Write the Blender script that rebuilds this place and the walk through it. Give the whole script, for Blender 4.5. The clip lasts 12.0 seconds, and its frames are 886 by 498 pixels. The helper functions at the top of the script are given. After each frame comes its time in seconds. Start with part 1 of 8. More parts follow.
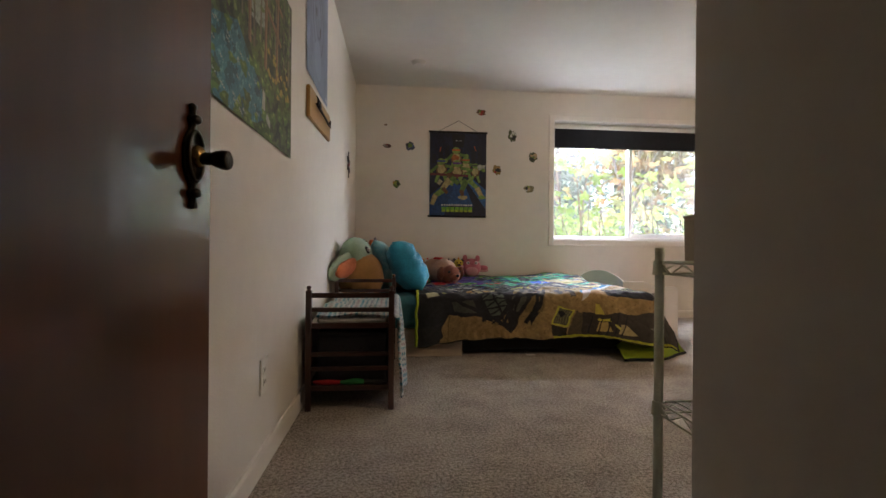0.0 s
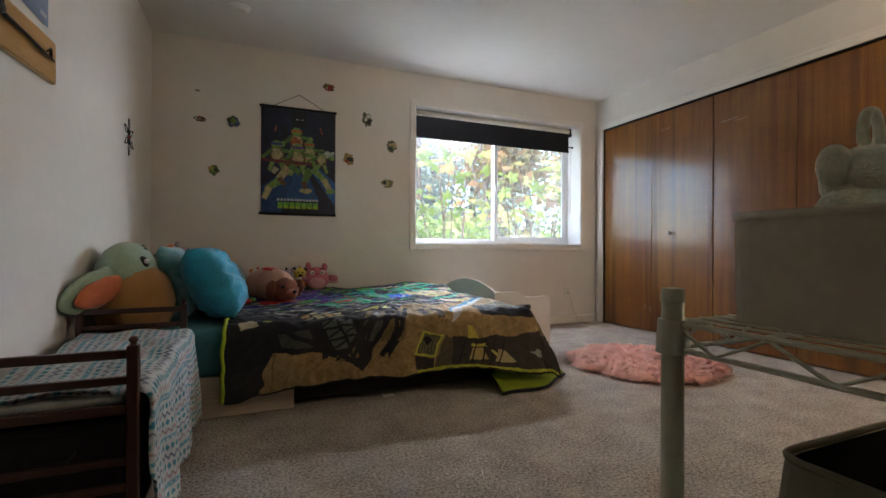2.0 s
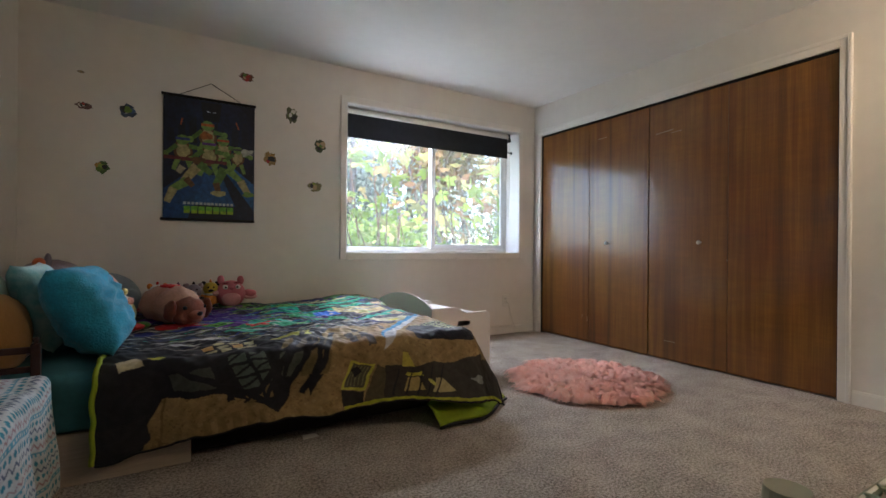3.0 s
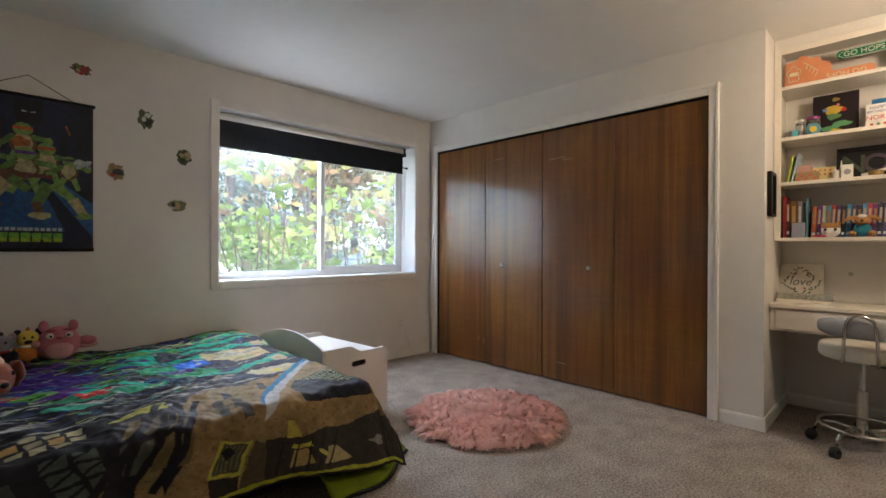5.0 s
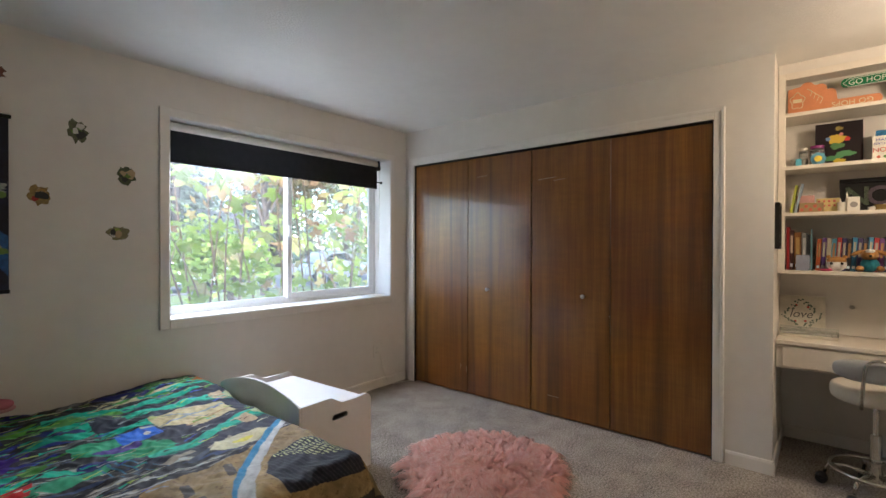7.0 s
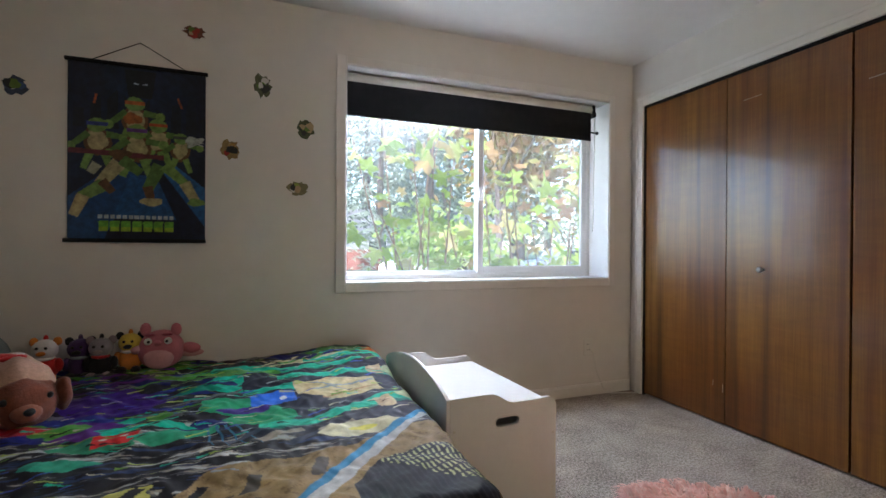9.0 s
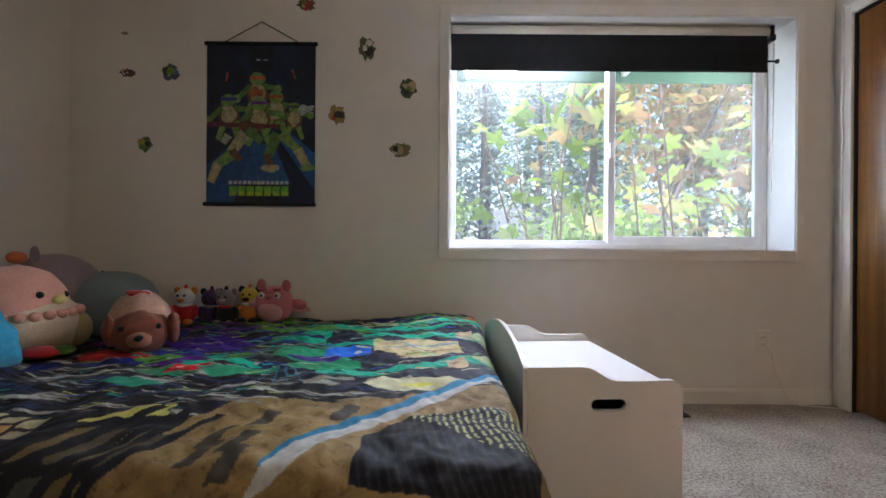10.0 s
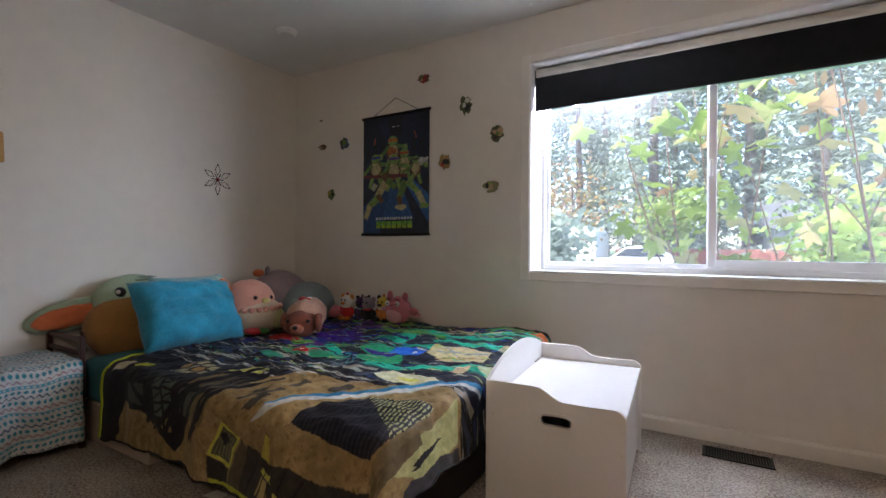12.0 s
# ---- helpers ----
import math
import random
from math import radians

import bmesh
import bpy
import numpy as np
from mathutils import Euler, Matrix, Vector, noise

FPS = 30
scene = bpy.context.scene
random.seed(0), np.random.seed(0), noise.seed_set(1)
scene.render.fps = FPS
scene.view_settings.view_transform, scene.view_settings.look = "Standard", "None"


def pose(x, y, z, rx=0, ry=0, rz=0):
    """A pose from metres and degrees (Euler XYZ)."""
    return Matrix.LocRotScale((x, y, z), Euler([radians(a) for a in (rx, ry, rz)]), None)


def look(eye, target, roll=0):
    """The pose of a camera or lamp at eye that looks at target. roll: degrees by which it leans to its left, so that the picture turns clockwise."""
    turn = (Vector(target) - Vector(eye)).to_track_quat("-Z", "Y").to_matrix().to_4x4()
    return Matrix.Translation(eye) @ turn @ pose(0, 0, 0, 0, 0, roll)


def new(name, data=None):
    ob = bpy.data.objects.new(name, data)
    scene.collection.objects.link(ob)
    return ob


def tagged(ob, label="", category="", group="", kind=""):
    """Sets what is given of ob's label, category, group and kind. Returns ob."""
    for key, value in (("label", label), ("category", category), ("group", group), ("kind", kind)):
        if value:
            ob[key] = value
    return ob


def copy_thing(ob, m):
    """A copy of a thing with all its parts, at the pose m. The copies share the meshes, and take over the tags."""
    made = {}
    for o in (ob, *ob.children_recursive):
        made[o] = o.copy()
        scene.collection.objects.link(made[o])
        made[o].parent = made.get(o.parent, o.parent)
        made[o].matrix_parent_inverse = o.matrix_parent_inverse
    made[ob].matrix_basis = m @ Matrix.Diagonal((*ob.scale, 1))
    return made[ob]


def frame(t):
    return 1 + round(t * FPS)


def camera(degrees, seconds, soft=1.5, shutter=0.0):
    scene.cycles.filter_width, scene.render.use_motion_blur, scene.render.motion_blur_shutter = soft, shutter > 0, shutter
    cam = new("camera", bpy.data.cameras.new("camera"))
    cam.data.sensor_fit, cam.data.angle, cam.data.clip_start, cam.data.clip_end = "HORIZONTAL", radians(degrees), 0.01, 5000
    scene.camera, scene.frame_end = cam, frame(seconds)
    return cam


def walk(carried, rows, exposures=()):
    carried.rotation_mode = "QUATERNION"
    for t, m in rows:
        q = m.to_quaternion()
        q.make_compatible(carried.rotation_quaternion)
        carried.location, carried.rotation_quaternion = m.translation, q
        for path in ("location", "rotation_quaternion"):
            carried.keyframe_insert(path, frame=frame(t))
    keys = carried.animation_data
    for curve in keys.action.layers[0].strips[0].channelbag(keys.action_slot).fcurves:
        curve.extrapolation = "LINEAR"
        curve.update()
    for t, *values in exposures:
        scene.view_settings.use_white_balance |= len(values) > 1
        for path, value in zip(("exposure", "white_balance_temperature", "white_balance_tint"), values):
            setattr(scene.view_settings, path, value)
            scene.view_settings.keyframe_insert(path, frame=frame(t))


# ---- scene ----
cam = camera(88.6, 12.0)
EXPOSURE = 3.73
PATH = [
    (0, (0.487, -0.117, 0.806), (0.681, 1.874, 0.802), 0.5),
    (0.5, (0.531, 0.101, 0.802), (0.843, 2.077, 0.796), 0.4),
    (1, (0.593, 0.31, 0.818), (1.065, 2.253, 0.813), 0.4),
    (1.5, (0.668, 0.511, 0.833), (1.304, 2.408, 0.832), 0.4),
    (2, (0.7505, 0.6895, 0.857), (1.528, 2.531, 0.857), 0.2),
    (2.5, (0.821, 0.828, 0.899), (1.737, 2.606, 0.899), 0.3),
    (4.5, (0.999, 1.16, 1.14), (2.298, 2.681, 1.132), 0.4),
    (5, (1.005, 1.183, 1.189), (2.41, 2.607, 1.183), 0.2),
    (5.5, (0.981, 1.25, 1.257), (2.476, 2.579, 1.251), 0.1),
    (6, (0.979, 1.332, 1.329), (2.51, 2.619, 1.322), 0.1),
    (6.5, (0.997, 1.45, 1.42), (2.538, 2.724, 1.409), 0.1),
    (8.5, (1.648, 1.97, 1.299), (2.799, 3.605, 1.284), 0.1),
    (9, (1.843, 2.077, 1.139), (2.54, 3.952, 1.134), 0.4),
    (9.5, (2.021, 2.2, 0.964), (2.377, 4.168, 0.972), 0.4),
    (10, (2.235, 2.295, 0.911), (2.234, 4.295, 0.909), 0.4),
    (10.5, (2.479, 2.341, 0.903), (2.064, 4.297, 0.901), 0.4),
    (11, (2.751, 2.28, 0.958), (2.1, 4.171, 0.948), 0.2),
    (11.5, (3.035, 2.212, 1.02), (2.197, 4.028, 1.013), 0.4),
    (12, (3.304, 2.071, 1.072), (2.293, 3.796, 1.061), 0.3),
]
walk(cam, [(t, look(eye, target, roll)) for t, eye, target, roll in PATH], exposures=[(0, EXPOSURE + 0.58, 6500, 16), (1.2, EXPOSURE + 0.34, 6350, 14), (2.5, EXPOSURE + 0.20, 6000, 13), (5, EXPOSURE + 0.04, 5920, 13), (8.5, EXPOSURE + 0.05, 5900, 13), (12, EXPOSURE + 0.02, 5950, 18)])



# ---- light ----
world = bpy.data.worlds.new("world")
scene.world = world
world.use_nodes = True
wn = world.node_tree
sky = wn.nodes.new("ShaderNodeTexSky")
sky.sky_type = "NISHITA"
sky.sun_disc = False
sky.sun_elevation, sky.sun_rotation = radians(45), radians(-137)
sky.air_density, sky.dust_density, sky.ozone_density = 1.0, 1.2, 1.5
wn.links.new(sky.outputs["Color"], wn.nodes["Background"].inputs["Color"])
wn.nodes["Background"].inputs["Strength"].default_value = 0.085

sun = new("sun", bpy.data.lights.new("sun", "SUN"))
sun.data.energy, sun.data.angle, sun.data.color = 0.9, radians(25), (1.0, 0.96, 0.92)
sun.matrix_world = look((-12, -6, 18), (0, 7, 0))

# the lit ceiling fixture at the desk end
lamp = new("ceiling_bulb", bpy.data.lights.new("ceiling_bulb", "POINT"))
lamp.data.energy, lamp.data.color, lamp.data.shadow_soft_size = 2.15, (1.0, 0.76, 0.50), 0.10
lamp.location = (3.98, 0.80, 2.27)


def daylight(name, at, to, w, h, energy):
    """Added lamp outside one edge of the window opening, unseen, in place of daylight."""
    ob = new(name, bpy.data.lights.new(name, "AREA"))
    ob.data.shape, ob.data.size, ob.data.size_y = "RECTANGLE", w, h
    ob.data.energy, ob.data.color = energy, (0.93, 0.96, 1.0)
    ob.matrix_world = look(at, to)


daylight("daylight_east", (4.85, 5.70, 1.70), (2.6, 4.40, 1.45), 0.30, 1.15, 2.5)
daylight("daylight_west", (1.98, 5.42, 1.62), (4.3, 4.50, 1.40), 0.16, 1.20, 0.5)
daylight("daylight_head", (2.80, 5.42, 2.195), (2.0, 3.5, 0.3), 0.9, 0.10, 2.0)
daylight("ground_bounce", (3.25, 5.44, 0.76), (3.0, 4.74, 1.46), 1.8, 0.12, 0.9)

# ---- helpers of this scene ----
def shell(bm, name):
    me = bpy.data.meshes.new(name)
    bm.normal_update()
    bm.to_mesh(me)
    bm.free()
    return me


def thing(name, at, label, category, group="", kind=""):
    ob = new(name)
    ob.empty_display_size = 0.05
    ob.location = at
    return tagged(ob, label, category, group, kind)


def part(name, bm, material, parent=None, label="", smooth=False):
    """One mesh object; its mesh is given in world metres."""
    me = bm if isinstance(bm, bpy.types.Mesh) else shell(bm, name)
    for m in (material if isinstance(material, (list, tuple)) else [material]):
        if m:
            me.materials.append(m)
    if smooth:
        for p in me.polygons:
            p.use_smooth = True
    ob = new(name, me)
    if parent:
        ob.parent = parent
        if not parent.parent:
            ob.matrix_parent_inverse = Matrix.Translation(-parent.location)
    if label:
        ob["label"] = label
    return ob


def box(lo, hi, bevel=0.0, segs=1, bm=None):
    bm0 = bmesh.new()
    c = [(a + b) / 2 for a, b in zip(lo, hi)]
    s = [abs(b - a) for a, b in zip(lo, hi)]
    bmesh.ops.create_cube(bm0, size=1, matrix=Matrix.Translation(c) @ Matrix.Diagonal((*s, 1)))
    if bevel:
        bmesh.ops.bevel(bm0, geom=bm0.edges[:], offset=bevel, segments=segs, affect="EDGES", profile=0.5)
    return merge(bm, bm0)


def merge(bm, other):
    if bm is None:
        return other
    me = bpy.data.meshes.new("tmp")
    other.to_mesh(me)
    other.free()
    bm.from_mesh(me)
    bpy.data.meshes.remove(me)
    return bm


def turned(bm, m):
    bmesh.ops.transform(bm, matrix=m, verts=bm.verts)
    return bm


def rod(a, b, r, r2=None, n=12, bm=None, caps=True):
    a, b = Vector(a), Vector(b)
    bm0 = bmesh.new()
    q = (b - a).to_track_quat("Z", "Y").to_matrix().to_4x4()
    bmesh.ops.create_cone(bm0, cap_ends=caps, segments=n, radius1=r, radius2=r if r2 is None else r2, depth=(b - a).length,
                          matrix=Matrix.Translation((a + b) / 2) @ q)
    return merge(bm, bm0)


def ball(c, r, n=20, bm=None, m=None):
    """An ellipsoid with half axes r."""
    bm0 = bmesh.new()
    rr = r if isinstance(r, (tuple, list)) else (r, r, r)
    bmesh.ops.create_uvsphere(bm0, u_segments=n, v_segments=max(6, n // 2 + 2), radius=1,
                              matrix=Matrix.Translation(c) @ (m or Matrix()) @ Matrix.Diagonal((*rr, 1)))
    return merge(bm, bm0)


def tube(points, r, n=8, closed=False, bm=None):
    """A round tube along points."""
    pts = [Vector(p) for p in points]
    bm0 = bmesh.new()
    rings = []
    k = len(pts)
    up = None
    for i, p in enumerate(pts):
        a = pts[i - 1] if (i or closed) else p
        b = pts[(i + 1) % k] if (i < k - 1 or closed) else p
        d = (b - a).normalized()
        if up is None:
            up = Vector((0, 0, 1)) if abs(d.z) < 0.9 else Vector((1, 0, 0))
        side = d.cross(up)
        if side.length < 0.05:
            side = d.orthogonal()
        side.normalize()
        up = side.cross(d).normalized()
        rad = r[i] if isinstance(r, (list, tuple)) else r
        rings.append([bm0.verts.new(p + rad * (math.cos(t) * side + math.sin(t) * up)) for t in [2 * math.pi * j / n for j in range(n)]])
    for i in range(k if closed else k - 1):
        a, b = rings[i], rings[(i + 1) % k]
        for j in range(n):
            bm0.faces.new((a[j], a[(j + 1) % n], b[(j + 1) % n], b[j]))
    if not closed:
        bm0.faces.new(rings[0][::-1])
        bm0.faces.new(rings[-1])
    bmesh.ops.recalc_face_normals(bm0, faces=bm0.faces)
    return merge(bm, bm0)


def prism(outline, depth, m, bevel=0.0):
    """A flat outline in its own x and y, thickened along z by depth, at the pose m."""
    bm0 = bmesh.new()
    f = bm0.faces.new([bm0.verts.new((x, y, 0)) for x, y in outline])
    up = bmesh.ops.extrude_face_region(bm0, geom=[f])
    bmesh.ops.translate(bm0, vec=(0, 0, depth), verts=[v for v in up["geom"] if isinstance(v, bmesh.types.BMVert)])
    bmesh.ops.recalc_face_normals(bm0, faces=bm0.faces)
    if bevel:
        bmesh.ops.bevel(bm0, geom=[e for e in bm0.edges if e.calc_face_angle(0) > 0.6], offset=bevel, segments=2, affect="EDGES")
    return turned(bm0, m)


def letters(name, text, size, m, material, parent, depth=0.001, align="CENTER", bold=0.0):
    cu = bpy.data.curves.new(name, "FONT")
    cu.body, cu.size, cu.extrude, cu.align_x, cu.align_y, cu.offset = text, size, depth, align, "CENTER", bold
    tmp = bpy.data.objects.new("tmp", cu)
    scene.collection.objects.link(tmp)
    me = bpy.data.meshes.new_from_object(tmp.evaluated_get(bpy.context.evaluated_depsgraph_get()))
    bpy.data.objects.remove(tmp)
    me.transform(m)
    me.materials.clear()
    return part(name, me, material, parent)


# ---- materials ----
def mat(name, color, rough=0.6, metal=0.0, vary=0.0, scale=8.0, bump=0.0, bump_scale=60.0, coat=0.0, sheen=0.0, color2=None, spec=0.5, stretch=None, detail=4.0):
    """A plain surface with variation at two scales and fine relief."""
    m = bpy.data.materials.new(name)
    m.use_nodes = True
    nt = m.node_tree
    n, l = nt.nodes, nt.links
    b = n["Principled BSDF"]
    b.inputs["Base Color"].default_value = (*color, 1)
    b.inputs["Roughness"].default_value, b.inputs["Metallic"].default_value = rough, metal
    b.inputs["Coat Weight"].default_value, b.inputs["Sheen Weight"].default_value = coat, sheen
    b.inputs["Specular IOR Level"].default_value = spec
    b.inputs["Coat Roughness"].default_value = 0.12
    tc = n.new("ShaderNodeTexCoord")
    mp = n.new("ShaderNodeMapping")
    mp.inputs["Scale"].default_value = stretch or (1, 1, 1)
    l.new(tc.outputs["Object"], mp.inputs["Vector"])
    if vary or color2:
        big, fine = n.new("ShaderNodeTexNoise"), n.new("ShaderNodeTexNoise")
        big.inputs["Scale"].default_value, fine.inputs["Scale"].default_value = scale, scale * 9
        big.inputs["Detail"].default_value = detail
        for t in (big, fine):
            l.new(mp.outputs["Vector"], t.inputs["Vector"])
        mixn = n.new("ShaderNodeMix")
        mixn.data_type = "FLOAT"
        mixn.inputs[0].default_value = 0.4
        l.new(big.outputs["Fac"], mixn.inputs[2])
        l.new(fine.outputs["Fac"], mixn.inputs[3])
        ramp = n.new("ShaderNodeValToRGB")
        c2 = color2 or tuple(c * (1 - vary) for c in color)
        c1 = color if color2 else tuple(min(1, c * (1 + vary * 0.6)) for c in color)
        ramp.color_ramp.elements[0].position, ramp.color_ramp.elements[1].position = 0.32, 0.68
        ramp.color_ramp.elements[0].color, ramp.color_ramp.elements[1].color = (*c2, 1), (*c1, 1)
        l.new(mixn.outputs[0], ramp.inputs["Fac"])
        l.new(ramp.outputs["Color"], b.inputs["Base Color"])
    if bump:
        t = n.new("ShaderNodeTexNoise")
        t.inputs["Scale"].default_value, t.inputs["Detail"].default_value = bump_scale, 3
        l.new(mp.outputs["Vector"], t.inputs["Vector"])
        bp = n.new("ShaderNodeBump")
        bp.inputs["Strength"].default_value, bp.inputs["Distance"].default_value = bump, 0.01
        l.new(t.outputs["Fac"], bp.inputs["Height"])
        l.new(bp.outputs["Normal"], b.inputs["Normal"])
    return m


def wood(name, dark, light, along="z", rough=0.3, coat=0.4, scale=1.0, grain=26.0, bump=0.05):
    m = bpy.data.materials.new(name)
    m.use_nodes = True
    n, l = m.node_tree.nodes, m.node_tree.links
    b = n["Principled BSDF"]
    b.inputs["Roughness"].default_value, b.inputs["Coat Weight"].default_value, b.inputs["Coat Roughness"].default_value = rough, coat, 0.06
    tc, mp, info = n.new("ShaderNodeTexCoord"), n.new("ShaderNodeMapping"), n.new("ShaderNodeObjectInfo")
    s = {"x": (0.05, 1, 1), "y": (1, 0.05, 1), "z": (1, 1, 0.05)}[along]
    mp.inputs["Scale"].default_value = tuple(scale * v for v in s)
    off = n.new("ShaderNodeVectorMath")
    off.operation = "MULTIPLY_ADD"
    off.inputs[1].default_value = (7.3, 5.1, 3.7)
    l.new(info.outputs["Random"], off.inputs[0])
    l.new(tc.outputs["Object"], off.inputs[2])
    l.new(off.outputs["Vector"], mp.inputs["Vector"])
    a, f = n.new("ShaderNodeTexNoise"), n.new("ShaderNodeTexNoise")
    a.inputs["Scale"].default_value, a.inputs["Detail"].default_value, a.inputs["Distortion"].default_value = 7, 4, 0.6
    f.inputs["Scale"].default_value, f.inputs["Detail"].default_value = grain * 5, 5
    l.new(mp.outputs["Vector"], a.inputs["Vector"])
    l.new(mp.outputs["Vector"], f.inputs["Vector"])
    mx = n.new("ShaderNodeMix")
    mx.data_type = "FLOAT"
    mx.inputs[0].default_value = 0.45
    l.new(a.outputs["Fac"], mx.inputs[2])
    l.new(f.outputs["Fac"], mx.inputs[3])
    r = n.new("ShaderNodeValToRGB")
    r.color_ramp.elements[0].position, r.color_ramp.elements[1].position = 0.3, 0.7
    r.color_ramp.elements[0].color, r.color_ramp.elements[1].color = (*dark, 1), (*light, 1)
    l.new(mx.outputs[0], r.inputs["Fac"])
    l.new(r.outputs["Color"], b.inputs["Base Color"])
    bp = n.new("ShaderNodeBump")
    bp.inputs["Strength"].default_value, bp.inputs["Distance"].default_value = bump, 0.004
    l.new(f.outputs["Fac"], bp.inputs["Height"])
    l.new(bp.outputs["Normal"], b.inputs["Normal"])
    return m


def printed(name, rough=0.7, sheen=0.0, bump=0.0, coat=0.0, scale=400):
    """A surface whose print is held in the mesh's colour layer."""
    m = mat(name, (0.5, 0.5, 0.5), rough, bump=bump, bump_scale=scale, sheen=sheen, coat=coat)
    n, l = m.node_tree.nodes, m.node_tree.links
    at = n.new("ShaderNodeVertexColor")
    at.layer_name = "print"
    l.new(at.outputs["Color"], n["Principled BSDF"].inputs["Base Color"])
    if not coat:
        n["Principled BSDF"].inputs["Specular IOR Level"].default_value = 0.2
    return m


def carpet_material():
    m = bpy.data.materials.new("carpet")
    m.use_nodes = True
    n, l = m.node_tree.nodes, m.node_tree.links
    b = n["Principled BSDF"]
    b.inputs["Roughness"].default_value, b.inputs["Sheen Weight"].default_value = 0.95, 0.06
    b.inputs["Specular IOR Level"].default_value = 0.1
    tc = n.new("ShaderNodeTexCoord")
    def noise_at(scale, detail):
        t = n.new("ShaderNodeTexNoise")
        t.inputs["Scale"].default_value, t.inputs["Detail"].default_value = scale, detail
        l.new(tc.outputs["Object"], t.inputs["Vector"])
        return t
    patches, tufts, fibres = noise_at(6, 5), noise_at(85, 3), noise_at(240, 2)
    add = n.new("ShaderNodeMix")
    add.data_type = "FLOAT"
    add.inputs[0].default_value = 0.5
    l.new(tufts.outputs["Fac"], add.inputs[2])
    l.new(fibres.outputs["Fac"], add.inputs[3])
    add2 = n.new("ShaderNodeMix")
    add2.data_type = "FLOAT"
    add2.inputs[0].default_value = 0.15
    l.new(add.outputs[0], add2.inputs[2])
    l.new(patches.outputs["Fac"], add2.inputs[3])
    r = n.new("ShaderNodeValToRGB")
    r.color_ramp.elements[0].position, r.color_ramp.elements[1].position = 0.40, 0.60
    r.color_ramp.elements[0].color, r.color_ramp.elements[1].color = (0.13, 0.108, 0.09, 1), (0.60, 0.54, 0.48, 1)
    l.new(add2.outputs[0], r.inputs["Fac"])
    l.new(r.outputs["Color"], b.inputs["Base Color"])
    bp = n.new("ShaderNodeBump")
    bp.inputs["Strength"].default_value, bp.inputs["Distance"].default_value = 0.9, 0.008
    l.new(add.outputs[0], bp.inputs["Height"])
    l.new(bp.outputs["Normal"], b.inputs["Normal"])
    return m


def veneer_material():
    """Old varnished veneer: broad leaves of olive and red brown, fine grain, faint cross figure."""
    m = bpy.data.materials.new("closet_veneer")
    m.use_nodes = True
    n, l = m.node_tree.nodes, m.node_tree.links
    b = n["Principled BSDF"]
    b.inputs["Coat Weight"].default_value, b.inputs["Coat Roughness"].default_value = 0.45, 0.10
    tc, info, off = n.new("ShaderNodeTexCoord"), n.new("ShaderNodeObjectInfo"), n.new("ShaderNodeVectorMath")
    off.operation = "MULTIPLY_ADD"
    off.inputs[1].default_value = (7.3, 5.1, 3.7)
    l.new(info.outputs["Random"], off.inputs[0])
    l.new(tc.outputs["Object"], off.inputs[2])

    def layer(stretch, scale, detail, distort=0.0):
        mp, t = n.new("ShaderNodeMapping"), n.new("ShaderNodeTexNoise")
        mp.inputs["Scale"].default_value = stretch
        t.inputs["Scale"].default_value, t.inputs["Detail"].default_value, t.inputs["Distortion"].default_value = scale, detail, distort
        l.new(off.outputs["Vector"], mp.inputs["Vector"])
        l.new(mp.outputs["Vector"], t.inputs["Vector"])
        return t.outputs["Fac"]

    def ramp(fac, stops):
        r = n.new("ShaderNodeValToRGB")
        e = r.color_ramp.elements
        e[0].position, e[0].color = stops[0][0], (*stops[0][1], 1)
        e[1].position, e[1].color = stops[-1][0], (*stops[-1][1], 1)
        for p, c in stops[1:-1]:
            e.new(p).color = (*c, 1)
        l.new(fac, r.inputs["Fac"])
        return r.outputs["Color"]

    def blend(kind, fac, x, y):
        q = n.new("ShaderNodeMix")
        q.data_type, q.blend_type = "RGBA", kind
        q.inputs[0].default_value = fac
        l.new(x, q.inputs[6])
        l.new(y, q.inputs[7])
        return q.outputs[2]

    leaves = ramp(layer((1, 1, 0.035), 9, 2, 0.3), [(0.30, (0.14, 0.056, 0.010)), (0.44, (0.23, 0.098, 0.015)), (0.56, (0.285, 0.132, 0.022)), (0.70, (0.20, 0.074, 0.014))])
    tone = ramp(layer((1, 1, 0.55), 1.5, 3, 0.4), [(0.34, (0.74, 0.56, 0.52)), (0.66, (1.0, 1.0, 0.95))])
    grain = ramp(layer((1, 1, 0.02), 150, 4), [(0.34, (0.70, 0.66, 0.62)), (0.62, (1.0, 1.0, 1.0))])
    figure = ramp(layer((0.3, 0.3, 1.6), 14, 4, 1.2), [(0.35, (0.86, 0.84, 0.82)), (0.65, (1.0, 1.0, 1.0))])
    col = blend("MULTIPLY", 1.0, leaves, tone)
    col = blend("MULTIPLY", 0.75, col, grain)
    col = blend("MULTIPLY", 0.8, col, figure)
    l.new(col, b.inputs["Base Color"])
    rr = n.new("ShaderNodeMapRange")
    rr.inputs["To Min"].default_value, rr.inputs["To Max"].default_value = 0.24, 0.40
    l.new(layer((1, 1, 0.8), 4, 4), rr.inputs["Value"])
    l.new(rr.outputs["Result"], b.inputs["Roughness"])
    bp = n.new("ShaderNodeBump")
    bp.inputs["Strength"].default_value, bp.inputs["Distance"].default_value = 0.05, 0.004
    l.new(layer((1, 1, 0.1), 5, 3), bp.inputs["Height"])
    l.new(bp.outputs["Normal"], b.inputs["Normal"])
    return m


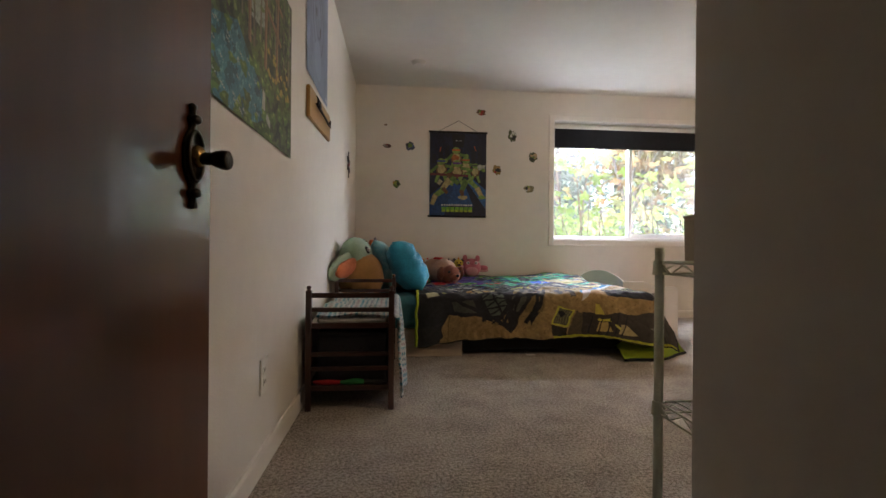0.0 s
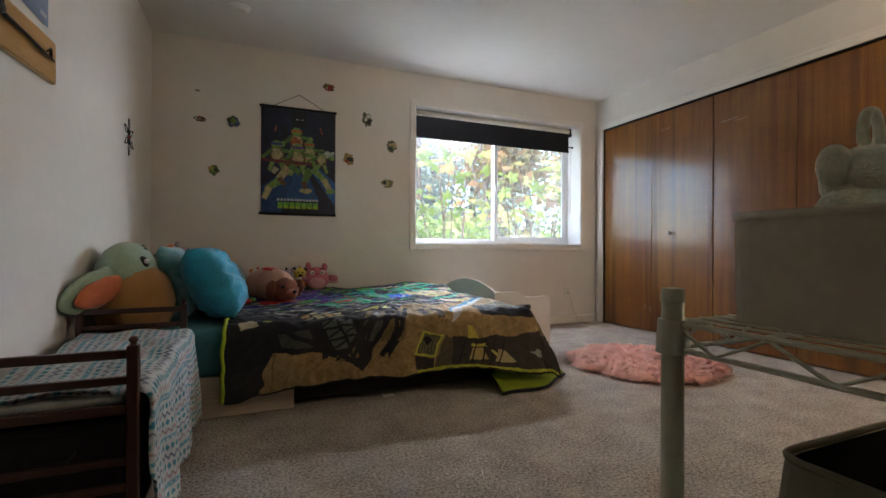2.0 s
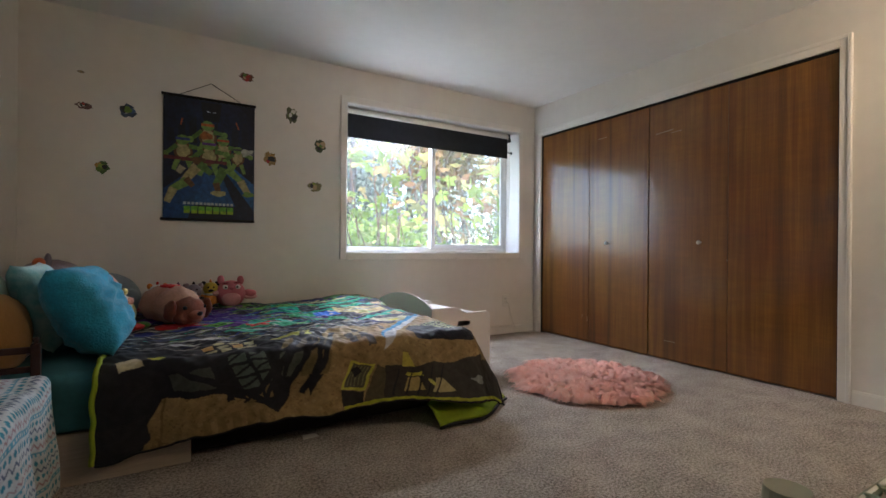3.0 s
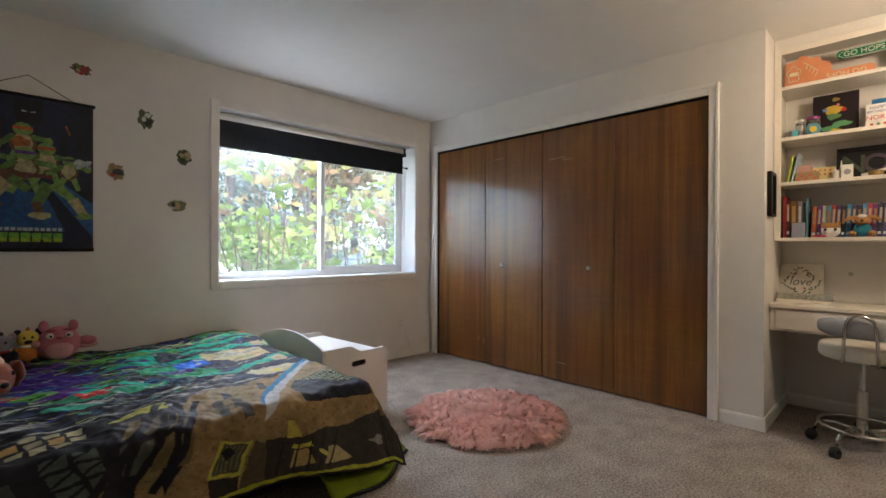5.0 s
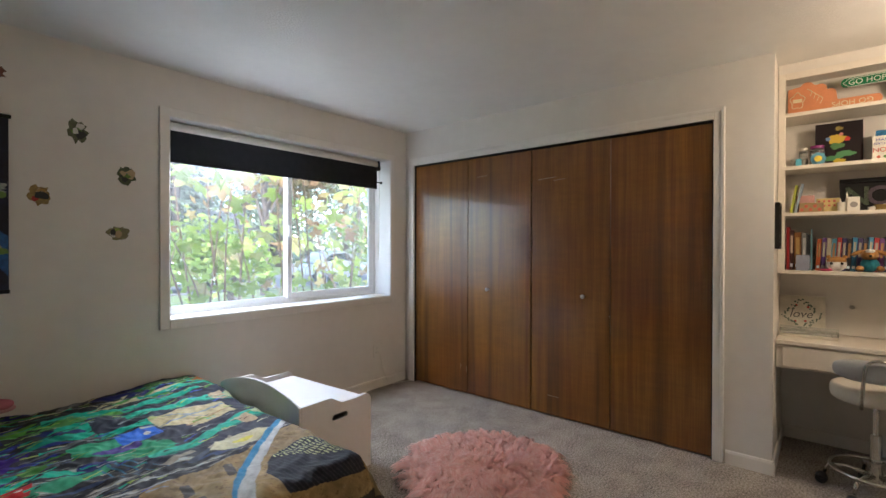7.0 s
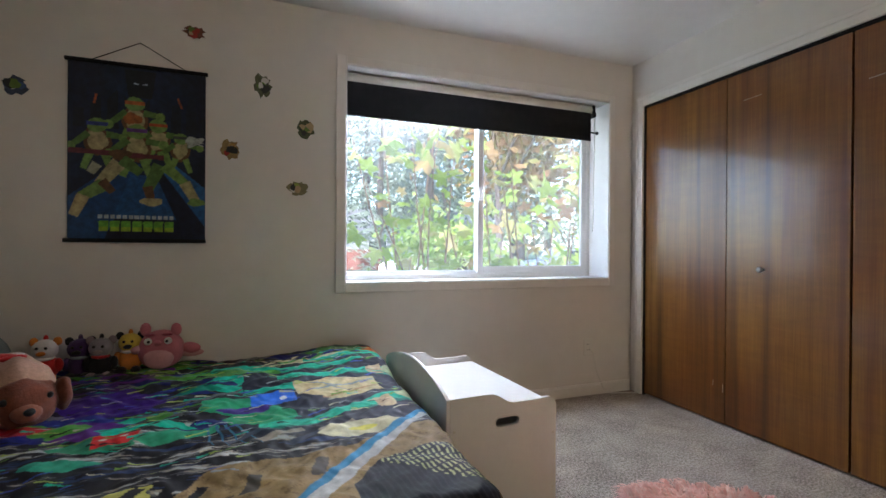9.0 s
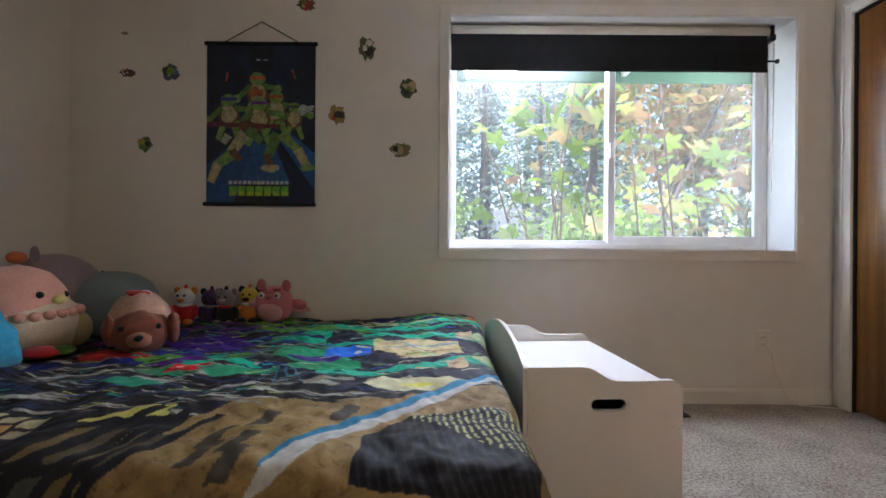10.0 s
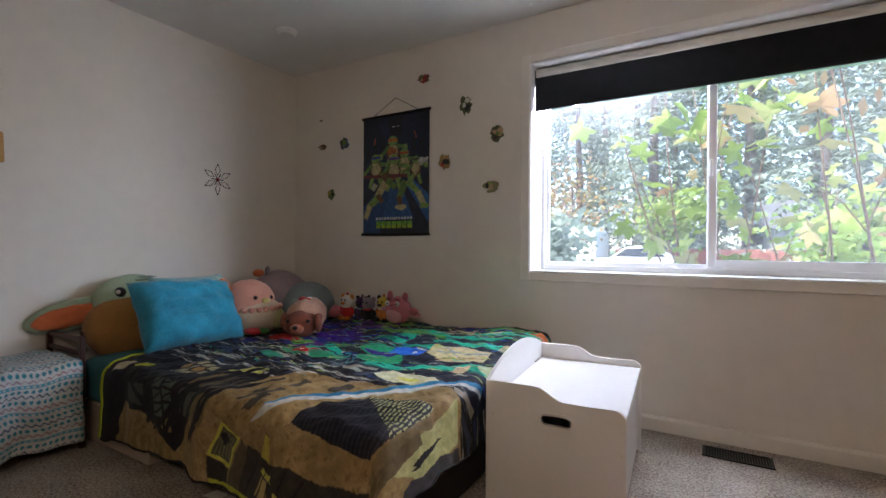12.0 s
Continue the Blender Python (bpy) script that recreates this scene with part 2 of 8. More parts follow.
M_WALL = mat("wall_paint", (0.74, 0.705, 0.65), 0.55, vary=0.05, scale=1.3, bump=0.12, bump_scale=110)
M_CEIL = mat("ceiling_paint", (0.78, 0.765, 0.73), 0.8, vary=0.04, scale=1.2, bump=0.25, bump_scale=90)
M_TRIM = mat("trim_paint", (0.78, 0.75, 0.70), 0.35, vary=0.05, scale=3, bump=0.04, bump_scale=40)
M_VINYL = mat("white_vinyl", (0.82, 0.83, 0.84), 0.35, vary=0.03, scale=5)
M_CARPET = carpet_material()
M_CLOSET = veneer_material()
M_DOOR = wood("door_veneer", (0.085, 0.026, 0.010), (0.125, 0.038, 0.014), "z", 0.30, 0.5, grain=7.0, bump=0.015)
M_DARKWOOD = wood("dark_stained_wood", (0.022, 0.007, 0.004), (0.06, 0.017, 0.008), "z", 0.35, 0.25, 3)
M_PINE = wood("honey_pine", (0.36, 0.17, 0.035), (0.62, 0.35, 0.09), "y", 0.3, 0.5, 2.5)
M_BOXWOOD = wood("pale_wood", (0.40, 0.31, 0.24), (0.60, 0.50, 0.40), "x", 0.6, 0.0, 2)
M_BLACK = mat("black_cloth", (0.012, 0.012, 0.014), 0.85, vary=0.3, scale=20, bump=0.1, bump_scale=500)
M_DARK = mat("dark_void", (0.010, 0.009, 0.010), 0.9, vary=0.2, scale=6)
M_BLKMETAL = mat("black_metal", (0.015, 0.015, 0.015), 0.4, 0.6, vary=0.2, scale=30)
M_CHROME = mat("chrome", (0.62, 0.62, 0.60), 0.12, 1.0, vary=0.05, scale=20)
M_STEEL = mat("brushed_steel", (0.50, 0.48, 0.44), 0.3, 1.0, vary=0.1, scale=30)
M_WHITE = mat("white_lacquer", (0.80, 0.79, 0.78), 0.3, vary=0.03, scale=4, bump=0.02, bump_scale=30)
M_PLASTIC = mat("white_plastic", (0.74, 0.72, 0.66), 0.35, vary=0.04, scale=20)
M_GREYPOST = mat("grey_green_enamel", (0.64, 0.66, 0.54), 0.4, vary=0.1, scale=14)
M_LINEN = mat("beige_fabric", (0.62, 0.57, 0.46), 0.9, vary=0.14, scale=9, bump=0.35, bump_scale=700)
M_OLIVE = mat("olive_fabric", (0.25, 0.23, 0.165), 0.9, vary=0.14, scale=9, bump=0.35, bump_scale=600)


def pane_glass(name, haze):
    """Clear glass with a translucent share that puts a pale glare haze into it."""
    m = bpy.data.materials.new(name)
    m.use_nodes = True
    n, l = m.node_tree.nodes, m.node_tree.links
    g = n["Principled BSDF"]
    g.inputs["Transmission Weight"].default_value, g.inputs["Roughness"].default_value, g.inputs["IOR"].default_value = 1.0, 0.0, 1.02
    g.inputs["Base Color"].default_value = (0.97, 0.98, 0.98, 1)
    t, mx = n.new("ShaderNodeBsdfTranslucent"), n.new("ShaderNodeMixShader")
    t.inputs["Color"].default_value = (0.95, 0.97, 1.0, 1)
    mx.inputs[0].default_value = haze
    l.new(g.outputs[0], mx.inputs[1])
    l.new(t.outputs[0], mx.inputs[2])
    l.new(mx.outputs[0], n["Material Output"].inputs["Surface"])
    return m


M_GLASS, M_GLASS_HAZY = pane_glass("window_glass", 0.032), pane_glass("hazy_window_glass", 0.052)

# ---- structure ----
H = 2.62
W, N, E, S = 0.0, 5.0, 4.56, 0.644


def setting(name, bm, material, label="", category="", smooth=False):
    return tagged(part(name, bm, material, None, smooth=smooth), label, category, kind="structure")


def wall(name, boxes, label="greige painted wall with a faint orange-peel texture"):
    bm = None
    for lo, hi in boxes:
        bm = box(lo, hi, bm=bm)
    return setting(name, bm, M_WALL, label, "wall")


setting("floor", box((-1.2, -2.2, -0.12), (5.5, 5.0, 0.0)), M_CARPET, "beige cut-pile carpet with trodden patches", "floor")
setting("ceiling", box((-1.2, -2.2, H), (5.5, 5.3, H + 0.14)), M_CEIL, "off-white finely stippled ceiling", "ceiling")
wall("wall_west", [((-0.14, -0.22, 0), (W, 5.3, H))])
WX0, WX1, WZ0, WZ1 = 2.265, 4.325, 0.905, 2.300
wall("wall_north", [((W, N, 0), (WX0, 5.3, H)), ((WX1, N, 0), (5.5, 5.3, H)), ((WX0, N, 0), (WX1, 5.3, WZ0)), ((WX0, N, WZ1), (WX1, 5.3, H))])
CY0, CY1, CZ = 2.14, 4.872, 2.262
wall("wall_east", [((E, CY1, 0), (E + 0.12, N, H)), ((E, CY0, CZ), (E + 0.12, CY1, H)), ((E, 1.93, 0), (E + 0.12, CY0, H))])
wall("wall_alcove_north", [((E, 1.815, 0), (5.35, 1.93, H))])
wall("wall_alcove_back", [((5.35, S, 0), (5.5, N, H))])
wall("wall_south", [((1.010, 0.5, 0), (5.5, S, H))])
wall("wall_entry", [((1.010, -0.1, 0), (1.135, 0.5, H))])
wall("wall_door", [((-1.2, -0.22, 0), (-0.14, -0.1, H)), ((0.0, -0.22, 0), (0.03, -0.1, H)), ((0.97, -0.22, 0), (1.9, -0.1, H)), ((0.03, -0.22, 2.18), (0.97, -0.1, H))])
wall("wall_hall", [((-1.2, -2.2, 0), (1.9, -2.08, H)), ((-1.2, -2.08, 0), (-1.08, -0.22, H)), ((1.78, -2.08, 0), (1.9, -0.22, H))])


def trim(name, bm, label, category="trim"):
    return setting(name, bm, M_TRIM, label, category)


def skirting(name, a, b, axis, face, sign):
    """A board along a wall: from a to b along axis, on the plane face."""
    prof = [(0, 0), (0.013, 0), (0.013, 0.072), (0.008, 0.086), (0, 0.088)]
    bm = bmesh.new()
    ends = []
    for u in (a, b):
        ends.append([bm.verts.new((u, face + sign * d, z) if axis == "x" else (face + sign * d, u, z)) for d, z in prof])
    for i in range(len(prof)):
        j = (i + 1) % len(prof)
        bm.faces.new((ends[0][i], ends[0][j], ends[1][j], ends[1][i]))
    bm.faces.new(ends[0])
    bm.faces.new(ends[1])
    bmesh.ops.recalc_face_normals(bm, faces=bm.faces)
    return trim(name, bm, "white painted baseboard", "baseboard")


skirting("baseboard_west", -0.1, N, "y", W, 1)
skirting("baseboard_north", 0.014, 4.545, "x", N, -1)
skirting("baseboard_east", 1.815, 2.065, "y", E, -1)
skirting("baseboard_alcove", E - 0.013, 5.35, "x", 1.815, -1)
skirting("baseboard_alcove_back", S, 1.80, "y", 5.35, -1)
skirting("baseboard_south", 1.03, 5.3, "x", S, 1)
skirting("baseboard_entry", -0.09, 0.63, "y", 1.010, -1)

# window casing, reveal and unit
bm = None
for lo, hi in [((2.205, 4.982, 0.848), (2.265, 5.0, 2.356)), ((4.325, 4.982, 0.848), (4.374, 5.0, 2.356)),
               ((2.265, 4.982, 0.848), (4.325, 5.0, 0.905)), ((2.265, 4.982, 2.300), (4.325, 5.0, 2.356))]:
    bm = box(lo, hi, 0.004, bm=bm)
trim("trim_window_casing", bm, "flat white painted window casing")
bm = None
for lo, hi in [((WX0, 4.99, WZ0), (WX0 + 0.006, 5.22, WZ1)), ((WX1 - 0.006, 4.99, WZ0), (WX1, 5.22, WZ1)),
               ((WX0 + 0.006, 4.985, WZ0), (WX1 - 0.006, 5.22, WZ0 + 0.008)), ((WX0 + 0.006, 4.99, WZ1 - 0.006), (WX1 - 0.006, 5.22, WZ1))]:
    bm = box(lo, hi, bm=bm)
setting("trim_window_reveal", bm, M_WHITE, "white painted window reveal and sill board", "trim")

win = thing("window_1", (3.295, 5.22, WZ0), "white vinyl sliding window with two panes", "window", kind="structure")


def ring(x0, x1, z0, z1, y0, y1, w, bevel=0.003):
    bm = box((x0, y0, z0), (x0 + w[0], y1, z1), bevel)
    bm = box((x1 - w[1], y0, z0), (x1, y1, z1), bevel, bm=bm)
    bm = box((x0 + w[0], y0, z0), (x1 - w[1], y1, z0 + w[2]), bevel, bm=bm)
    return box((x0 + w[0], y0, z1 - w[3]), (x1 - w[1], y1, z1), bevel, bm=bm)


part("window_frame", ring(WX0 + 0.006, WX1 - 0.006, WZ0 + 0.008, WZ1 - 0.006, 5.222, 5.30, (0.025, 0.03, 0.035, 0.03)), M_VINYL, win)
part("sash", ring(2.292, 3.325, 0.945, 2.268, 5.262, 5.290, (0.022, 0.035, 0.026, 0.03)), M_VINYL, win, "fixed sash of white vinyl")
sash2 = part("sash", ring(3.296, 4.292, 0.945, 2.268, 5.228, 5.258, (0.046, 0.050, 0.055, 0.04)), M_VINYL, win, "sliding sash of white vinyl")
part("latch", box((3.303, 5.210, 1.50), (3.322, 5.228, 1.60), 0.004), M_VINYL, sash2)
part("sill_track", box((2.30, 5.226, 0.944), (4.28, 5.232, 0.956), 0.001), M_VINYL, win)
for x0, x1, z0, z1, y in ((2.312, 3.292, 0.969, 2.240, 5.274), (3.340, 4.244, 0.998, 2.230, 5.242)):
    pane = part("pane", box((x0, y, z0), (x1, y + 0.004, z1)), M_GLASS if x0 < 3 else M_GLASS_HAZY, win, "clear window glass" if x0 < 3 else "window glass with a pale haze added")
    pane.visible_shadow = False

# closet: casing and inside
bm = None
for lo, hi in [((E - 0.018, CY1, 0), (E, 4.935, 2.335)), ((E - 0.018, 2.075, 0), (E, CY0, 2.335)), ((E - 0.018, CY0, CZ), (E, CY1, 2.335))]:
    bm = box(lo, hi, 0.003, bm=bm)
for lo, hi in [((E - 0.026, CY1 + 0.044, 0), (E - 0.018, 4.935, 2.335)), ((E - 0.026, 2.075, 0), (E - 0.018, CY0 - 0.044, 2.335)), ((E - 0.026, CY0 - 0.044, 2.308), (E - 0.018, CY1 + 0.044, 2.335))]:
    bm = box(lo, hi, 0.003, bm=bm)
trim("trim_closet_casing", bm, "white moulded casing round the closet opening")
bm = None
for lo, hi in [((E, CY1 - 0.008, 0), (E + 0.12, CY1, CZ)), ((E, CY0, 0), (E + 0.12, CY0 + 0.008, CZ)), ((E, CY0 + 0.008, CZ - 0.008), (E + 0.12, CY1 - 0.008, CZ))]:
    bm = box(lo, hi, bm=bm)
setting("trim_closet_jamb", bm, M_DARK, "dark closet jamb and door track", "trim")


def bifold(y0, y1, knob=None):
    d = thing("closet_door", (E + 0.03, (y0 + y1) / 2, 0), "varnished reddish-brown wood bifold closet panel", "closet door", "bifold closet panels")
    part("panel", box((E + 0.014, y0 + 0.0025, 0.012), (E + 0.046, y1 - 0.0025, CZ - 0.018), 0.001), M_CLOSET, d)
    if knob:
        bm = rod((E + 0.014, knob, 1.022), (E - 0.010, knob, 1.022), 0.008)
        bm = rod((E - 0.008, knob, 1.022), (E - 0.020, knob, 1.022), 0.012, 0.018, 16, bm)
        bm = rod((E - 0.020, knob, 1.022), (E - 0.030, knob, 1.022), 0.018, 0.012, 16, bm)
        part("knob", bm, M_STEEL, d, "round brushed metal knob", True)
    return d


w4 = (CY1 - CY0 - 0.016) / 4
M_SCUFF = mat("scuffed_varnish", (0.42, 0.34, 0.26), 0.6, vary=0.3, scale=60)
SCUFFS = {1: [(3.30, 0.17, 0.10, 0.003, 2), (3.36, 1.99, 0.16, 0.004, -4), (3.25, 1.97, 0.10, 0.003, -3)], 2: [(4.20, 0.24, 0.004, 0.055, 0), (4.02, 2.07, 0.11, 0.003, -3)], 0: [(2.83, 0.88, 0.006, 0.010, 0)], 3: [(4.27, 0.26, 0.003, 0.04, 4)]}
for i in range(4):
    y0 = CY0 + 0.008 + i * w4
    d = bifold(y0 + (0.003 if i == 2 else 0), y0 + w4 - (0.003 if i == 1 else 0), {1: 3.035, 2: 3.946}.get(i))
    for y, z, w, h, tilt in SCUFFS[i]:
        part("scuff", turned(box((-0.0006, -w / 2, -h / 2), (0.0004, w / 2, h / 2)), Matrix.Translation((E + 0.014, y, z)) @ Matrix.Rotation(radians(tilt), 4, "X")), M_SCUFF, d, "pale scuff in the varnish")

# entry door: leaf stands open into the room
door = thing("door_1", (0.06, -0.10, 0), "dark brown glossy wooden door standing open", "door", kind="structure")
turn = Matrix.Translation((0.055, -0.095, 0)) @ Matrix.Rotation(radians(-6.2), 4, "Z")
part("leaf", turned(box((-0.04, 0.0, 0.012), (0.0, 0.845, 2.16), 0.003), turn), M_DOOR, door)
M_BRONZE = mat("aged_bronze", (0.06, 0.05, 0.04), 0.32, 0.85, vary=0.3, scale=40, bump=0.15, bump_scale=120)
M_BRASS = mat("worn_brass", (0.45, 0.27, 0.10), 0.25, 1.0, vary=0.2, scale=50)
ky, kz = 0.780, 0.956
prof = []
for i in range(49):
    t = -1 + i / 24
    w = 0.005 + 0.021 * math.exp(-(t / 0.44) ** 4) + 0.008 * math.exp(-((abs(t) - 0.70) / 0.07) ** 2) + 0.004 * math.exp(-((abs(t) - 0.94) / 0.06) ** 2)
    prof.append((w, t * 0.088))
outline = prof + [(-w, z) for w, z in reversed(prof)]
pl = prism(outline, 0.008, Matrix.Translation((0.0, ky, kz)) @ Matrix(((0, 0, 1, 0), (1, 0, 0, 0), (0, 1, 0, 0), (0, 0, 0, 1))), 0.002)
plate = part("escutcheon", turned(pl, turn), M_BRONZE, door, "ornate aged bronze door plate", True)
bm = ball((0.012, ky, kz), (0.012, 0.019, 0.019), 16)
part("rosette", turned(bm, turn), M_BRASS, door, "worn brass rosette", True)
bm = rod((0.008, ky, kz - 0.004), (0.036, ky, kz - 0.004), 0.010, 0.011, 14)
bm = tube([(0.034, ky, kz - 0.004), (0.042, ky + 0.002, kz - 0.004), (0.052, ky + 0.004, kz - 0.005), (0.061, ky + 0.005, kz - 0.006), (0.063, ky + 0.005, kz - 0.006)], [0.010, 0.014, 0.0165, 0.0165, 0.014], 12, bm=bm)
part("lever", turned(bm, turn), M_BRONZE, door, "aged bronze lever", True)
part("plate_ring", turned(tube([(0.010, ky + 0.0225 * math.cos(t), kz + 0.041 * math.sin(t)) for t in [2 * math.pi * i / 28 for i in range(28)]], 0.0032, 8, True), turn), M_BRONZE, plate, smooth=True)
for d in (-1, 1):
    part("finial", turned(ball((0.010, ky, kz + d * 0.0615), (0.007, 0.012, 0.008), 14), turn), M_BRONZE, plate, smooth=True)
for hz in (0.2, 1.1, 1.95):
    part("hinge", turned(rod((-0.045, 0.0, hz), (-0.045, 0.0, hz + 0.09), 0.006), turn), M_BRASS, door)
bm = None
for lo, hi in [((0.03, -0.22, 0), (0.045, -0.1, 2.18)), ((0.955, -0.22, 0), (0.97, -0.1, 2.18)), ((0.045, -0.22, 2.165), (0.955, -0.1, 2.18))]:
    bm = box(lo, hi, bm=bm)
trim("trim_door_jamb", bm, "white painted door jamb")

# outlets
def outlet(m, label):
    o = thing("outlet", m.translation, label, "outlet")
    part("plate", turned(box((-0.041, -0.065, 0), (0.041, 0.065, 0.006), 0.003), m), M_PLASTIC, o)
    for z in (-0.021, 0.021):
        s = part("socket", turned(box((-0.017, z - 0.014, 0.0055), (0.017, z + 0.014, 0.008), 0.002), m), M_PLASTIC, o)
        # slots are thin near-black pieces, the holes' darkness put into colour
        for x in (-0.007, 0.007):
            part("slot", turned(box((x - 0.0015, z - 0.005, 0.0075), (x + 0.0015, z + 0.005, 0.0085)), m), M_DARK, s)
    return o


outlet(pose(0.0, 1.585, 0.338, 90, 0, 90), "cream plastic wall outlet low on the wall")
outlet(pose(4.14, 5.0, 0.375, 90, 0, 0), "cream plastic wall outlet below the window")
c = part("power_cord", tube([(4.15, 4.985, 0.36), (4.17, 4.97, 0.33), (4.20, 4.975, 0.20), (4.26, 4.97, 0.06), (4.32, 4.95, 0.01), (4.45, 4.93, 0.006), (4.54, 4.90, 0.006)], 0.003, 6), M_PLASTIC, None, smooth=True)
tagged(c, "thin white power cord running down from the outlet", "cord")

# floor register
v = thing("floor_vent", (3.43, 4.83, 0), "black metal floor register set in the carpet", "vent")
part("frame", ring(3.28, 3.59, 4.765, 4.90, 0, 0.008, (0.012, 0.012, 0.012, 0.012), 0.002), M_BLKMETAL, v)
fr = v.children[0].data
fr.transform(Matrix(((1, 0, 0, 0), (0, 0, 1, 0), (0, 1, 0, 0), (0, 0, 0, 1))))
fr.flip_normals()
# near-black sheet standing in for the dark duct below
part("backing", box((3.29, 4.775, 0.001), (3.58, 4.89, 0.002)), M_DARK, v)
slat = box((-0.0015, 4.778, 0.002), (0.0015, 4.888, 0.006))
sm = shell(slat, "slat")
sm.materials.append(M_BLKMETAL)
for i in range(24):
    o = new("slat", sm)
    o.parent = v
    o.matrix_parent_inverse = Matrix.Translation(-v.location)
    o.location = (3.297 + i * 0.0119, 0, 0)

# roller blind
bl = thing("roller_blind", (3.24, 5.084, 2.2), "black blackout roller blind pulled down a little", "blind")
bm = bmesh.new()
for i in range(13):
    z = 2.222 - i * 0.222 / 12
    y = 5.065 + 0.002 * math.sin(i * 0.8)
    for x in (2.275, 4.205):
        bm.verts.new((x, y, z))
bm.verts.ensure_lookup_table()
for i in range(12):
    bm.faces.new((bm.verts[2 * i], bm.verts[2 * i + 1], bm.verts[2 * i + 3], bm.verts[2 * i + 2]))
bmesh.ops.solidify(bm, geom=bm.faces[:], thickness=0.002)
part("fabric", bm, M_BLACK, bl)
part("roll", rod((2.276, 5.106, 2.2525), (4.222, 5.106, 2.2525), 0.0405, n=28), M_PLASTIC, bl, "white roller tube", True)
part("hem_stitch", box((2.275, 5.0622, 2.028), (4.205, 5.0636, 2.031)), M_BLACK, bl)
part("hem_bar", box((2.275, 5.059, 1.998), (4.205, 5.071, 2.012), 0.003), M_BLACK, bl)
bm = box((4.246, 5.07, 2.20), (4.262, 5.10, 2.235), 0.003)
bm = rod((4.222, 5.104, 2.25), (4.262, 5.104, 2.25), 0.014, bm=bm)
bm = box((4.222, 5.06, 2.19), (4.246, 5.12, 2.285), 0.003, bm=bm)
part("bracket", bm, M_BLKMETAL, bl, "black metal bracket")
bm = rod((4.205, 5.070, 2.068), (4.268, 5.070, 2.068), 0.006)
bm = rod((4.262, 5.070, 2.068), (4.272, 5.070, 2.068), 0.014, bm=bm)
part("stop", bm, M_BLKMETAL, bl)
part("bracket", box((2.2665, 5.06, 2.165), (2.2755, 5.125, 2.275), 0.003), M_BLKMETAL, bl)
part("chain", tube([(4.262, 5.09, 2.19), (4.264, 5.10, 1.7), (4.262, 5.11, 1.35), (4.258, 5.10, 1.28), (4.252, 5.09, 1.34), (4.252, 5.085, 1.7), (4.252, 5.08, 2.19)], 0.003, 6), M_PLASTIC, bl, "thin bead chain", True)

# smoke alarm on the ceiling
sa = thing("smoke_alarm", (0.665, 4.33, H), "round off-white smoke alarm flush on the ceiling", "smoke alarm")
part("base", rod((0.665, 4.33, H), (0.665, 4.33, H - 0.012), 0.075, 0.075, 32), M_CEIL, sa)
part("cover", rod((0.665, 4.33, H - 0.012), (0.665, 4.33, H - 0.030), 0.070, 0.05, 32), M_CEIL, sa)

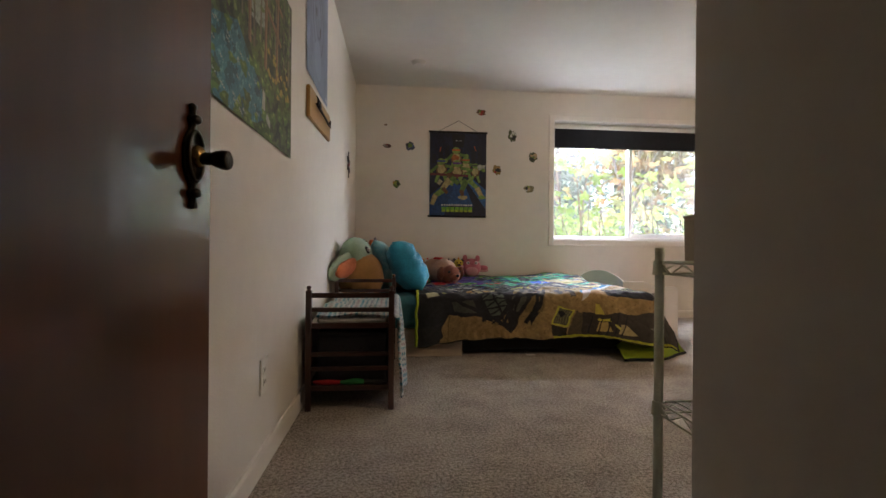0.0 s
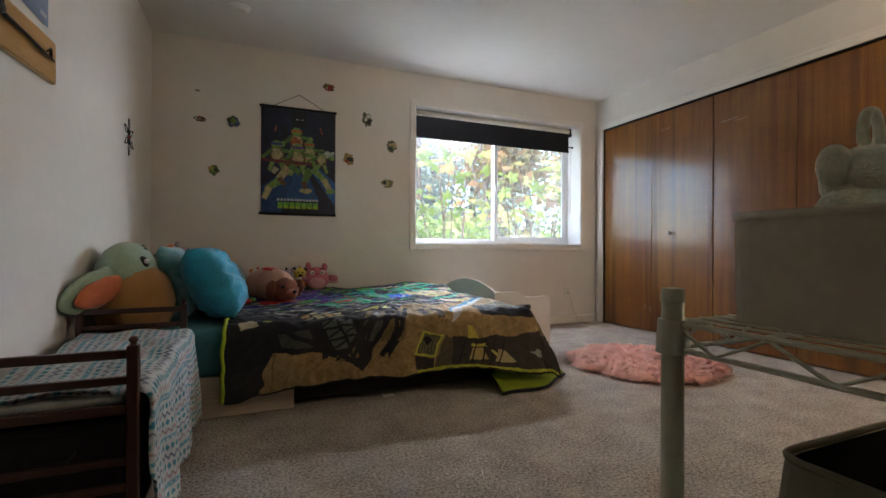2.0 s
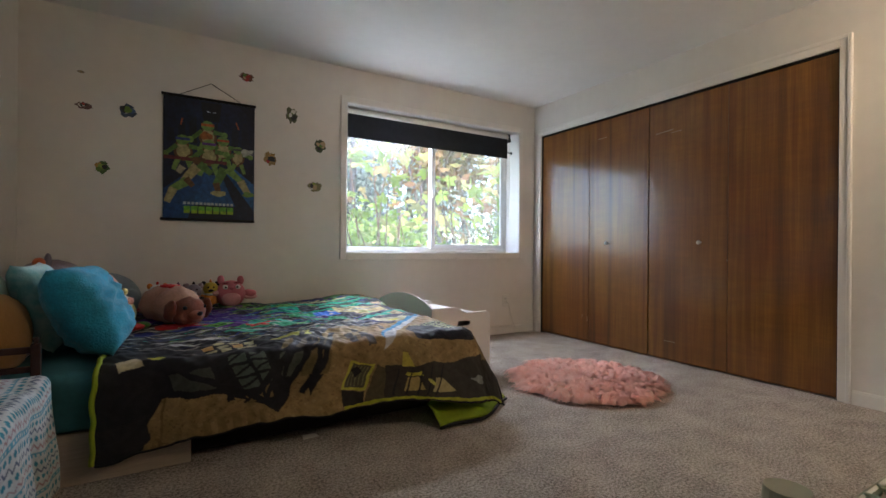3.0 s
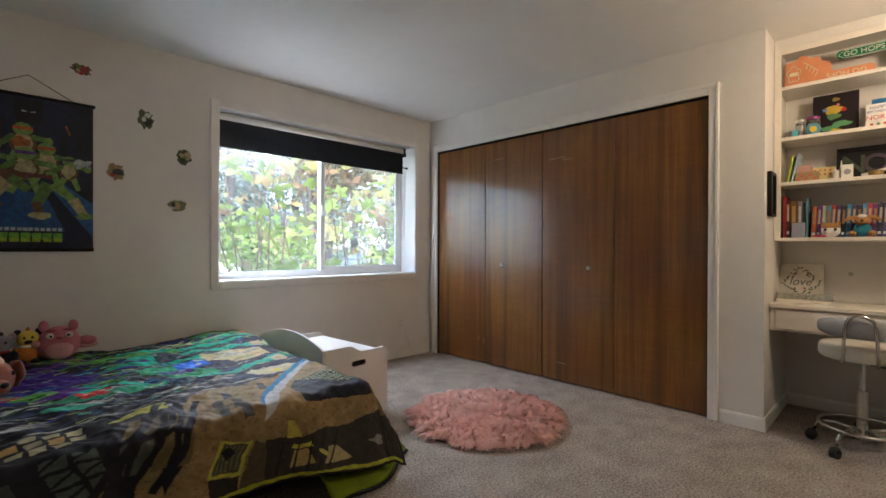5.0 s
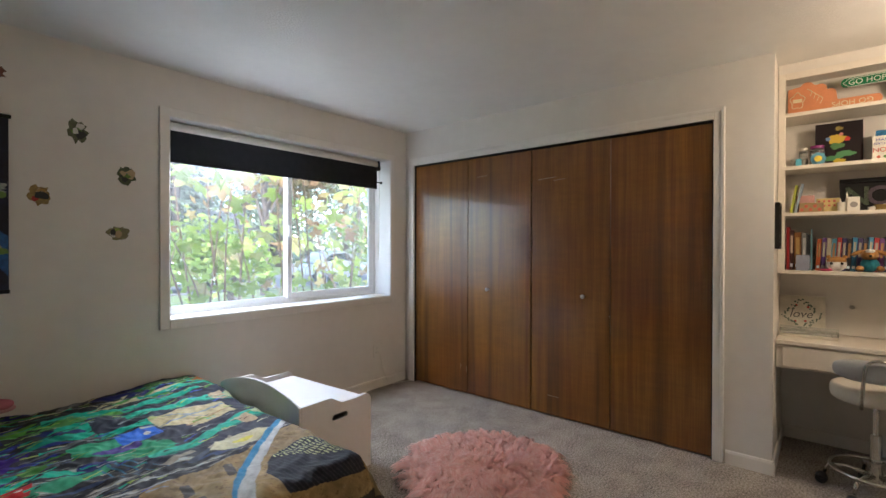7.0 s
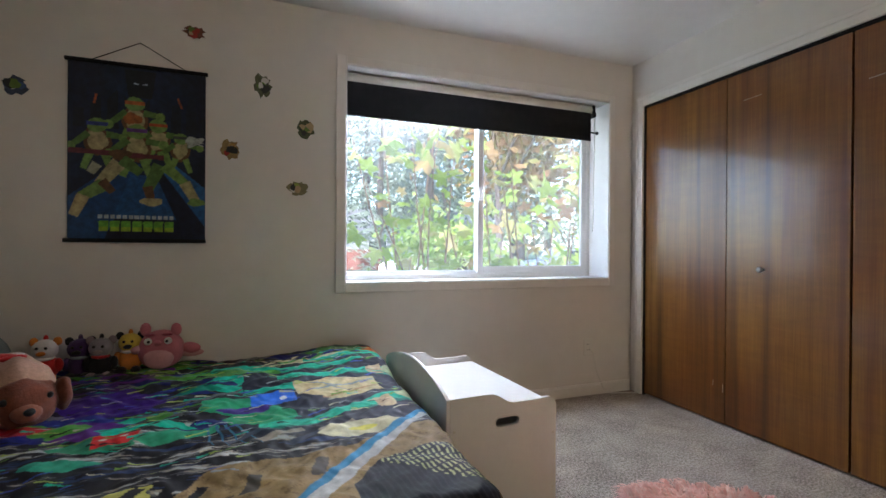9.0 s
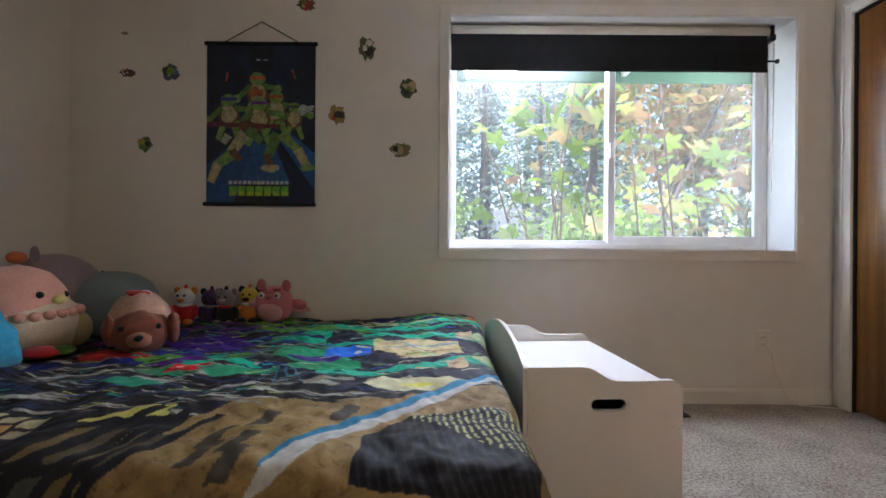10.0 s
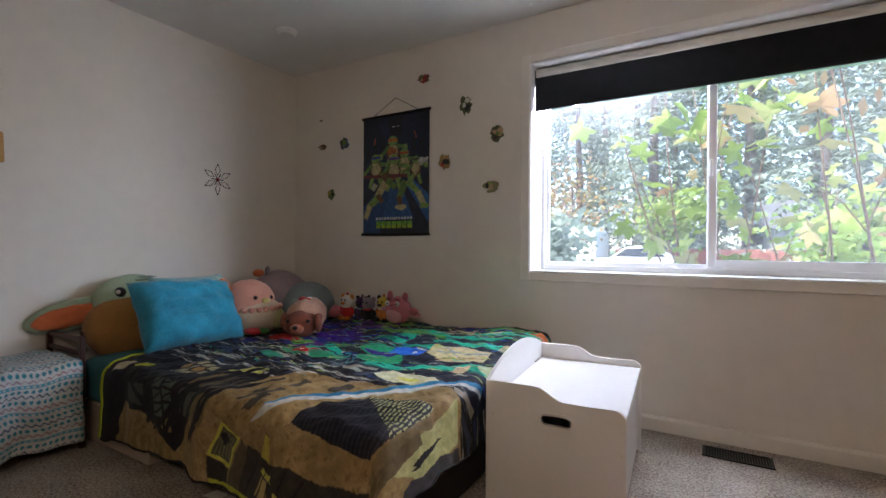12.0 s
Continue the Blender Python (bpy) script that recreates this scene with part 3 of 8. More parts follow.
# ---- printing on sheets ----
class Sheet:
    """A regular sheet whose points carry a printed colour; u and v are metres on the flat cloth or paper."""

    def __init__(self, u0, u1, v0, v1, step):
        self.nu, self.nv = int((u1 - u0) / step) + 1, int((v1 - v0) / step) + 1
        self.u, self.v = np.meshgrid(np.linspace(u0, u1, self.nu), np.linspace(v0, v1, self.nv))
        self.u, self.v = self.u.ravel(), self.v.ravel()
        self.c = np.zeros((len(self.u), 3))
        self.rng = np.random.RandomState(7)

    def fill(self, color, mask=None):
        self.c[slice(None) if mask is None else mask] = color

    def poly(self, pts, color, soft=None):
        inside = np.zeros(len(self.u), bool)
        k = len(pts)
        for i in range(k):
            (x0, y0), (x1, y1) = pts[i], pts[(i + 1) % k]
            if y0 == y1:
                continue
            cross = ((y0 > self.v) != (y1 > self.v)) & (self.u < (x1 - x0) * (self.v - y0) / (y1 - y0) + x0)
            inside ^= cross
        self.c[inside] = color
        return inside

    def oval(self, cu, cv, ru, rv, color, turn=0.0, wob=0.0):
        a = radians(turn)
        du, dv = self.u - cu, self.v - cv
        x, y = du * math.cos(a) + dv * math.sin(a), -du * math.sin(a) + dv * math.cos(a)
        th = np.arctan2(y / rv, x / ru)
        r = np.hypot(x / ru, y / rv) * (1 + wob * np.sin(3 * th + cu * 40) + wob * 0.6 * np.sin(5 * th + cv * 60))
        inside = r < 1
        self.c[inside] = color
        return inside

    def bar(self, a, b, w, color, w2=None):
        (x0, y0), (x1, y1) = a, b
        L = math.hypot(x1 - x0, y1 - y0)
        nx, ny = -(y1 - y0) / L / 2, (x1 - x0) / L / 2
        w2 = w if w2 is None else w2
        return self.poly([(x0 + nx * w, y0 + ny * w), (x1 + nx * w2, y1 + ny * w2), (x1 - nx * w2, y1 - ny * w2), (x0 - nx * w, y0 - ny * w)], color)

    def waves(self, fu, fv, seed, n=5):
        r = np.random.RandomState(seed)
        s = np.zeros(len(self.u))
        for i in range(n):
            f = 1.9 ** i
            p = r.rand(4) * 6.28
            s += (np.sin(self.u * fu * f + p[0] + 1.7 * np.sin(self.v * fv * f * 0.7 + p[1])) * np.sin(self.v * fv * f + p[2] + 1.3 * np.sin(self.u * fu * f * 0.6 + p[3]))) / 1.45 ** i
        return s

    def grain(self, amount, fu=40, fv=40, seed=3, mask=None):
        g = 1 + amount * np.clip(self.waves(fu, fv, seed), -1.6, 1.6)
        m = slice(None) if mask is None else mask
        self.c[m] = np.clip(self.c[m] * (g[m][:, None] if mask is not None else g[:, None]), 0, 1)

    def mesh(self, name, xyz):
        me = bpy.data.meshes.new(name)
        i = np.arange(self.nu * self.nv).reshape(self.nv, self.nu)
        q = np.stack([i[:-1, :-1], i[:-1, 1:], i[1:, 1:], i[1:, :-1]], -1).reshape(-1, 4)
        me.from_pydata(xyz.tolist(), [], q.tolist())
        col = me.color_attributes.new("print", "FLOAT_COLOR", "POINT")
        col.data.foreach_set("color", np.hstack([self.c, np.ones((len(self.c), 1))]).astype(np.float32).ravel())
        me.polygons.foreach_set("use_smooth", [True] * len(me.polygons))
        me.update()
        return me


M_PRINT_CLOTH = printed("printed_cotton", 0.62, 0.0, 0.12, scale=38)
M_PRINT_PAPER = printed("printed_paper", 0.42, 0.0, 0.02, 0.1)
M_PRINT_FELT = printed("printed_canvas", 0.65, 0.0, 0.1)
M_TEAL = mat("teal_sheet", (0.035, 0.16, 0.19), 0.85, vary=0.2, scale=5, bump=0.3, bump_scale=18)
M_LIME = mat("lime_lining", (0.36, 0.46, 0.015), 0.8, vary=0.2, scale=6, bump=0.3, bump_scale=25)
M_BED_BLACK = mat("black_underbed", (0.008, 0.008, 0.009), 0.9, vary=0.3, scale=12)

# ---- bed ----
bed = thing("bed", (1.4, 4.0, 0), "low bed with teal sheet and a pale wooden plinth", "bed")
part("plinth", box((0.30, 3.245, 0.0), (0.965, 4.90, 0.205), 0.004), M_BOXWOOD, bed, "pale wood-grained plinth")
# Near-black block: the dark gap under the bed put into shape and colour.
part("underframe", box((0.966, 3.29, 0.03), (2.42, 4.90, 0.20), 0.004), M_BED_BLACK, bed, "black block in place of the dark gap")
for y in (3.30, 4.84):
    part("leg", box((2.30, y, 0.0), (2.36, y + 0.05, 0.03)), M_BED_BLACK, bed)


def mattress_mesh():
    bm = box((0.28, 3.225, 0.205), (2.40, 4.95, 0.445), 0.06, 4)
    bmesh.ops.subdivide_edges(bm, edges=[e for e in bm.edges if e.calc_length() > 0.3], cuts=24, use_grid_fill=True)
    for v in bm.verts:
        k = noise.noise(v.co * 5.0) * 0.010 + noise.noise(Vector((v.co.x * 3, v.co.y * 3, v.co.z * 22))) * 0.006
        v.co += Vector((0, -1 if v.co.y < 3.32 else 0, 0.4 if v.co.z > 0.4 else 0)) * k
    return bm


part("mattress", mattress_mesh(), M_TEAL, bed, "mattress under a teal fitted sheet", True)


def soft_fall(d, r=0.075, flare=0.05):
    """How far out and down a cloth is, d metres past an edge."""
    arc = r * math.pi / 2
    a = np.clip(d, 0, arc) / r
    rest = np.maximum(d - arc, 0)
    return r * np.sin(a) + rest * flare, r * (1 - np.cos(a)) + rest * math.sqrt(1 - 0.5 * flare * flare)


def duvet_shape(s, w):
    """Points of the duvet from its flat coordinates: s along the bed, w from the wall edge to the front hem."""
    def sn(fs, fw, p, q):
        return np.sin(s * fs + p + 1.3 * np.sin(w * fw * 0.6 + q)) * np.sin(w * fw + q + 1.1 * np.sin(s * fs * 0.7 + p))
    over_s, over_w = np.maximum(s - 2.37, 0), np.maximum(w - 1.70, 0)
    front = np.clip((w - 1.08) / 0.45, 0, 1)
    front = front * front * (3 - 2 * front)
    ox, dx = soft_fall(over_s)
    ox = ox + np.maximum(over_s - 0.1, 0) * 0.22 * front
    dx = dx * (1 - 0.18 * front)
    oy, dy = soft_fall(over_w, 0.075, 0.04)
    oy = oy + np.maximum(over_w - 0.05, 0) * (0.02 + 0.40 * np.clip((s - 1.7) / 0.8, 0, 1))
    down = (dx ** 3 + dy ** 3 + 1e-9) ** (1 / 3)
    top = 0.482 + 0.022 * np.clip(1 - w / 0.9, 0, 1) + 0.012 * sn(6, 7, 0.3, 1.0) + 0.008 * sn(17, 13, 2.0, 0.4) + 0.005 * sn(31, 37, 1.0, 2.2) + 0.0022 * sn(83, 59, 0.2, 1.1)
    top += 0.03 * np.exp(-((s - 2.3) / 0.28) ** 2 - ((w - 0.25) / 0.4) ** 2) - 0.012 * np.exp(-((s - 0.8) / 0.3) ** 2)
    hang = np.clip(over_w / 0.25, 0, 1)
    fold = hang * (0.020 * np.sin(s * 11 + 1.2 * np.sin(s * 4)) + 0.010 * np.sin(s * 23 + 1.0))
    x = np.minimum(s, 2.37) + ox + hang * 0.012 * np.sin(s * 17) + 0.006 * sn(9, 31, 0, 1)
    y = 4.93 + 0.035 * np.clip((1.7 - s) / 0.6, 0, 1) * np.clip(w / 0.6, 0, 1) - np.minimum(w, 1.70) - oy + fold * 0.8
    z = top - down
    lift = 0.05 * np.clip((s - 0.70) / 0.22, 0, 1) * np.clip((2.3 - s) / 0.2, 0, 1) * hang
    z = z + lift * np.clip(over_w / 0.42, 0, 1)
    under = np.maximum(0.022 - z, 0)
    z = np.maximum(z, 0.022 + 0.004 * np.sin(s * 40))
    y = y - under * 0.5
    return np.stack([x, y, z], -1)


def duvet_print():
    sh = Sheet(0.63, 2.68, 0.0, 2.13, 0.0038)
    INK, TAN = (0.017, 0.017, 0.021), (0.30, 0.205, 0.085)
    GREEN, TEALG, NAVY, GREY, CREAM = (0.07, 0.25, 0.035), (0.008, 0.36, 0.23), (0.014, 0.02, 0.15), (0.11, 0.11, 0.115), (0.55, 0.47, 0.27)
    sh.fill(INK)
    n1 = sh.waves(16, 22, 5)
    # dark city left, streaked street in the middle
    street = (sh.v > 0.80) & (sh.v < 1.50)
    st = sh.waves(7, 46, 9)
    sh.c[street & (st > 0.50)] = GREY
    sh.c[street & (st > 0.72)] = (0.30, 0.27, 0.22)
    sh.c[street & (st > 1.05)] = (0.42, 0.44, 0.42)
    sh.c[street & (st < -0.85)] = (0.03, 0.05, 0.12)
    r = np.random.RandomState(21)
    # jumbled painted figures on the far half
    for i in range(170):
        u, v = r.uniform(0.75, 2.6), r.uniform(0.0, 1.02)
        k = r.rand()
        col = GREEN if k < 0.26 else TEALG if k < 0.46 and u > 1.3 else NAVY if k < 0.62 else INK if k < 0.80 else GREY if k < 0.90 else (0.10, 0.02, 0.20) if u < 1.5 else CREAM
        g = 0.55 + 0.8 * r.rand()
        sh.oval(u, v, r.uniform(0.04, 0.15), r.uniform(0.014, 0.050), tuple(c * g for c in col), r.uniform(-40, 30), 0.22)
    sh.oval(1.17, 0.58, 0.17, 0.11, (0.035, 0.008, 0.14), -20, 0.15)
    sh.oval(1.42, 0.30, 0.11, 0.035, (0.10, 0.26, 0.03), -15, 0.15)
    sh.oval(1.30, 0.20, 0.10, 0.03, (0.16, 0.30, 0.04), 10, 0.15)
    sh.oval(1.62, 0.38, 0.13, 0.03, (0.09, 0.25, 0.06), -12, 0.15)
    sh.oval(1.98, 0.30, 0.12, 0.035, INK, 5, 0.2)
    # long teal arms, pale wraps and dark gaps towards the foot
    sh.poly([(1.70, 0.40), (2.55, 0.36), (2.56, 1.16), (1.76, 1.20)], (0.016, 0.018, 0.034))
    for v0, v1, u0, u1, wd in ((0.46, 0.53, 1.86, 2.42, 0.055), (0.62, 0.66, 1.72, 1.98, 0.05), (1.08, 0.90, 1.80, 2.44, 0.060), (0.30, 0.34, 1.55, 2.30, 0.035), (0.20, 0.24, 2.00, 2.52, 0.030)):
        mid = v0 + (v1 - v0) * (sh.u - u0) / (u1 - u0) + 0.018 * np.sin(sh.u * 9 + v0 * 9)
        m = (sh.u > u0) & (sh.u < u1) & (np.abs(sh.v - mid) < wd * (0.8 + 0.25 * np.sin(sh.u * 13 + v0 * 20)))
        sh.c[m] = TEALG
        sh.c[m & (sh.v < mid - wd * 0.35)] = (0.03, 0.42, 0.28)
        sh.c[m & (sh.v > mid + wd * 0.55)] = (0.004, 0.14, 0.10)
    for u, v in ((2.30, 0.51), (2.25, 0.96)):
        sh.poly([(u, v - 0.06), (u + 0.075, v - 0.065), (u + 0.08, v + 0.055), (u + 0.005, v + 0.06)], (0.48, 0.35, 0.21))
        sh.bar((u + 0.02, v), (u + 0.06, v - 0.005), 0.008, (0.16, 0.09, 0.05))
    sh.oval(2.46, 0.52, 0.09, 0.065, (0.42, 0.48, 0.27), 15, 0.1)
    sh.oval(2.45, 0.89, 0.09, 0.070, (0.42, 0.48, 0.27), 20, 0.1)
    sh.poly([(1.93, 0.60), (2.10, 0.56), (2.30, 0.62), (2.32, 0.78), (2.12, 0.82), (1.95, 0.74)], (0.52, 0.43, 0.23))
    sh.bar((1.95, 0.72), (2.30, 0.66), 0.014, (0.25, 0.30, 0.30))
    sh.bar((2.00, 0.60), (2.20, 0.78), 0.008, (0.25, 0.30, 0.30))
    sh.bar((2.05, 0.80), (2.30, 0.72), 0.010, (0.36, 0.22, 0.10))
    sh.poly([(2.33, 0.62), (2.52, 0.60), (2.54, 0.78), (2.33, 0.80)], (0.03, 0.03, 0.05))
    # a green head with a blue mask, a small one with a red mask
    sh.oval(1.80, 0.95, 0.13, 0.10, (0.02, 0.26, 0.11), -10, 0.06)
    sh.oval(1.70, 0.82, 0.15, 0.09, (0.02, 0.28, 0.13), 15, 0.1)
    sh.oval(1.74, 0.86, 0.10, 0.04, (0.05, 0.02, 0.20), -12, 0.1)
    sh.poly([(1.74, 0.70), (1.93, 0.68), (1.94, 0.80), (1.76, 0.83)], (0.02, 0.13, 0.62))
    sh.oval(1.88, 0.745, 0.016, 0.016, (0.7, 0.7, 0.7))
    sh.oval(1.30, 1.09, 0.13, 0.06, (0.04, 0.27, 0.14), 10, 0.1)
    sh.poly([(1.27, 1.02), (1.41, 1.02), (1.40, 1.11), (1.29, 1.13)], (0.55, 0.02, 0.02))
    sh.oval(1.31, 1.06, 0.012, 0.012, (0.7, 0.6, 0.5))
    sh.oval(1.37, 1.055, 0.012, 0.012, (0.7, 0.6, 0.5))
    sh.oval(1.53, 1.07, 0.13, 0.045, (0.03, 0.28, 0.14), -14, 0.12)
    sh.oval(1.24, 1.22, 0.11, 0.035, (0.04, 0.32, 0.20), 5, 0.12)
    sh.oval(1.26, 0.70, 0.19, 0.10, (0.035, 0.008, 0.15), -15, 0.15)
    sh.oval(0.92, 0.86, 0.16, 0.05, (0.40, 0.02, 0.02), 12, 0.2)
    for k in range(4):
        sh.bar((1.62 + 0.03 * k, 1.02), (1.66 + 0.05 * k, 1.22 + 0.01 * k), 0.010, (0.04, 0.16, 0.26), 0.004)
    sh.oval(2.40, 0.10, 0.10, 0.04, (0.45, 0.10, 0.01), 15, 0.2)
    sh.oval(2.25, 0.07, 0.12, 0.035, (0.05, 0.12, 0.03), 5, 0.2)
    # blue streaked roofs, pale yellow lights
    for i in range(9):
        sh.bar((1.70 + 0.10 * i, 1.20 + 0.03 * (i % 3)), (1.84 + 0.10 * i, 1.12 + 0.03 * (i % 3)), 0.035, (0.30, 0.26, 0.20) if i % 2 else (0.05, 0.06, 0.09))
    sh.oval(2.14, 1.19, 0.15, 0.065, (0.56, 0.53, 0.33), -10, 0.08)
    sh.oval(2.15, 1.19, 0.05, 0.022, (0.62, 0.58, 0.10), -8, 0.1)
    sh.oval(1.45, 1.50, 0.10, 0.035, (0.52, 0.50, 0.12), -12, 0.15)
    # sandy street on the near corner and along the hanging hem
    tan = sh.poly([(1.60, 1.50), (1.66, 1.40), (1.84, 1.36), (2.10, 1.32), (2.30, 1.22), (2.80, 1.30), (2.80, 2.2), (1.40, 2.2), (1.45, 2.06), (1.51, 1.93), (1.57, 1.78)], TAN)
    tan2 = sh.poly([(0.77, 2.2), (0.79, 2.02), (0.85, 1.90), (0.98, 1.93), (1.12, 1.98), (1.26, 2.05), (1.33, 2.09), (1.38, 2.02), (1.41, 1.88), (1.46, 1.88), (1.46, 2.2)], TAN)
    sp = sh.waves(70, 66, 31)
    both = tan | tan2
    sh.c[both & (sp > 1.0)] = (0.21, 0.135, 0.055)
    sh.c[both & (sp < -1.25)] = (0.36, 0.26, 0.12)
    warm = sh.waves(5, 6, 17)
    sh.c[both] *= (1 + 0.16 * np.clip(warm[both], -1, 1))[:, None]
    for u, v in ((1.72, 1.60), (1.72, 1.68), (1.79, 1.64), (1.80, 1.72), (1.79, 1.50), (1.98, 1.44)):
        sh.poly([(u - 0.010, v - 0.055), (u + 0.030, v - 0.060), (u + 0.012, v + 0.045), (u - 0.030, v + 0.05)], (0.075, 0.065, 0.05))
    # bridge girders on the near side: openings between thick black beams
    PANEL, BROWN, PALE = (0.075, 0.095, 0.075), (0.17, 0.12, 0.05), (0.40, 0.36, 0.20)
    sh.poly([(0.87, 1.82), (1.04, 1.79), (1.07, 1.93), (0.89, 1.89)], (0.055, 0.058, 0.05))
    for row in range(4):
        for col in range(2):
            u, v = 1.10 + 0.085 * col + 0.022 * row, 1.74 + 0.075 * row - 0.012 * col
            sh.poly([(u, v), (u + 0.07, v - 0.006), (u + 0.085, v + 0.055), (u + 0.014, v + 0.06)], PANEL if row < 3 else BROWN)
            sh.bar((u, v + 0.055), (u + 0.075, v), 0.012, INK)
    for row in range(3):
        for col in range(4):
            u, v = 1.00 + 0.065 * col + 0.012 * row, 1.49 + 0.06 * row + 0.010 * col
            sh.poly([(u, v), (u + 0.048, v - 0.008), (u + 0.050, v + 0.038), (u + 0.004, v + 0.044)], (PALE, (0.42, 0.25, 0.08), PALE, (0.30, 0.27, 0.16))[(row + 2 * col) % 4] if (row + col) % 5 else INK)
    for k in range(4):
        u = 1.585 - 0.065 * k
        sh.poly([(u, 1.60), (u + 0.040, 1.58), (u + 0.005, 1.72), (u - 0.045, 1.74)], BROWN if k % 2 else (0.10, 0.08, 0.05))
        sh.poly([(u - 0.055, 1.77), (u - 0.008, 1.75), (u - 0.050, 1.90), (u - 0.095, 1.91)], BROWN if k < 2 else (0.07, 0.075, 0.06))
    for k in range(3):
        pts = [(1.66 - 0.075 * k, 1.46), (1.60 - 0.085 * k, 1.66), (1.52 - 0.09 * k, 1.84), (1.43 - 0.085 * k, 2.02)]
        for p, q in zip(pts, pts[1:]):
            sh.bar(p, q, 0.030, INK, 0.024)
    for p, q, w in (((0.86, 1.76), (1.30, 2.06), 0.030), ((1.06, 1.70), (1.12, 2.00), 0.026), ((0.84, 1.90), (1.24, 1.98), 0.022), ((1.20, 2.00), (1.42, 1.72), 0.040), ((0.84, 1.78), (1.30, 1.72), 0.026), ((1.30, 1.74), (1.33, 2.05), 0.05)):
        sh.bar(p, q, w, INK)
    sh.poly([(0.68, 1.69), (0.76, 1.67), (0.79, 1.75), (0.71, 1.77)], (0.42, 0.37, 0.24))
    sh.poly([(0.79, 1.64), (0.86, 1.63), (0.85, 1.72), (0.81, 1.71)], (0.45, 0.45, 0.05))
    sh.poly([(0.63, 2.00), (0.79, 1.96), (0.80, 2.08), (0.76, 2.13), (0.63, 2.13)], (0.022, 0.022, 0.025))
    sh.bar((0.855, 1.92), (0.83, 2.13), 0.010, (0.18, 0.12, 0.05))
    for k in range(5):
        sh.poly([(1.02 + 0.05 * k, 2.06), (1.045 + 0.05 * k, 2.062), (1.05 + 0.05 * k, 2.13), (1.02 + 0.05 * k, 2.13)], (0.22, 0.15, 0.06))
    # framed window on the hanging side
    sh.poly([(1.665, 1.845), (1.80, 1.875), (1.755, 2.045), (1.60, 2.005)], (0.46, 0.44, 0.06))
    sh.poly([(1.680, 1.862), (1.783, 1.885), (1.745, 2.022), (1.622, 1.992)], (0.085, 0.08, 0.05))
    for i in range(5):
        sh.bar((1.645 + i * 0.022, 1.99 + 0.004 * i), (1.695 + i * 0.018, 1.875 + 0.004 * i), 0.004, (0.22, 0.22, 0.10))
    sh.poly([(1.665, 1.90), (1.70, 1.88), (1.74, 1.93), (1.70, 1.96)], INK)
    sh.poly([(1.60, 2.01), (1.752, 2.05), (1.745, 2.11), (1.61, 2.11)], (0.03, 0.028, 0.024))
    sh.poly([(1.81, 1.88), (1.86, 1.92), (1.84, 2.13), (1.75, 2.11), (1.765, 2.05)], (0.09, 0.07, 0.04))
    sh.poly([(1.85, 1.90), (2.20, 1.93), (2.50, 1.88), (2.74, 1.80), (2.74, 2.13), (1.84, 2.13)], (0.040, 0.034, 0.028))
    sh.poly([(1.93, 1.92), (1.95, 1.84), (1.98, 1.84), (2.00, 1.92)], (0.50, 0.42, 0.07))
    sh.poly([(1.93, 2.08), (1.955, 1.985), (2.02, 1.985), (2.05, 2.06)], (0.40, 0.29, 0.10))
    sh.poly([(2.10, 2.08), (2.13, 2.0), (2.17, 2.01), (2.24, 2.08)], (0.40, 0.33, 0.16))
    sh.poly([(1.95, 1.955), (2.04, 1.955), (2.05, 1.975), (1.94, 1.975)], (0.50, 0.45, 0.06))
    for k in range(5):
        sh.bar((1.88 + 0.06 * k, 2.10), (1.91 + 0.07 * k, 1.94), 0.012, INK, 0.006)
    sh.oval(2.10, 2.02, 0.03, 0.012, (0.5, 0.46, 0.10), 40)
    sh.oval(2.40, 2.02, 0.05, 0.02, (0.22, 0.22, 0.20), 10, 0.2)
    sh.bar((1.62, 2.118), (2.64, 2.118), 0.016, (0.40, 0.42, 0.03))
    # dark ribbed roof with pale slits, pale greens round it
    sh.poly([(2.44, 1.26), (2.60, 1.30), (2.66, 1.60), (2.56, 1.74), (2.50, 1.52)], (0.46, 0.46, 0.20))
    sh.poly([(2.62, 1.30), (2.74, 1.32), (2.74, 1.80), (2.64, 1.70)], (0.06, 0.055, 0.06))
    sh.oval(2.58, 1.55, 0.012, 0.09, INK, -12, 0.2)
    sh.poly([(2.48, 1.55), (2.54, 1.55), (2.58, 1.90), (2.50, 1.92)], (0.16, 0.12, 0.06))
    roof = sh.poly([(2.06, 1.58), (2.12, 1.48), (2.20, 1.42), (2.32, 1.39), (2.43, 1.41), (2.46, 1.60), (2.43, 1.80), (2.24, 1.80), (2.06, 1.77)], (0.010, 0.010, 0.016))
    bend = sh.u * 52 - 9 * (sh.v - 1.4) ** 2 - sh.v * 5
    sh.c[roof & ((bend % 1.0) < 0.30)] = (0.026, 0.026, 0.034)
    slit = roof & ((bend % 1.0) < 0.42) & (sh.v < 1.45 + (sh.u - 2.14) * 0.85) & (((sh.v * 26 + sh.u * 8) % 1.0) < 0.74)
    sh.c[slit] = (0.44, 0.44, 0.20)
    sh.poly([(2.44, 1.45), (2.49, 1.46), (2.50, 1.86), (2.45, 1.86)], (0.20, 0.15, 0.07))
    # a long curved blade, blue above and white below
    k = np.linspace(0, 1, 21)
    cu = np.interp(k, (0, 0.16, 0.34, 0.55, 0.78, 1), (1.845, 1.885, 1.955, 2.075, 2.29, 2.50))
    cv = np.interp(k, (0, 0.16, 0.34, 0.55, 0.78, 1), (1.805, 1.70, 1.575, 1.42, 1.215, 1.045))
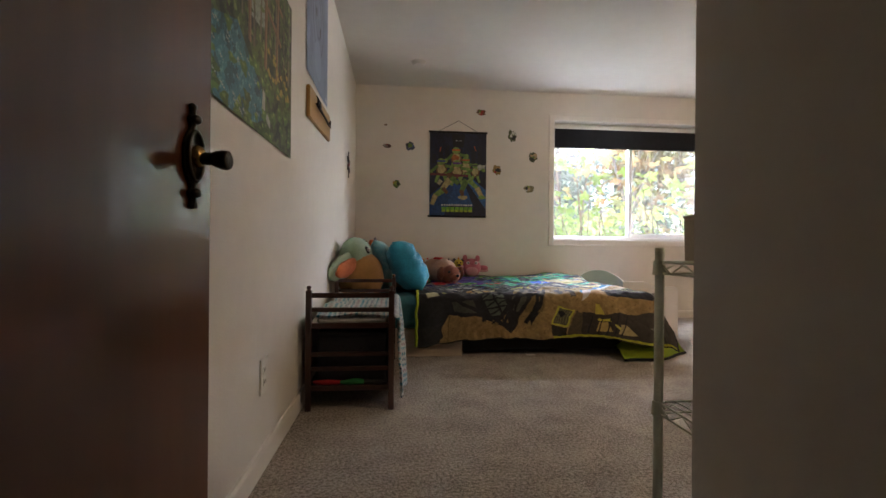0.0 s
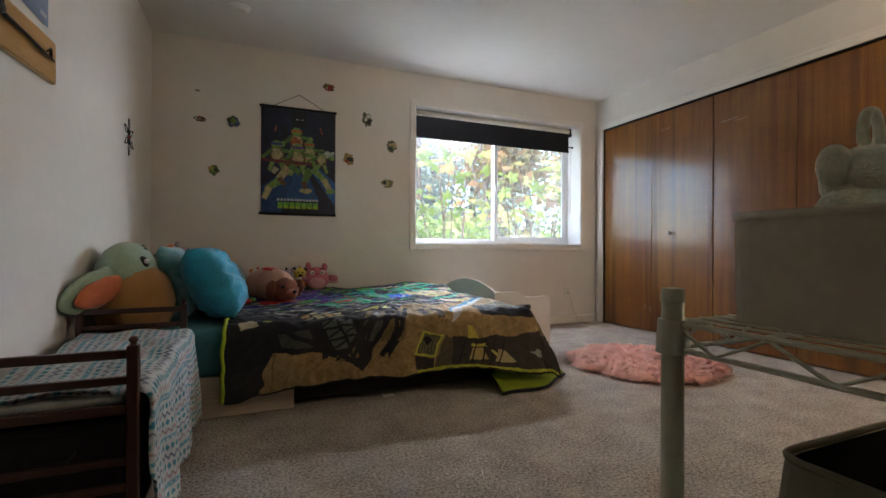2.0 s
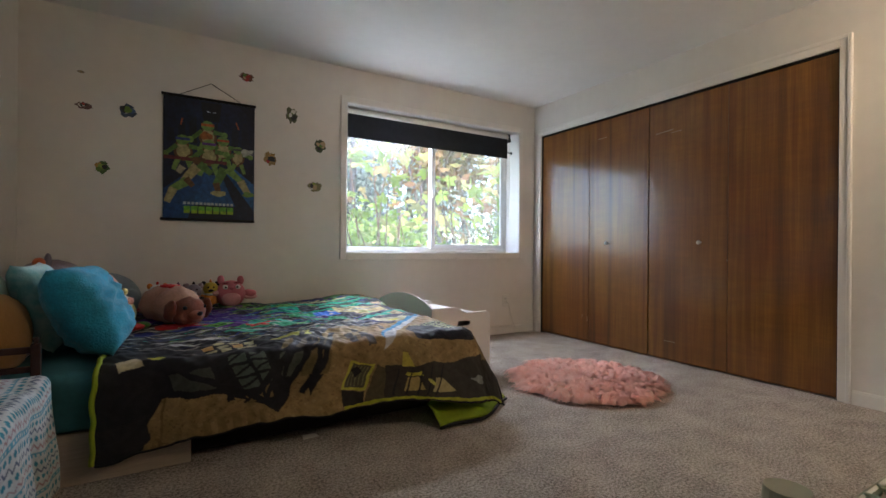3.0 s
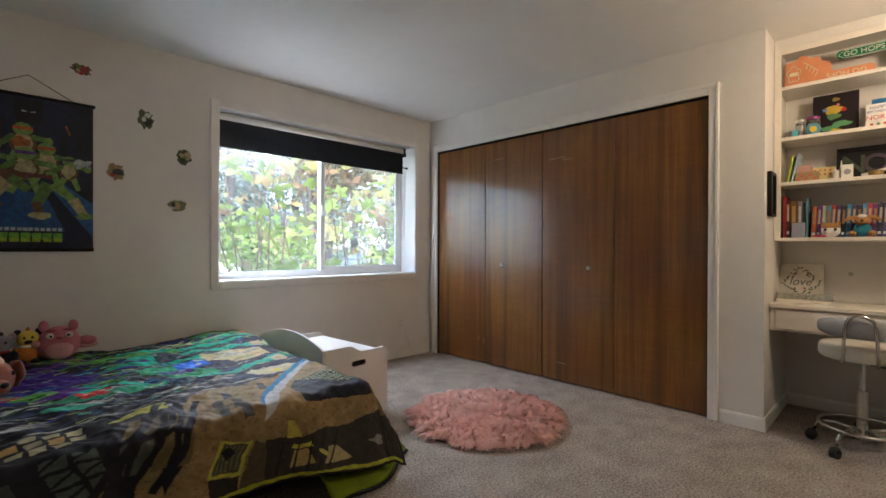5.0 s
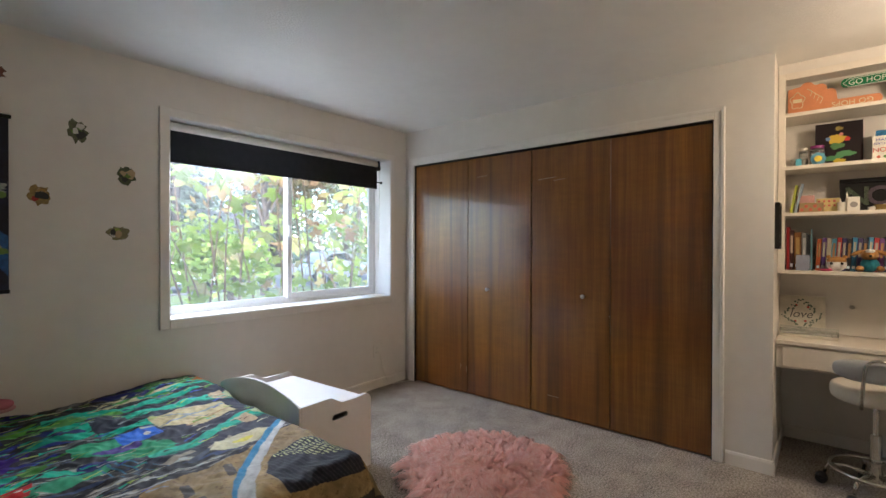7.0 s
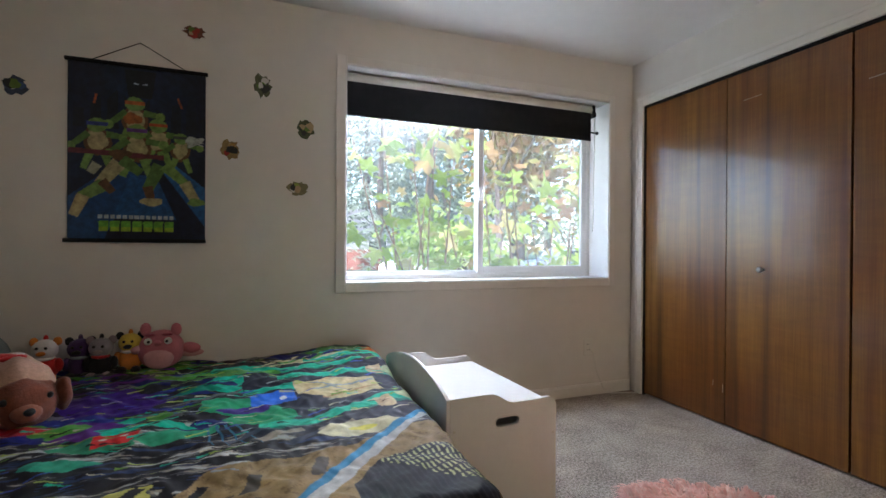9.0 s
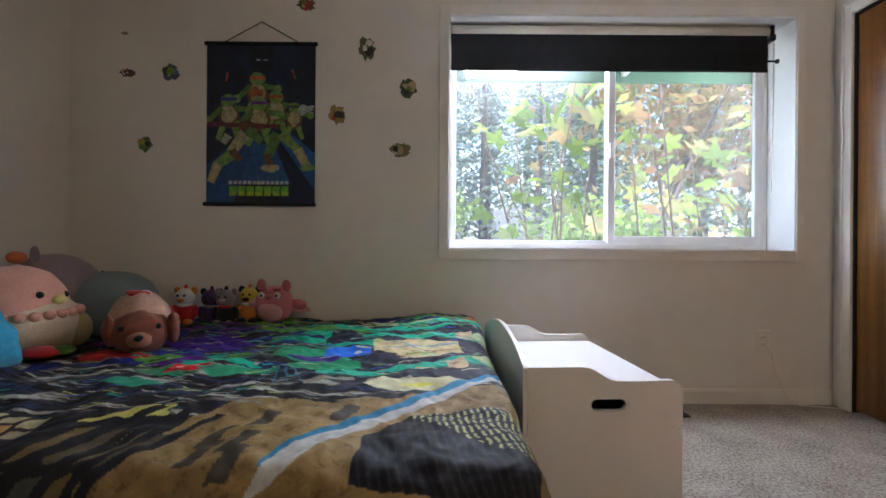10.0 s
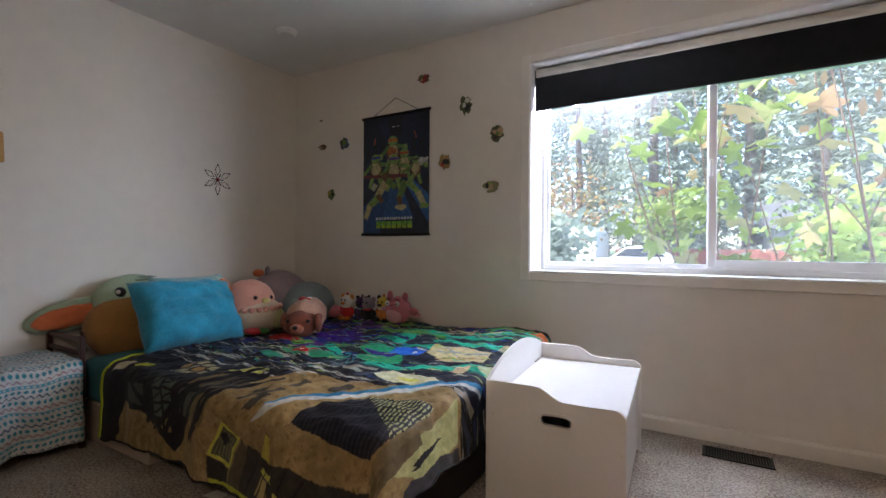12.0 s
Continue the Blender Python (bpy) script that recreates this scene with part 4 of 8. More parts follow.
    wd = np.interp(k, (0, 0.14, 0.32, 0.6, 1), (0.001, 0.060, 0.062, 0.042, 0.022))
    wb = 0.042 * np.minimum(1, k * 3.0 + 0.02)
    sh.poly(list(zip(cu, cv)) + [(a + 0.70 * w, b + 0.72 * w) for a, b, w in zip(cu[::-1], cv[::-1], wd[::-1])], (0.52, 0.53, 0.52))
    sh.poly(list(zip(cu[2:], cv[2:])) + [(a - 0.52 * w, b - 0.50 * w) for a, b, w in zip(cu[:1:-1], cv[:1:-1], wb[:1:-1])], (0.035, 0.22, 0.42))
    # fine strokes and highlights over the painted figures
    for i in range(520):
        u, v = r.uniform(0.75, 2.6), r.uniform(0.02, 1.42)
        if v > 1.05 and u > 1.75:
            continue
        a, L = r.uniform(-0.5, 0.35), r.uniform(0.02, 0.09)
        col = ((0.02, 0.40, 0.26), (0.36, 0.44, 0.10), (0.45, 0.42, 0.30), (0.04, 0.08, 0.40), (0.01, 0.01, 0.012), (0.01, 0.01, 0.012), (0.16, 0.30, 0.05), (0.30, 0.33, 0.34))[r.randint(8)]
        sh.bar((u, v), (u + L * math.cos(a), v + L * math.sin(a)), r.uniform(0.007, 0.016), col, 0.004)
    sh.grain(0.14, 60, 55, 4)
    return sh


sheet = duvet_print()
dv = thing("duvet", (1.6, 4.0, 0.46), "rumpled duvet with a dark comic city print and lime lining", "duvet")
part("cover", sheet.mesh("cover", duvet_shape(sheet.u, sheet.v)), M_PRINT_CLOTH, dv)
low = Sheet(0.63, 2.68, 0.0, 2.13, 0.024)
pts = duvet_shape(low.u, low.v)
grid = pts.reshape(low.nv, low.nu, 3)
nrm = np.cross(np.gradient(grid, axis=1).reshape(-1, 3), np.gradient(grid, axis=0).reshape(-1, 3))
nrm /= np.linalg.norm(nrm, axis=1)[:, None] + 1e-9
part("lining", low.mesh("lining", pts + nrm * 0.014), M_LIME, dv, "lime green lining")
for nm, edge, r, mm in (("piping", [(0.63, v) for v in np.linspace(0.9, 2.13, 60)], 0.010, M_LIME),
                         ("hem", [(u, 2.13) for u in np.linspace(0.64, 2.68, 110)] + [(2.68, v) for v in np.linspace(2.12, 1.2, 44)], 0.005, M_BED_BLACK)):
    ee = duvet_shape(np.array([e[0] for e in edge]), np.array([e[1] for e in edge]))
    part(nm, tube([tuple(p) for p in ee], r, 6), mm, dv, "lime green piping" if nm == "piping" else "dark stitched hem", True)


def turned_corner():
    """The near corner of the duvet, turned over on the carpet, lining up."""
    bm = bmesh.new()
    nu, nv = 26, 14
    vs = []
    for j in range(nv + 1):
        for i in range(nu + 1):
            a, b = i / nu, j / nv
            x = 2.10 + 0.60 * a + 0.03 * b
            front = 2.985 + 0.32 * max(0, a - 0.25) ** 1.6 + 0.02 * math.sin(a * 9)
            back = 3.20 + 0.20 * a
            y = front + (back - front) * b
            z = 0.018 + 0.125 * b ** 0.8 * (1 - 0.45 * abs(2 * a - 1) ** 2) + 0.014 * math.sin(a * 17 + b * 4) * b + 0.006 * noise.noise(Vector((x * 16, y * 16, 0)))
            vs.append(bm.verts.new((x, y, max(0.012, z))))
    for j in range(nv):
        for i in range(nu):
            k = j * (nu + 1) + i
            bm.faces.new((vs[k], vs[k + 1], vs[k + nu + 2], vs[k + nu + 1]))
    bmesh.ops.solidify(bm, geom=bm.faces[:], thickness=0.010)
    return bm


part("turned_corner", turned_corner(), M_LIME, dv, "lime lining turned outward at the corner", True)
pts = [(2.10 + 0.60 * a, 2.983 + 0.32 * max(0, a - 0.25) ** 1.6 + 0.02 * math.sin(a * 9), 0.016) for a in [i / 24 for i in range(25)]]
part("hem", tube(pts, 0.009, 6), M_BED_BLACK, dv, "dark hem of the turned corner", True)
tagged(part("paper_scrap", prism([(0, 0), (0.12, 0.01), (0.10, 0.05), (0.02, 0.06)], 0.002, pose(1.45, 3.22, 0.004, 0, 4, 10)), M_PLASTIC), "crumpled white paper scrap on the carpet under the bed", "paper")


# ---- pillows ----
def pillow(center, size, m, material, label, seed=0, name="pillow", crease=0.12):
    bm = bmesh.new()
    k = 26
    L, Wd, T = (v / 2 for v in size)
    faces = {}
    for side in (1, -1):
        for j in range(k + 1):
            for i in range(k + 1):
                a, b = -1 + 2 * i / k, -1 + 2 * j / k
                edge_f = max(0.0, (1 - abs(a) ** 3.2) * (1 - abs(b) ** 3.2)) ** 0.48
                pinch = 1 - 0.07 * (1 - b * b) * abs(a) ** 3 - 0.0
                pin2 = 1 - 0.07 * (1 - a * a) * abs(b) ** 3
                n = noise.noise(Vector((a * 1.6 + seed, b * 1.6, side))) * 0.18 + noise.noise(Vector((a * 4 + seed, b * 5, side * 2))) * crease
                if side == -1 and (i in (0, k) or j in (0, k)):
                    faces[(side, i, j)] = faces[(1, i, j)]
                    continue
                faces[(side, i, j)] = bm.verts.new((a * L * pinch, b * Wd * pin2, side * T * edge_f * (1 + n)))
        for j in range(k):
            for i in range(k):
                q = [faces[(side, i, j)], faces[(side, i + 1, j)], faces[(side, i + 1, j + 1)], faces[(side, i, j + 1)]]
                bm.faces.new(q if side == 1 else q[::-1])
    turned(bm, Matrix.Translation(center) @ m)
    ob = part(name, bm, material, None, smooth=True)
    return tagged(ob, label, "pillow")


M_AQUA = mat("aqua_plush", (0.018, 0.29, 0.46), 0.85, vary=0.35, scale=9, bump=0.4, bump_scale=120, sheen=0.2)
M_PASTEL = mat("pastel_teal_plush", (0.42, 0.58, 0.56), 0.85, vary=0.0, scale=3, bump=0.3, bump_scale=120, sheen=0.4, color2=(0.06, 0.30, 0.36))
pillow((0.555, 3.69, 0.655), (0.62, 0.44, 0.26), Matrix.Rotation(radians(-2), 4, "X") @ Matrix.Rotation(radians(-31), 4, "Y") @ Matrix(((0, 0, 1, 0), (1, 0, 0, 0), (0, 1, 0, 0), (0, 0, 0, 1))), M_AQUA, "bright aqua plush pillow propped on the bed", 3, crease=0.26)
pillow((0.36, 3.83, 0.672), (0.50, 0.42, 0.17), Matrix.Rotation(radians(-20), 4, "Y") @ Matrix(((0, 0, 1, 0), (1, 0, 0, 0), (0, 1, 0, 0), (0, 0, 0, 1))), M_PASTEL, "pale teal plush pillow behind the aqua one", 8)


# ---- soft toys: each one plain mesh ----
def plush(name, blobs, materials, label, seed=1, fuzz=0.004, names="body"):
    """blobs: (centre, half axes, turn in degrees about z, x, material number); names: one for each blob."""
    names = names.split()
    c0, r0 = blobs[0][0], blobs[0][1]
    toy = thing(name, (c0[0], c0[1], c0[2] - (r0[2] if isinstance(r0, tuple) else r0)), label, "soft toy", "soft toys")
    for i, (c, r, rz, rx, mi) in enumerate(blobs):
        big = max(r if isinstance(r, tuple) else (r,)) > 0.05
        bm = ball(c, r, 28 if big else 14, None, Euler((radians(rx), 0, radians(rz))).to_matrix().to_4x4())
        for v in bm.verts:
            v.co += Vector((noise.noise(v.co * 22 + Vector((seed, 0, 0))), noise.noise(v.co * 22 + Vector((0, seed, 5))), noise.noise(v.co * 22 + Vector((9, 0, seed))))) * (fuzz if big else fuzz * 0.3)
        part(names[min(i, len(names) - 1)], bm, materials[mi], toy, smooth=True)
    return toy


def felt(name, color, vary=0.15):
    return mat(name, color, 0.92, vary=vary, scale=10, bump=0.4, bump_scale=180, sheen=0.15)


F_SAGE, F_OCHRE, F_CORAL = felt("sage_felt", (0.34, 0.46, 0.33)), felt("ochre_felt", (0.40, 0.20, 0.055)), felt("coral_felt", (0.62, 0.16, 0.05))
F_BLACK, F_WHITE, F_PEACH = felt("black_felt", (0.01, 0.01, 0.012)), felt("white_felt", (0.75, 0.73, 0.70)), felt("peach_felt", (0.62, 0.30, 0.22))
F_GREYB, F_LILAC = felt("grey_blue_felt", (0.19, 0.24, 0.26)), felt("lilac_felt", (0.30, 0.23, 0.25))
F_BROWN, F_FAWN, F_RED = felt("brown_felt", (0.22, 0.062, 0.03), 0.35), felt("fawn_felt", (0.50, 0.29, 0.20), 0.3), felt("red_felt", (0.55, 0.02, 0.02))
F_PINK, F_ORANGE, F_YELLOW = felt("pink_felt", (0.55, 0.17, 0.21)), felt("orange_felt", (0.65, 0.22, 0.03)), felt("yellow_felt", (0.65, 0.50, 0.06))
F_PURPLE, F_MINT, F_GREY = felt("purple_felt", (0.05, 0.02, 0.10)), felt("mint_felt", (0.76, 0.77, 0.64)), felt("grey_felt", (0.26, 0.23, 0.27))
F_TURQ = felt("blue_green_felt", (0.02, 0.22, 0.30), 0.3)

plush("plush_toy", [((0.19, 3.53, 0.575), (0.18, 0.25, 0.205), 0, 0, 1), ((0.145, 3.575, 0.700), (0.140, 0.245, 0.185), 0, -6, 0),
                    ((0.085, 3.285, 0.665), (0.045, 0.24, 0.088), -20, 14, 0), ((0.115, 3.235, 0.655), (0.034, 0.165, 0.060), -20, 14, 2),
                    ((0.225, 3.455, 0.775), (0.034, 0.040, 0.042), -38, 0, 3), ((0.256, 3.431, 0.790), (0.012, 0.013, 0.013), 0, 0, 4), ((0.215, 3.60, 0.855), (0.012, 0.07, 0.006), 12, 0, 5), ((0.205, 3.62, 0.870), (0.012, 0.06, 0.005), 8, 0, 5)],
      [F_SAGE, F_OCHRE, F_CORAL, F_BLACK, F_WHITE, felt("dark_sage_felt", (0.20, 0.29, 0.20))], "big egg-shaped sage and ochre plush toy with long ears", 2, 0.006, "body head ear ear_lining eye eye_glint wrinkle wrinkle")
chick = plush("plush_chick", [((0.50, 4.17, 0.575), (0.20, 0.215, 0.150), 0, 0, 1), ((0.475, 4.15, 0.665), (0.172, 0.195, 0.165), 0, 8, 0),
                      ((0.640, 4.265, 0.555), (0.060, 0.085, 0.078), 30, 0, 2), ((0.455, 3.985, 0.790), (0.032, 0.040, 0.062), 0, 28, 3),
                      ((0.632, 4.100, 0.715), 0.014, 0, 0, 4), ((0.620, 4.235, 0.705), 0.014, 0, 0, 4), ((0.650, 4.170, 0.690), (0.020, 0.032, 0.020), 0, 0, 5)],
      [F_PEACH, felt("pale_peach_felt", (0.56, 0.43, 0.30)), felt("olive_felt", (0.40, 0.35, 0.15)), F_CORAL, F_BLACK, felt("straw_felt", (0.60, 0.52, 0.18))], "round peach chick plush with a cream belly", 4, 0.004, "body head wing crest eye eye beak")
bm = None
for k in range(11):
    a = radians(-75 + 14 * k)
    bm = ball((0.500 + 0.180 * math.cos(a), 4.165 + 0.196 * math.sin(a), 0.634), (0.020, 0.026, 0.020), 10, bm)
part("scalloped_trim", bm, F_PEACH, chick, smooth=True)
plush("plush_toy", [((0.24, 4.62, 0.655), (0.215, 0.24, 0.215), 0, 0, 0), ((0.25, 4.50, 0.865), (0.018, 0.022, 0.045), 0, 0, 1), ((0.22, 4.44, 0.855), (0.030, 0.05, 0.030), 0, 0, 2), ((0.40, 4.74, 0.765), (0.010, 0.014, 0.014), 0, 0, 3)],
      [F_LILAC, F_GREY, F_CORAL, F_BLACK], "large round lilac plush toy with a small horn", 6, 0.004, "body horn mane eye")
plush("plush_toy", [((0.49, 4.70, 0.605), (0.22, 0.205, 0.175), 0, 0, 0), ((0.66, 4.55, 0.60), (0.05, 0.06, 0.08), 0, 0, 0), ((0.69, 4.80, 0.545), (0.06, 0.07, 0.05), 0, 0, 1)],
      [F_GREYB, F_PINK], "round grey-blue plush toy leaning on the wall", 9, 0.004, "body ear foot")
dog_m = 32
plush("plush_dog", [((0.86, 4.36, 0.585), (0.120, 0.215, 0.120), dog_m, 0, 0), ((0.92, 4.27, 0.580), (0.122, 0.13, 0.122), dog_m, 0, 0), ((0.975, 4.185, 0.555), (0.108, 0.085, 0.090), dog_m, 0, 1),
                    ((0.880, 4.140, 0.565), (0.026, 0.05, 0.066), dog_m, 20, 1), ((1.078, 4.240, 0.565), (0.026, 0.05, 0.066), dog_m, 20, 1),
                    ((1.012, 4.122, 0.535), (0.046, 0.045, 0.034), dog_m, 0, 4), ((1.037, 4.082, 0.548), (0.018, 0.013, 0.013), dog_m, 0, 2),
                    ((0.956, 4.100, 0.583), 0.013, 0, 0, 2), ((1.062, 4.166, 0.583), 0.013, 0, 0, 2), ((0.90, 4.29, 0.702), (0.045, 0.015, 0.012), dog_m, 0, 3), ((0.87, 4.31, 0.706), (0.02, 0.05, 0.012), dog_m + 50, 0, 3), ((0.90, 4.33, 0.709), (0.018, 0.03, 0.008), dog_m + 20, 0, 5)],
      [F_FAWN, F_BROWN, F_BLACK, F_RED, felt("light_brown_felt", (0.34, 0.12, 0.065), 0.3), F_WHITE], "loaf-shaped fawn plush dog with brown face", 7, 0.012, "body shoulder head ear ear muzzle nose eye eye stripe stripe patch")
plush("plush_pig", [((1.285, 4.855, 0.590), (0.108, 0.085, 0.105), 0, 0, 0), ((1.285, 4.800, 0.560), (0.070, 0.040, 0.062), 0, 0, 1), ((1.215, 4.845, 0.700), (0.026, 0.016, 0.036), 0, 0, 0), ((1.355, 4.845, 0.694), (0.026, 0.016, 0.036), 0, 0, 0),
                    ((1.285, 4.768, 0.640), (0.018, 0.012, 0.014), 0, 0, 0), ((1.240, 4.778, 0.648), (0.019, 0.008, 0.018), 0, 0, 2), ((1.330, 4.778, 0.648), (0.019, 0.008, 0.018), 0, 0, 2), ((1.244, 4.771, 0.647), 0.007, 0, 0, 3), ((1.326, 4.771, 0.647), 0.007, 0, 0, 3),
                    ((1.245, 4.785, 0.680), (0.026, 0.010, 0.007), 0, 12, 4), ((1.325, 4.785, 0.680), (0.026, 0.010, 0.007), 0, -12, 4),
                    ((1.42, 4.855, 0.590), (0.055, 0.025, 0.030), -20, 0, 0), ((1.43, 4.86, 0.562), (0.055, 0.02, 0.02), 10, 0, 1), ((1.18, 4.83, 0.60), (0.03, 0.03, 0.022), 0, 0, 1)],
      [F_PINK, felt("pale_pink_felt", (0.62, 0.32, 0.33)), F_WHITE, F_BLACK, felt("rose_felt", (0.36, 0.07, 0.10))], "round pink winged plush with small ears", 8, 0.002, "body belly ear ear nose eye eye pupil pupil brow brow wing wing paw")
SMALL = "body head ear ear nose eye eye arm arm foot foot collar crest"
for i, (x, y, z, b, h, e, col, lab) in enumerate([(0.80, 4.83, 0.555, F_RED, F_WHITE, F_ORANGE, F_WHITE, "small red and white plush bird"), (0.93, 4.86, 0.545, F_PURPLE, F_PURPLE, F_BLACK, F_GREYB, "small dark purple plush toy"),
                                                  (1.03, 4.82, 0.55, F_BLACK, F_GREY, F_LILAC, F_RED, "small grey plush koala with dark coat"), (1.145, 4.86, 0.560, F_ORANGE, F_YELLOW, F_BLACK, F_WHITE, "small orange and black plush toy")]):
    q = 1.14
    plush("plush_toy", [((x, y, z - 0.012), (0.048 * q, 0.042, 0.060), 0, 0, 0), ((x, y - 0.008, z + 0.075), (0.046 * q, 0.044, 0.044 * q), 0, 0, 1), ((x - 0.047, y, z + 0.112), (0.019, 0.01, 0.022), 0, 0, 2), ((x + 0.047, y, z + 0.112), (0.019, 0.01, 0.022), 0, 0, 2),
                        ((x, y - 0.055, z + 0.063), (0.020, 0.014, 0.011), 0, 0, 2), ((x - 0.018, y - 0.050, z + 0.088), 0.007, 0, 0, 3), ((x + 0.018, y - 0.050, z + 0.088), 0.007, 0, 0, 3),
                        ((x - 0.055, y - 0.01, z - 0.002), (0.02, 0.018, 0.034), 20, 0, 0), ((x + 0.055, y - 0.01, z - 0.002), (0.02, 0.018, 0.034), -20, 0, 0), ((x - 0.032, y - 0.04, z - 0.058), (0.023, 0.03, 0.018), 0, 0, 2), ((x + 0.032, y - 0.04, z - 0.058), (0.023, 0.03, 0.018), 0, 0, 2),
                        ((x, y - 0.012, z + 0.034), (0.040, 0.040, 0.012), 0, 0, 4), ((x, y, z + 0.128), (0.010, 0.012, 0.018), 0, 0, 0)],
          [b, h, e, F_BLACK, col], lab, 10 + i, 0.002, SMALL)
plush("plush_toy", [((0.68, 4.05, 0.498), (0.08, 0.06, 0.022), 0, 0, 1), ((0.74, 4.08, 0.502), (0.045, 0.04, 0.020), 0, 0, 0)], [felt("green_felt", (0.06, 0.22, 0.03)), F_RED], "small green and red plush toy lying on the duvet", 20, 0.004, "body head")

# ---- toy chest ----
def holed(outer, inner, depth, m):
    bm = bmesh.new()
    es = []
    for loop in (outer, inner):
        vs = [bm.verts.new((x, y, 0)) for x, y in loop]
        es += [bm.edges.new((vs[i], vs[(i + 1) % len(vs)])) for i in range(len(vs))]
    bmesh.ops.triangle_fill(bm, edges=es, use_beauty=True)
    up = bmesh.ops.extrude_face_region(bm, geom=bm.faces[:])
    bmesh.ops.translate(bm, vec=(0, 0, depth), verts=[v for v in up["geom"] if isinstance(v, bmesh.types.BMVert)])
    bmesh.ops.recalc_face_normals(bm, faces=bm.faces)
    return turned(bm, m)


def arc(cx, cy, r, a0, a1, n=8):
    return [(cx + r * math.cos(radians(a0 + (a1 - a0) * i / n)), cy + r * math.sin(radians(a0 + (a1 - a0) * i / n))) for i in range(n + 1)]


chest = thing("toy_chest", (2.78, 4.21, 0), "white painted wooden toy chest with a bench lid and scooped sides", "toy chest")
UPR = Matrix(((1, 0, 0, 0), (0, 0, 1, 0), (0, 1, 0, 0), (0, 0, 0, 1)))
step = [(2.70 + 0.11 * t, 0.502 - 0.046 * (3 * t * t - 2 * t ** 3)) for t in [i / 10 for i in range(11)]]
side = [(2.507, 0.0), (2.507, 0.502), (2.68, 0.503)] + step + [(2.90, 0.455)] + arc(2.992, 0.412, 0.046, 90, 0) + [(3.038, 0.0)]
slot = arc(2.74, 0.379, 0.019, 90, 270) + arc(2.822, 0.379, 0.019, -90, 90)
chest_side = part("side_panel", holed(side, slot, 0.018, Matrix.Translation((0, 3.800, 0)) @ UPR), M_WHITE, chest)
part("side_panel", holed(side, slot, 0.018, Matrix.Translation((0, 4.632, 0)) @ UPR), M_WHITE, chest)
groove = holed(arc(2.736, 0.379, 0.031, 90, 270) + arc(2.826, 0.379, 0.031, -90, 90), arc(2.738, 0.379, 0.0275, 90, 270) + arc(2.824, 0.379, 0.0275, -90, 90), 0.0012, Matrix.Translation((0, 3.7988, 0)) @ UPR)
part("grip_ring", groove, M_WHITE, chest_side)
for x, z in ((2.525, 0.372), (3.022, 0.30), (2.525, 0.06), (3.022, 0.06)):
    part("screw_cap", rod((x, 3.8005, z), (x, 3.7975, z), 0.006, n=12), M_PLASTIC, chest_side)
back = [(3.80, 0.0), (3.80, 0.500)] + [(3.80 + 0.85 * t, 0.500 + 0.085 * math.sin(math.pi * t) ** 0.8) for t in [i / 20 for i in range(1, 20)]] + [(4.65, 0.500), (4.65, 0.0)]
part("back_panel", prism(back, 0.016, Matrix.Translation((2.490, 0, 0)) @ Matrix(((0, 0, 1, 0), (1, 0, 0, 0), (0, 1, 0, 0), (0, 0, 0, 1))), 0.002), M_WHITE, chest)
part("lid", box((2.509, 3.8205, 0.405), (3.036, 4.6295, 0.424), 0.004, 2), M_WHITE, chest)
part("front_panel", box((3.004, 3.8185, 0.03), (3.022, 4.6315, 0.402), 0.002), M_WHITE, chest)
part("bottom_panel", box((2.507, 3.8185, 0.03), (3.003, 4.6315, 0.045)), M_WHITE, chest)
for y in (3.90, 4.52):
    part("hinge", rod((2.512, y - 0.03, 0.428), (2.512, y + 0.03, 0.428), 0.005), M_STEEL, chest)

for o in chest.children_recursive:
    o.data.transform(Matrix.Translation((2.52, 3.80, 0)) @ Matrix.Rotation(radians(3.4), 4, "Z") @ Matrix.Translation((-2.507, -3.80, 0)) @ Matrix.Diagonal((1, 1, 1.03, 1)))

# ---- small dark shelf beside the bed ----
RX0, RX1, RY0, RY1 = 0.050, 0.454, 2.165, 3.172
rk = thing("wooden_rack", (0.26, 2.63, 0), "dark reddish-brown wooden rack with shelves beside the bed", "rack")
for x in (RX0, RX1):
    for y in (RY0, RY1):
        bm = box((x - 0.014, y - 0.014, 0), (x + 0.014, y + 0.014, 0.592), 0.003)
        bm = rod((x, y, 0.592), (x, y, 0.602), 0.008, bm=bm)
        bm = ball((x, y, 0.606), (0.012, 0.012, 0.010), 12, bm)
        part("post", bm, M_DARKWOOD, rk)
for y in (RY0, RY1):
    for z0, z1 in ((0.556, 0.580), (0.486, 0.508), (0.405, 0.432), (0.268, 0.288), (0.196, 0.216), (0.098, 0.124)):
        part("rail", box((RX0 + 0.014, y - 0.008, z0), (RX1 - 0.014, y + 0.008, z1), 0.002), M_DARKWOOD, rk)
for z in (0.418, 0.112):
    part("shelf", box((RX0 - 0.01, RY0 + 0.01, z - 0.008), (RX1 + 0.01, RY1 - 0.01, z + 0.006), 0.002), M_DARKWOOD, rk)
    for x in (RX0, RX1):
        part("side_rail", box((x - 0.009, RY0 + 0.014, z - 0.03), (x + 0.009, RY1 - 0.014, z - 0.008), 0.002), M_DARKWOOD, rk)
M_NAVY = mat("dark_fabric_bin", (0.014, 0.015, 0.02), 0.9, vary=0.3, scale=14, bump=0.2, bump_scale=300)
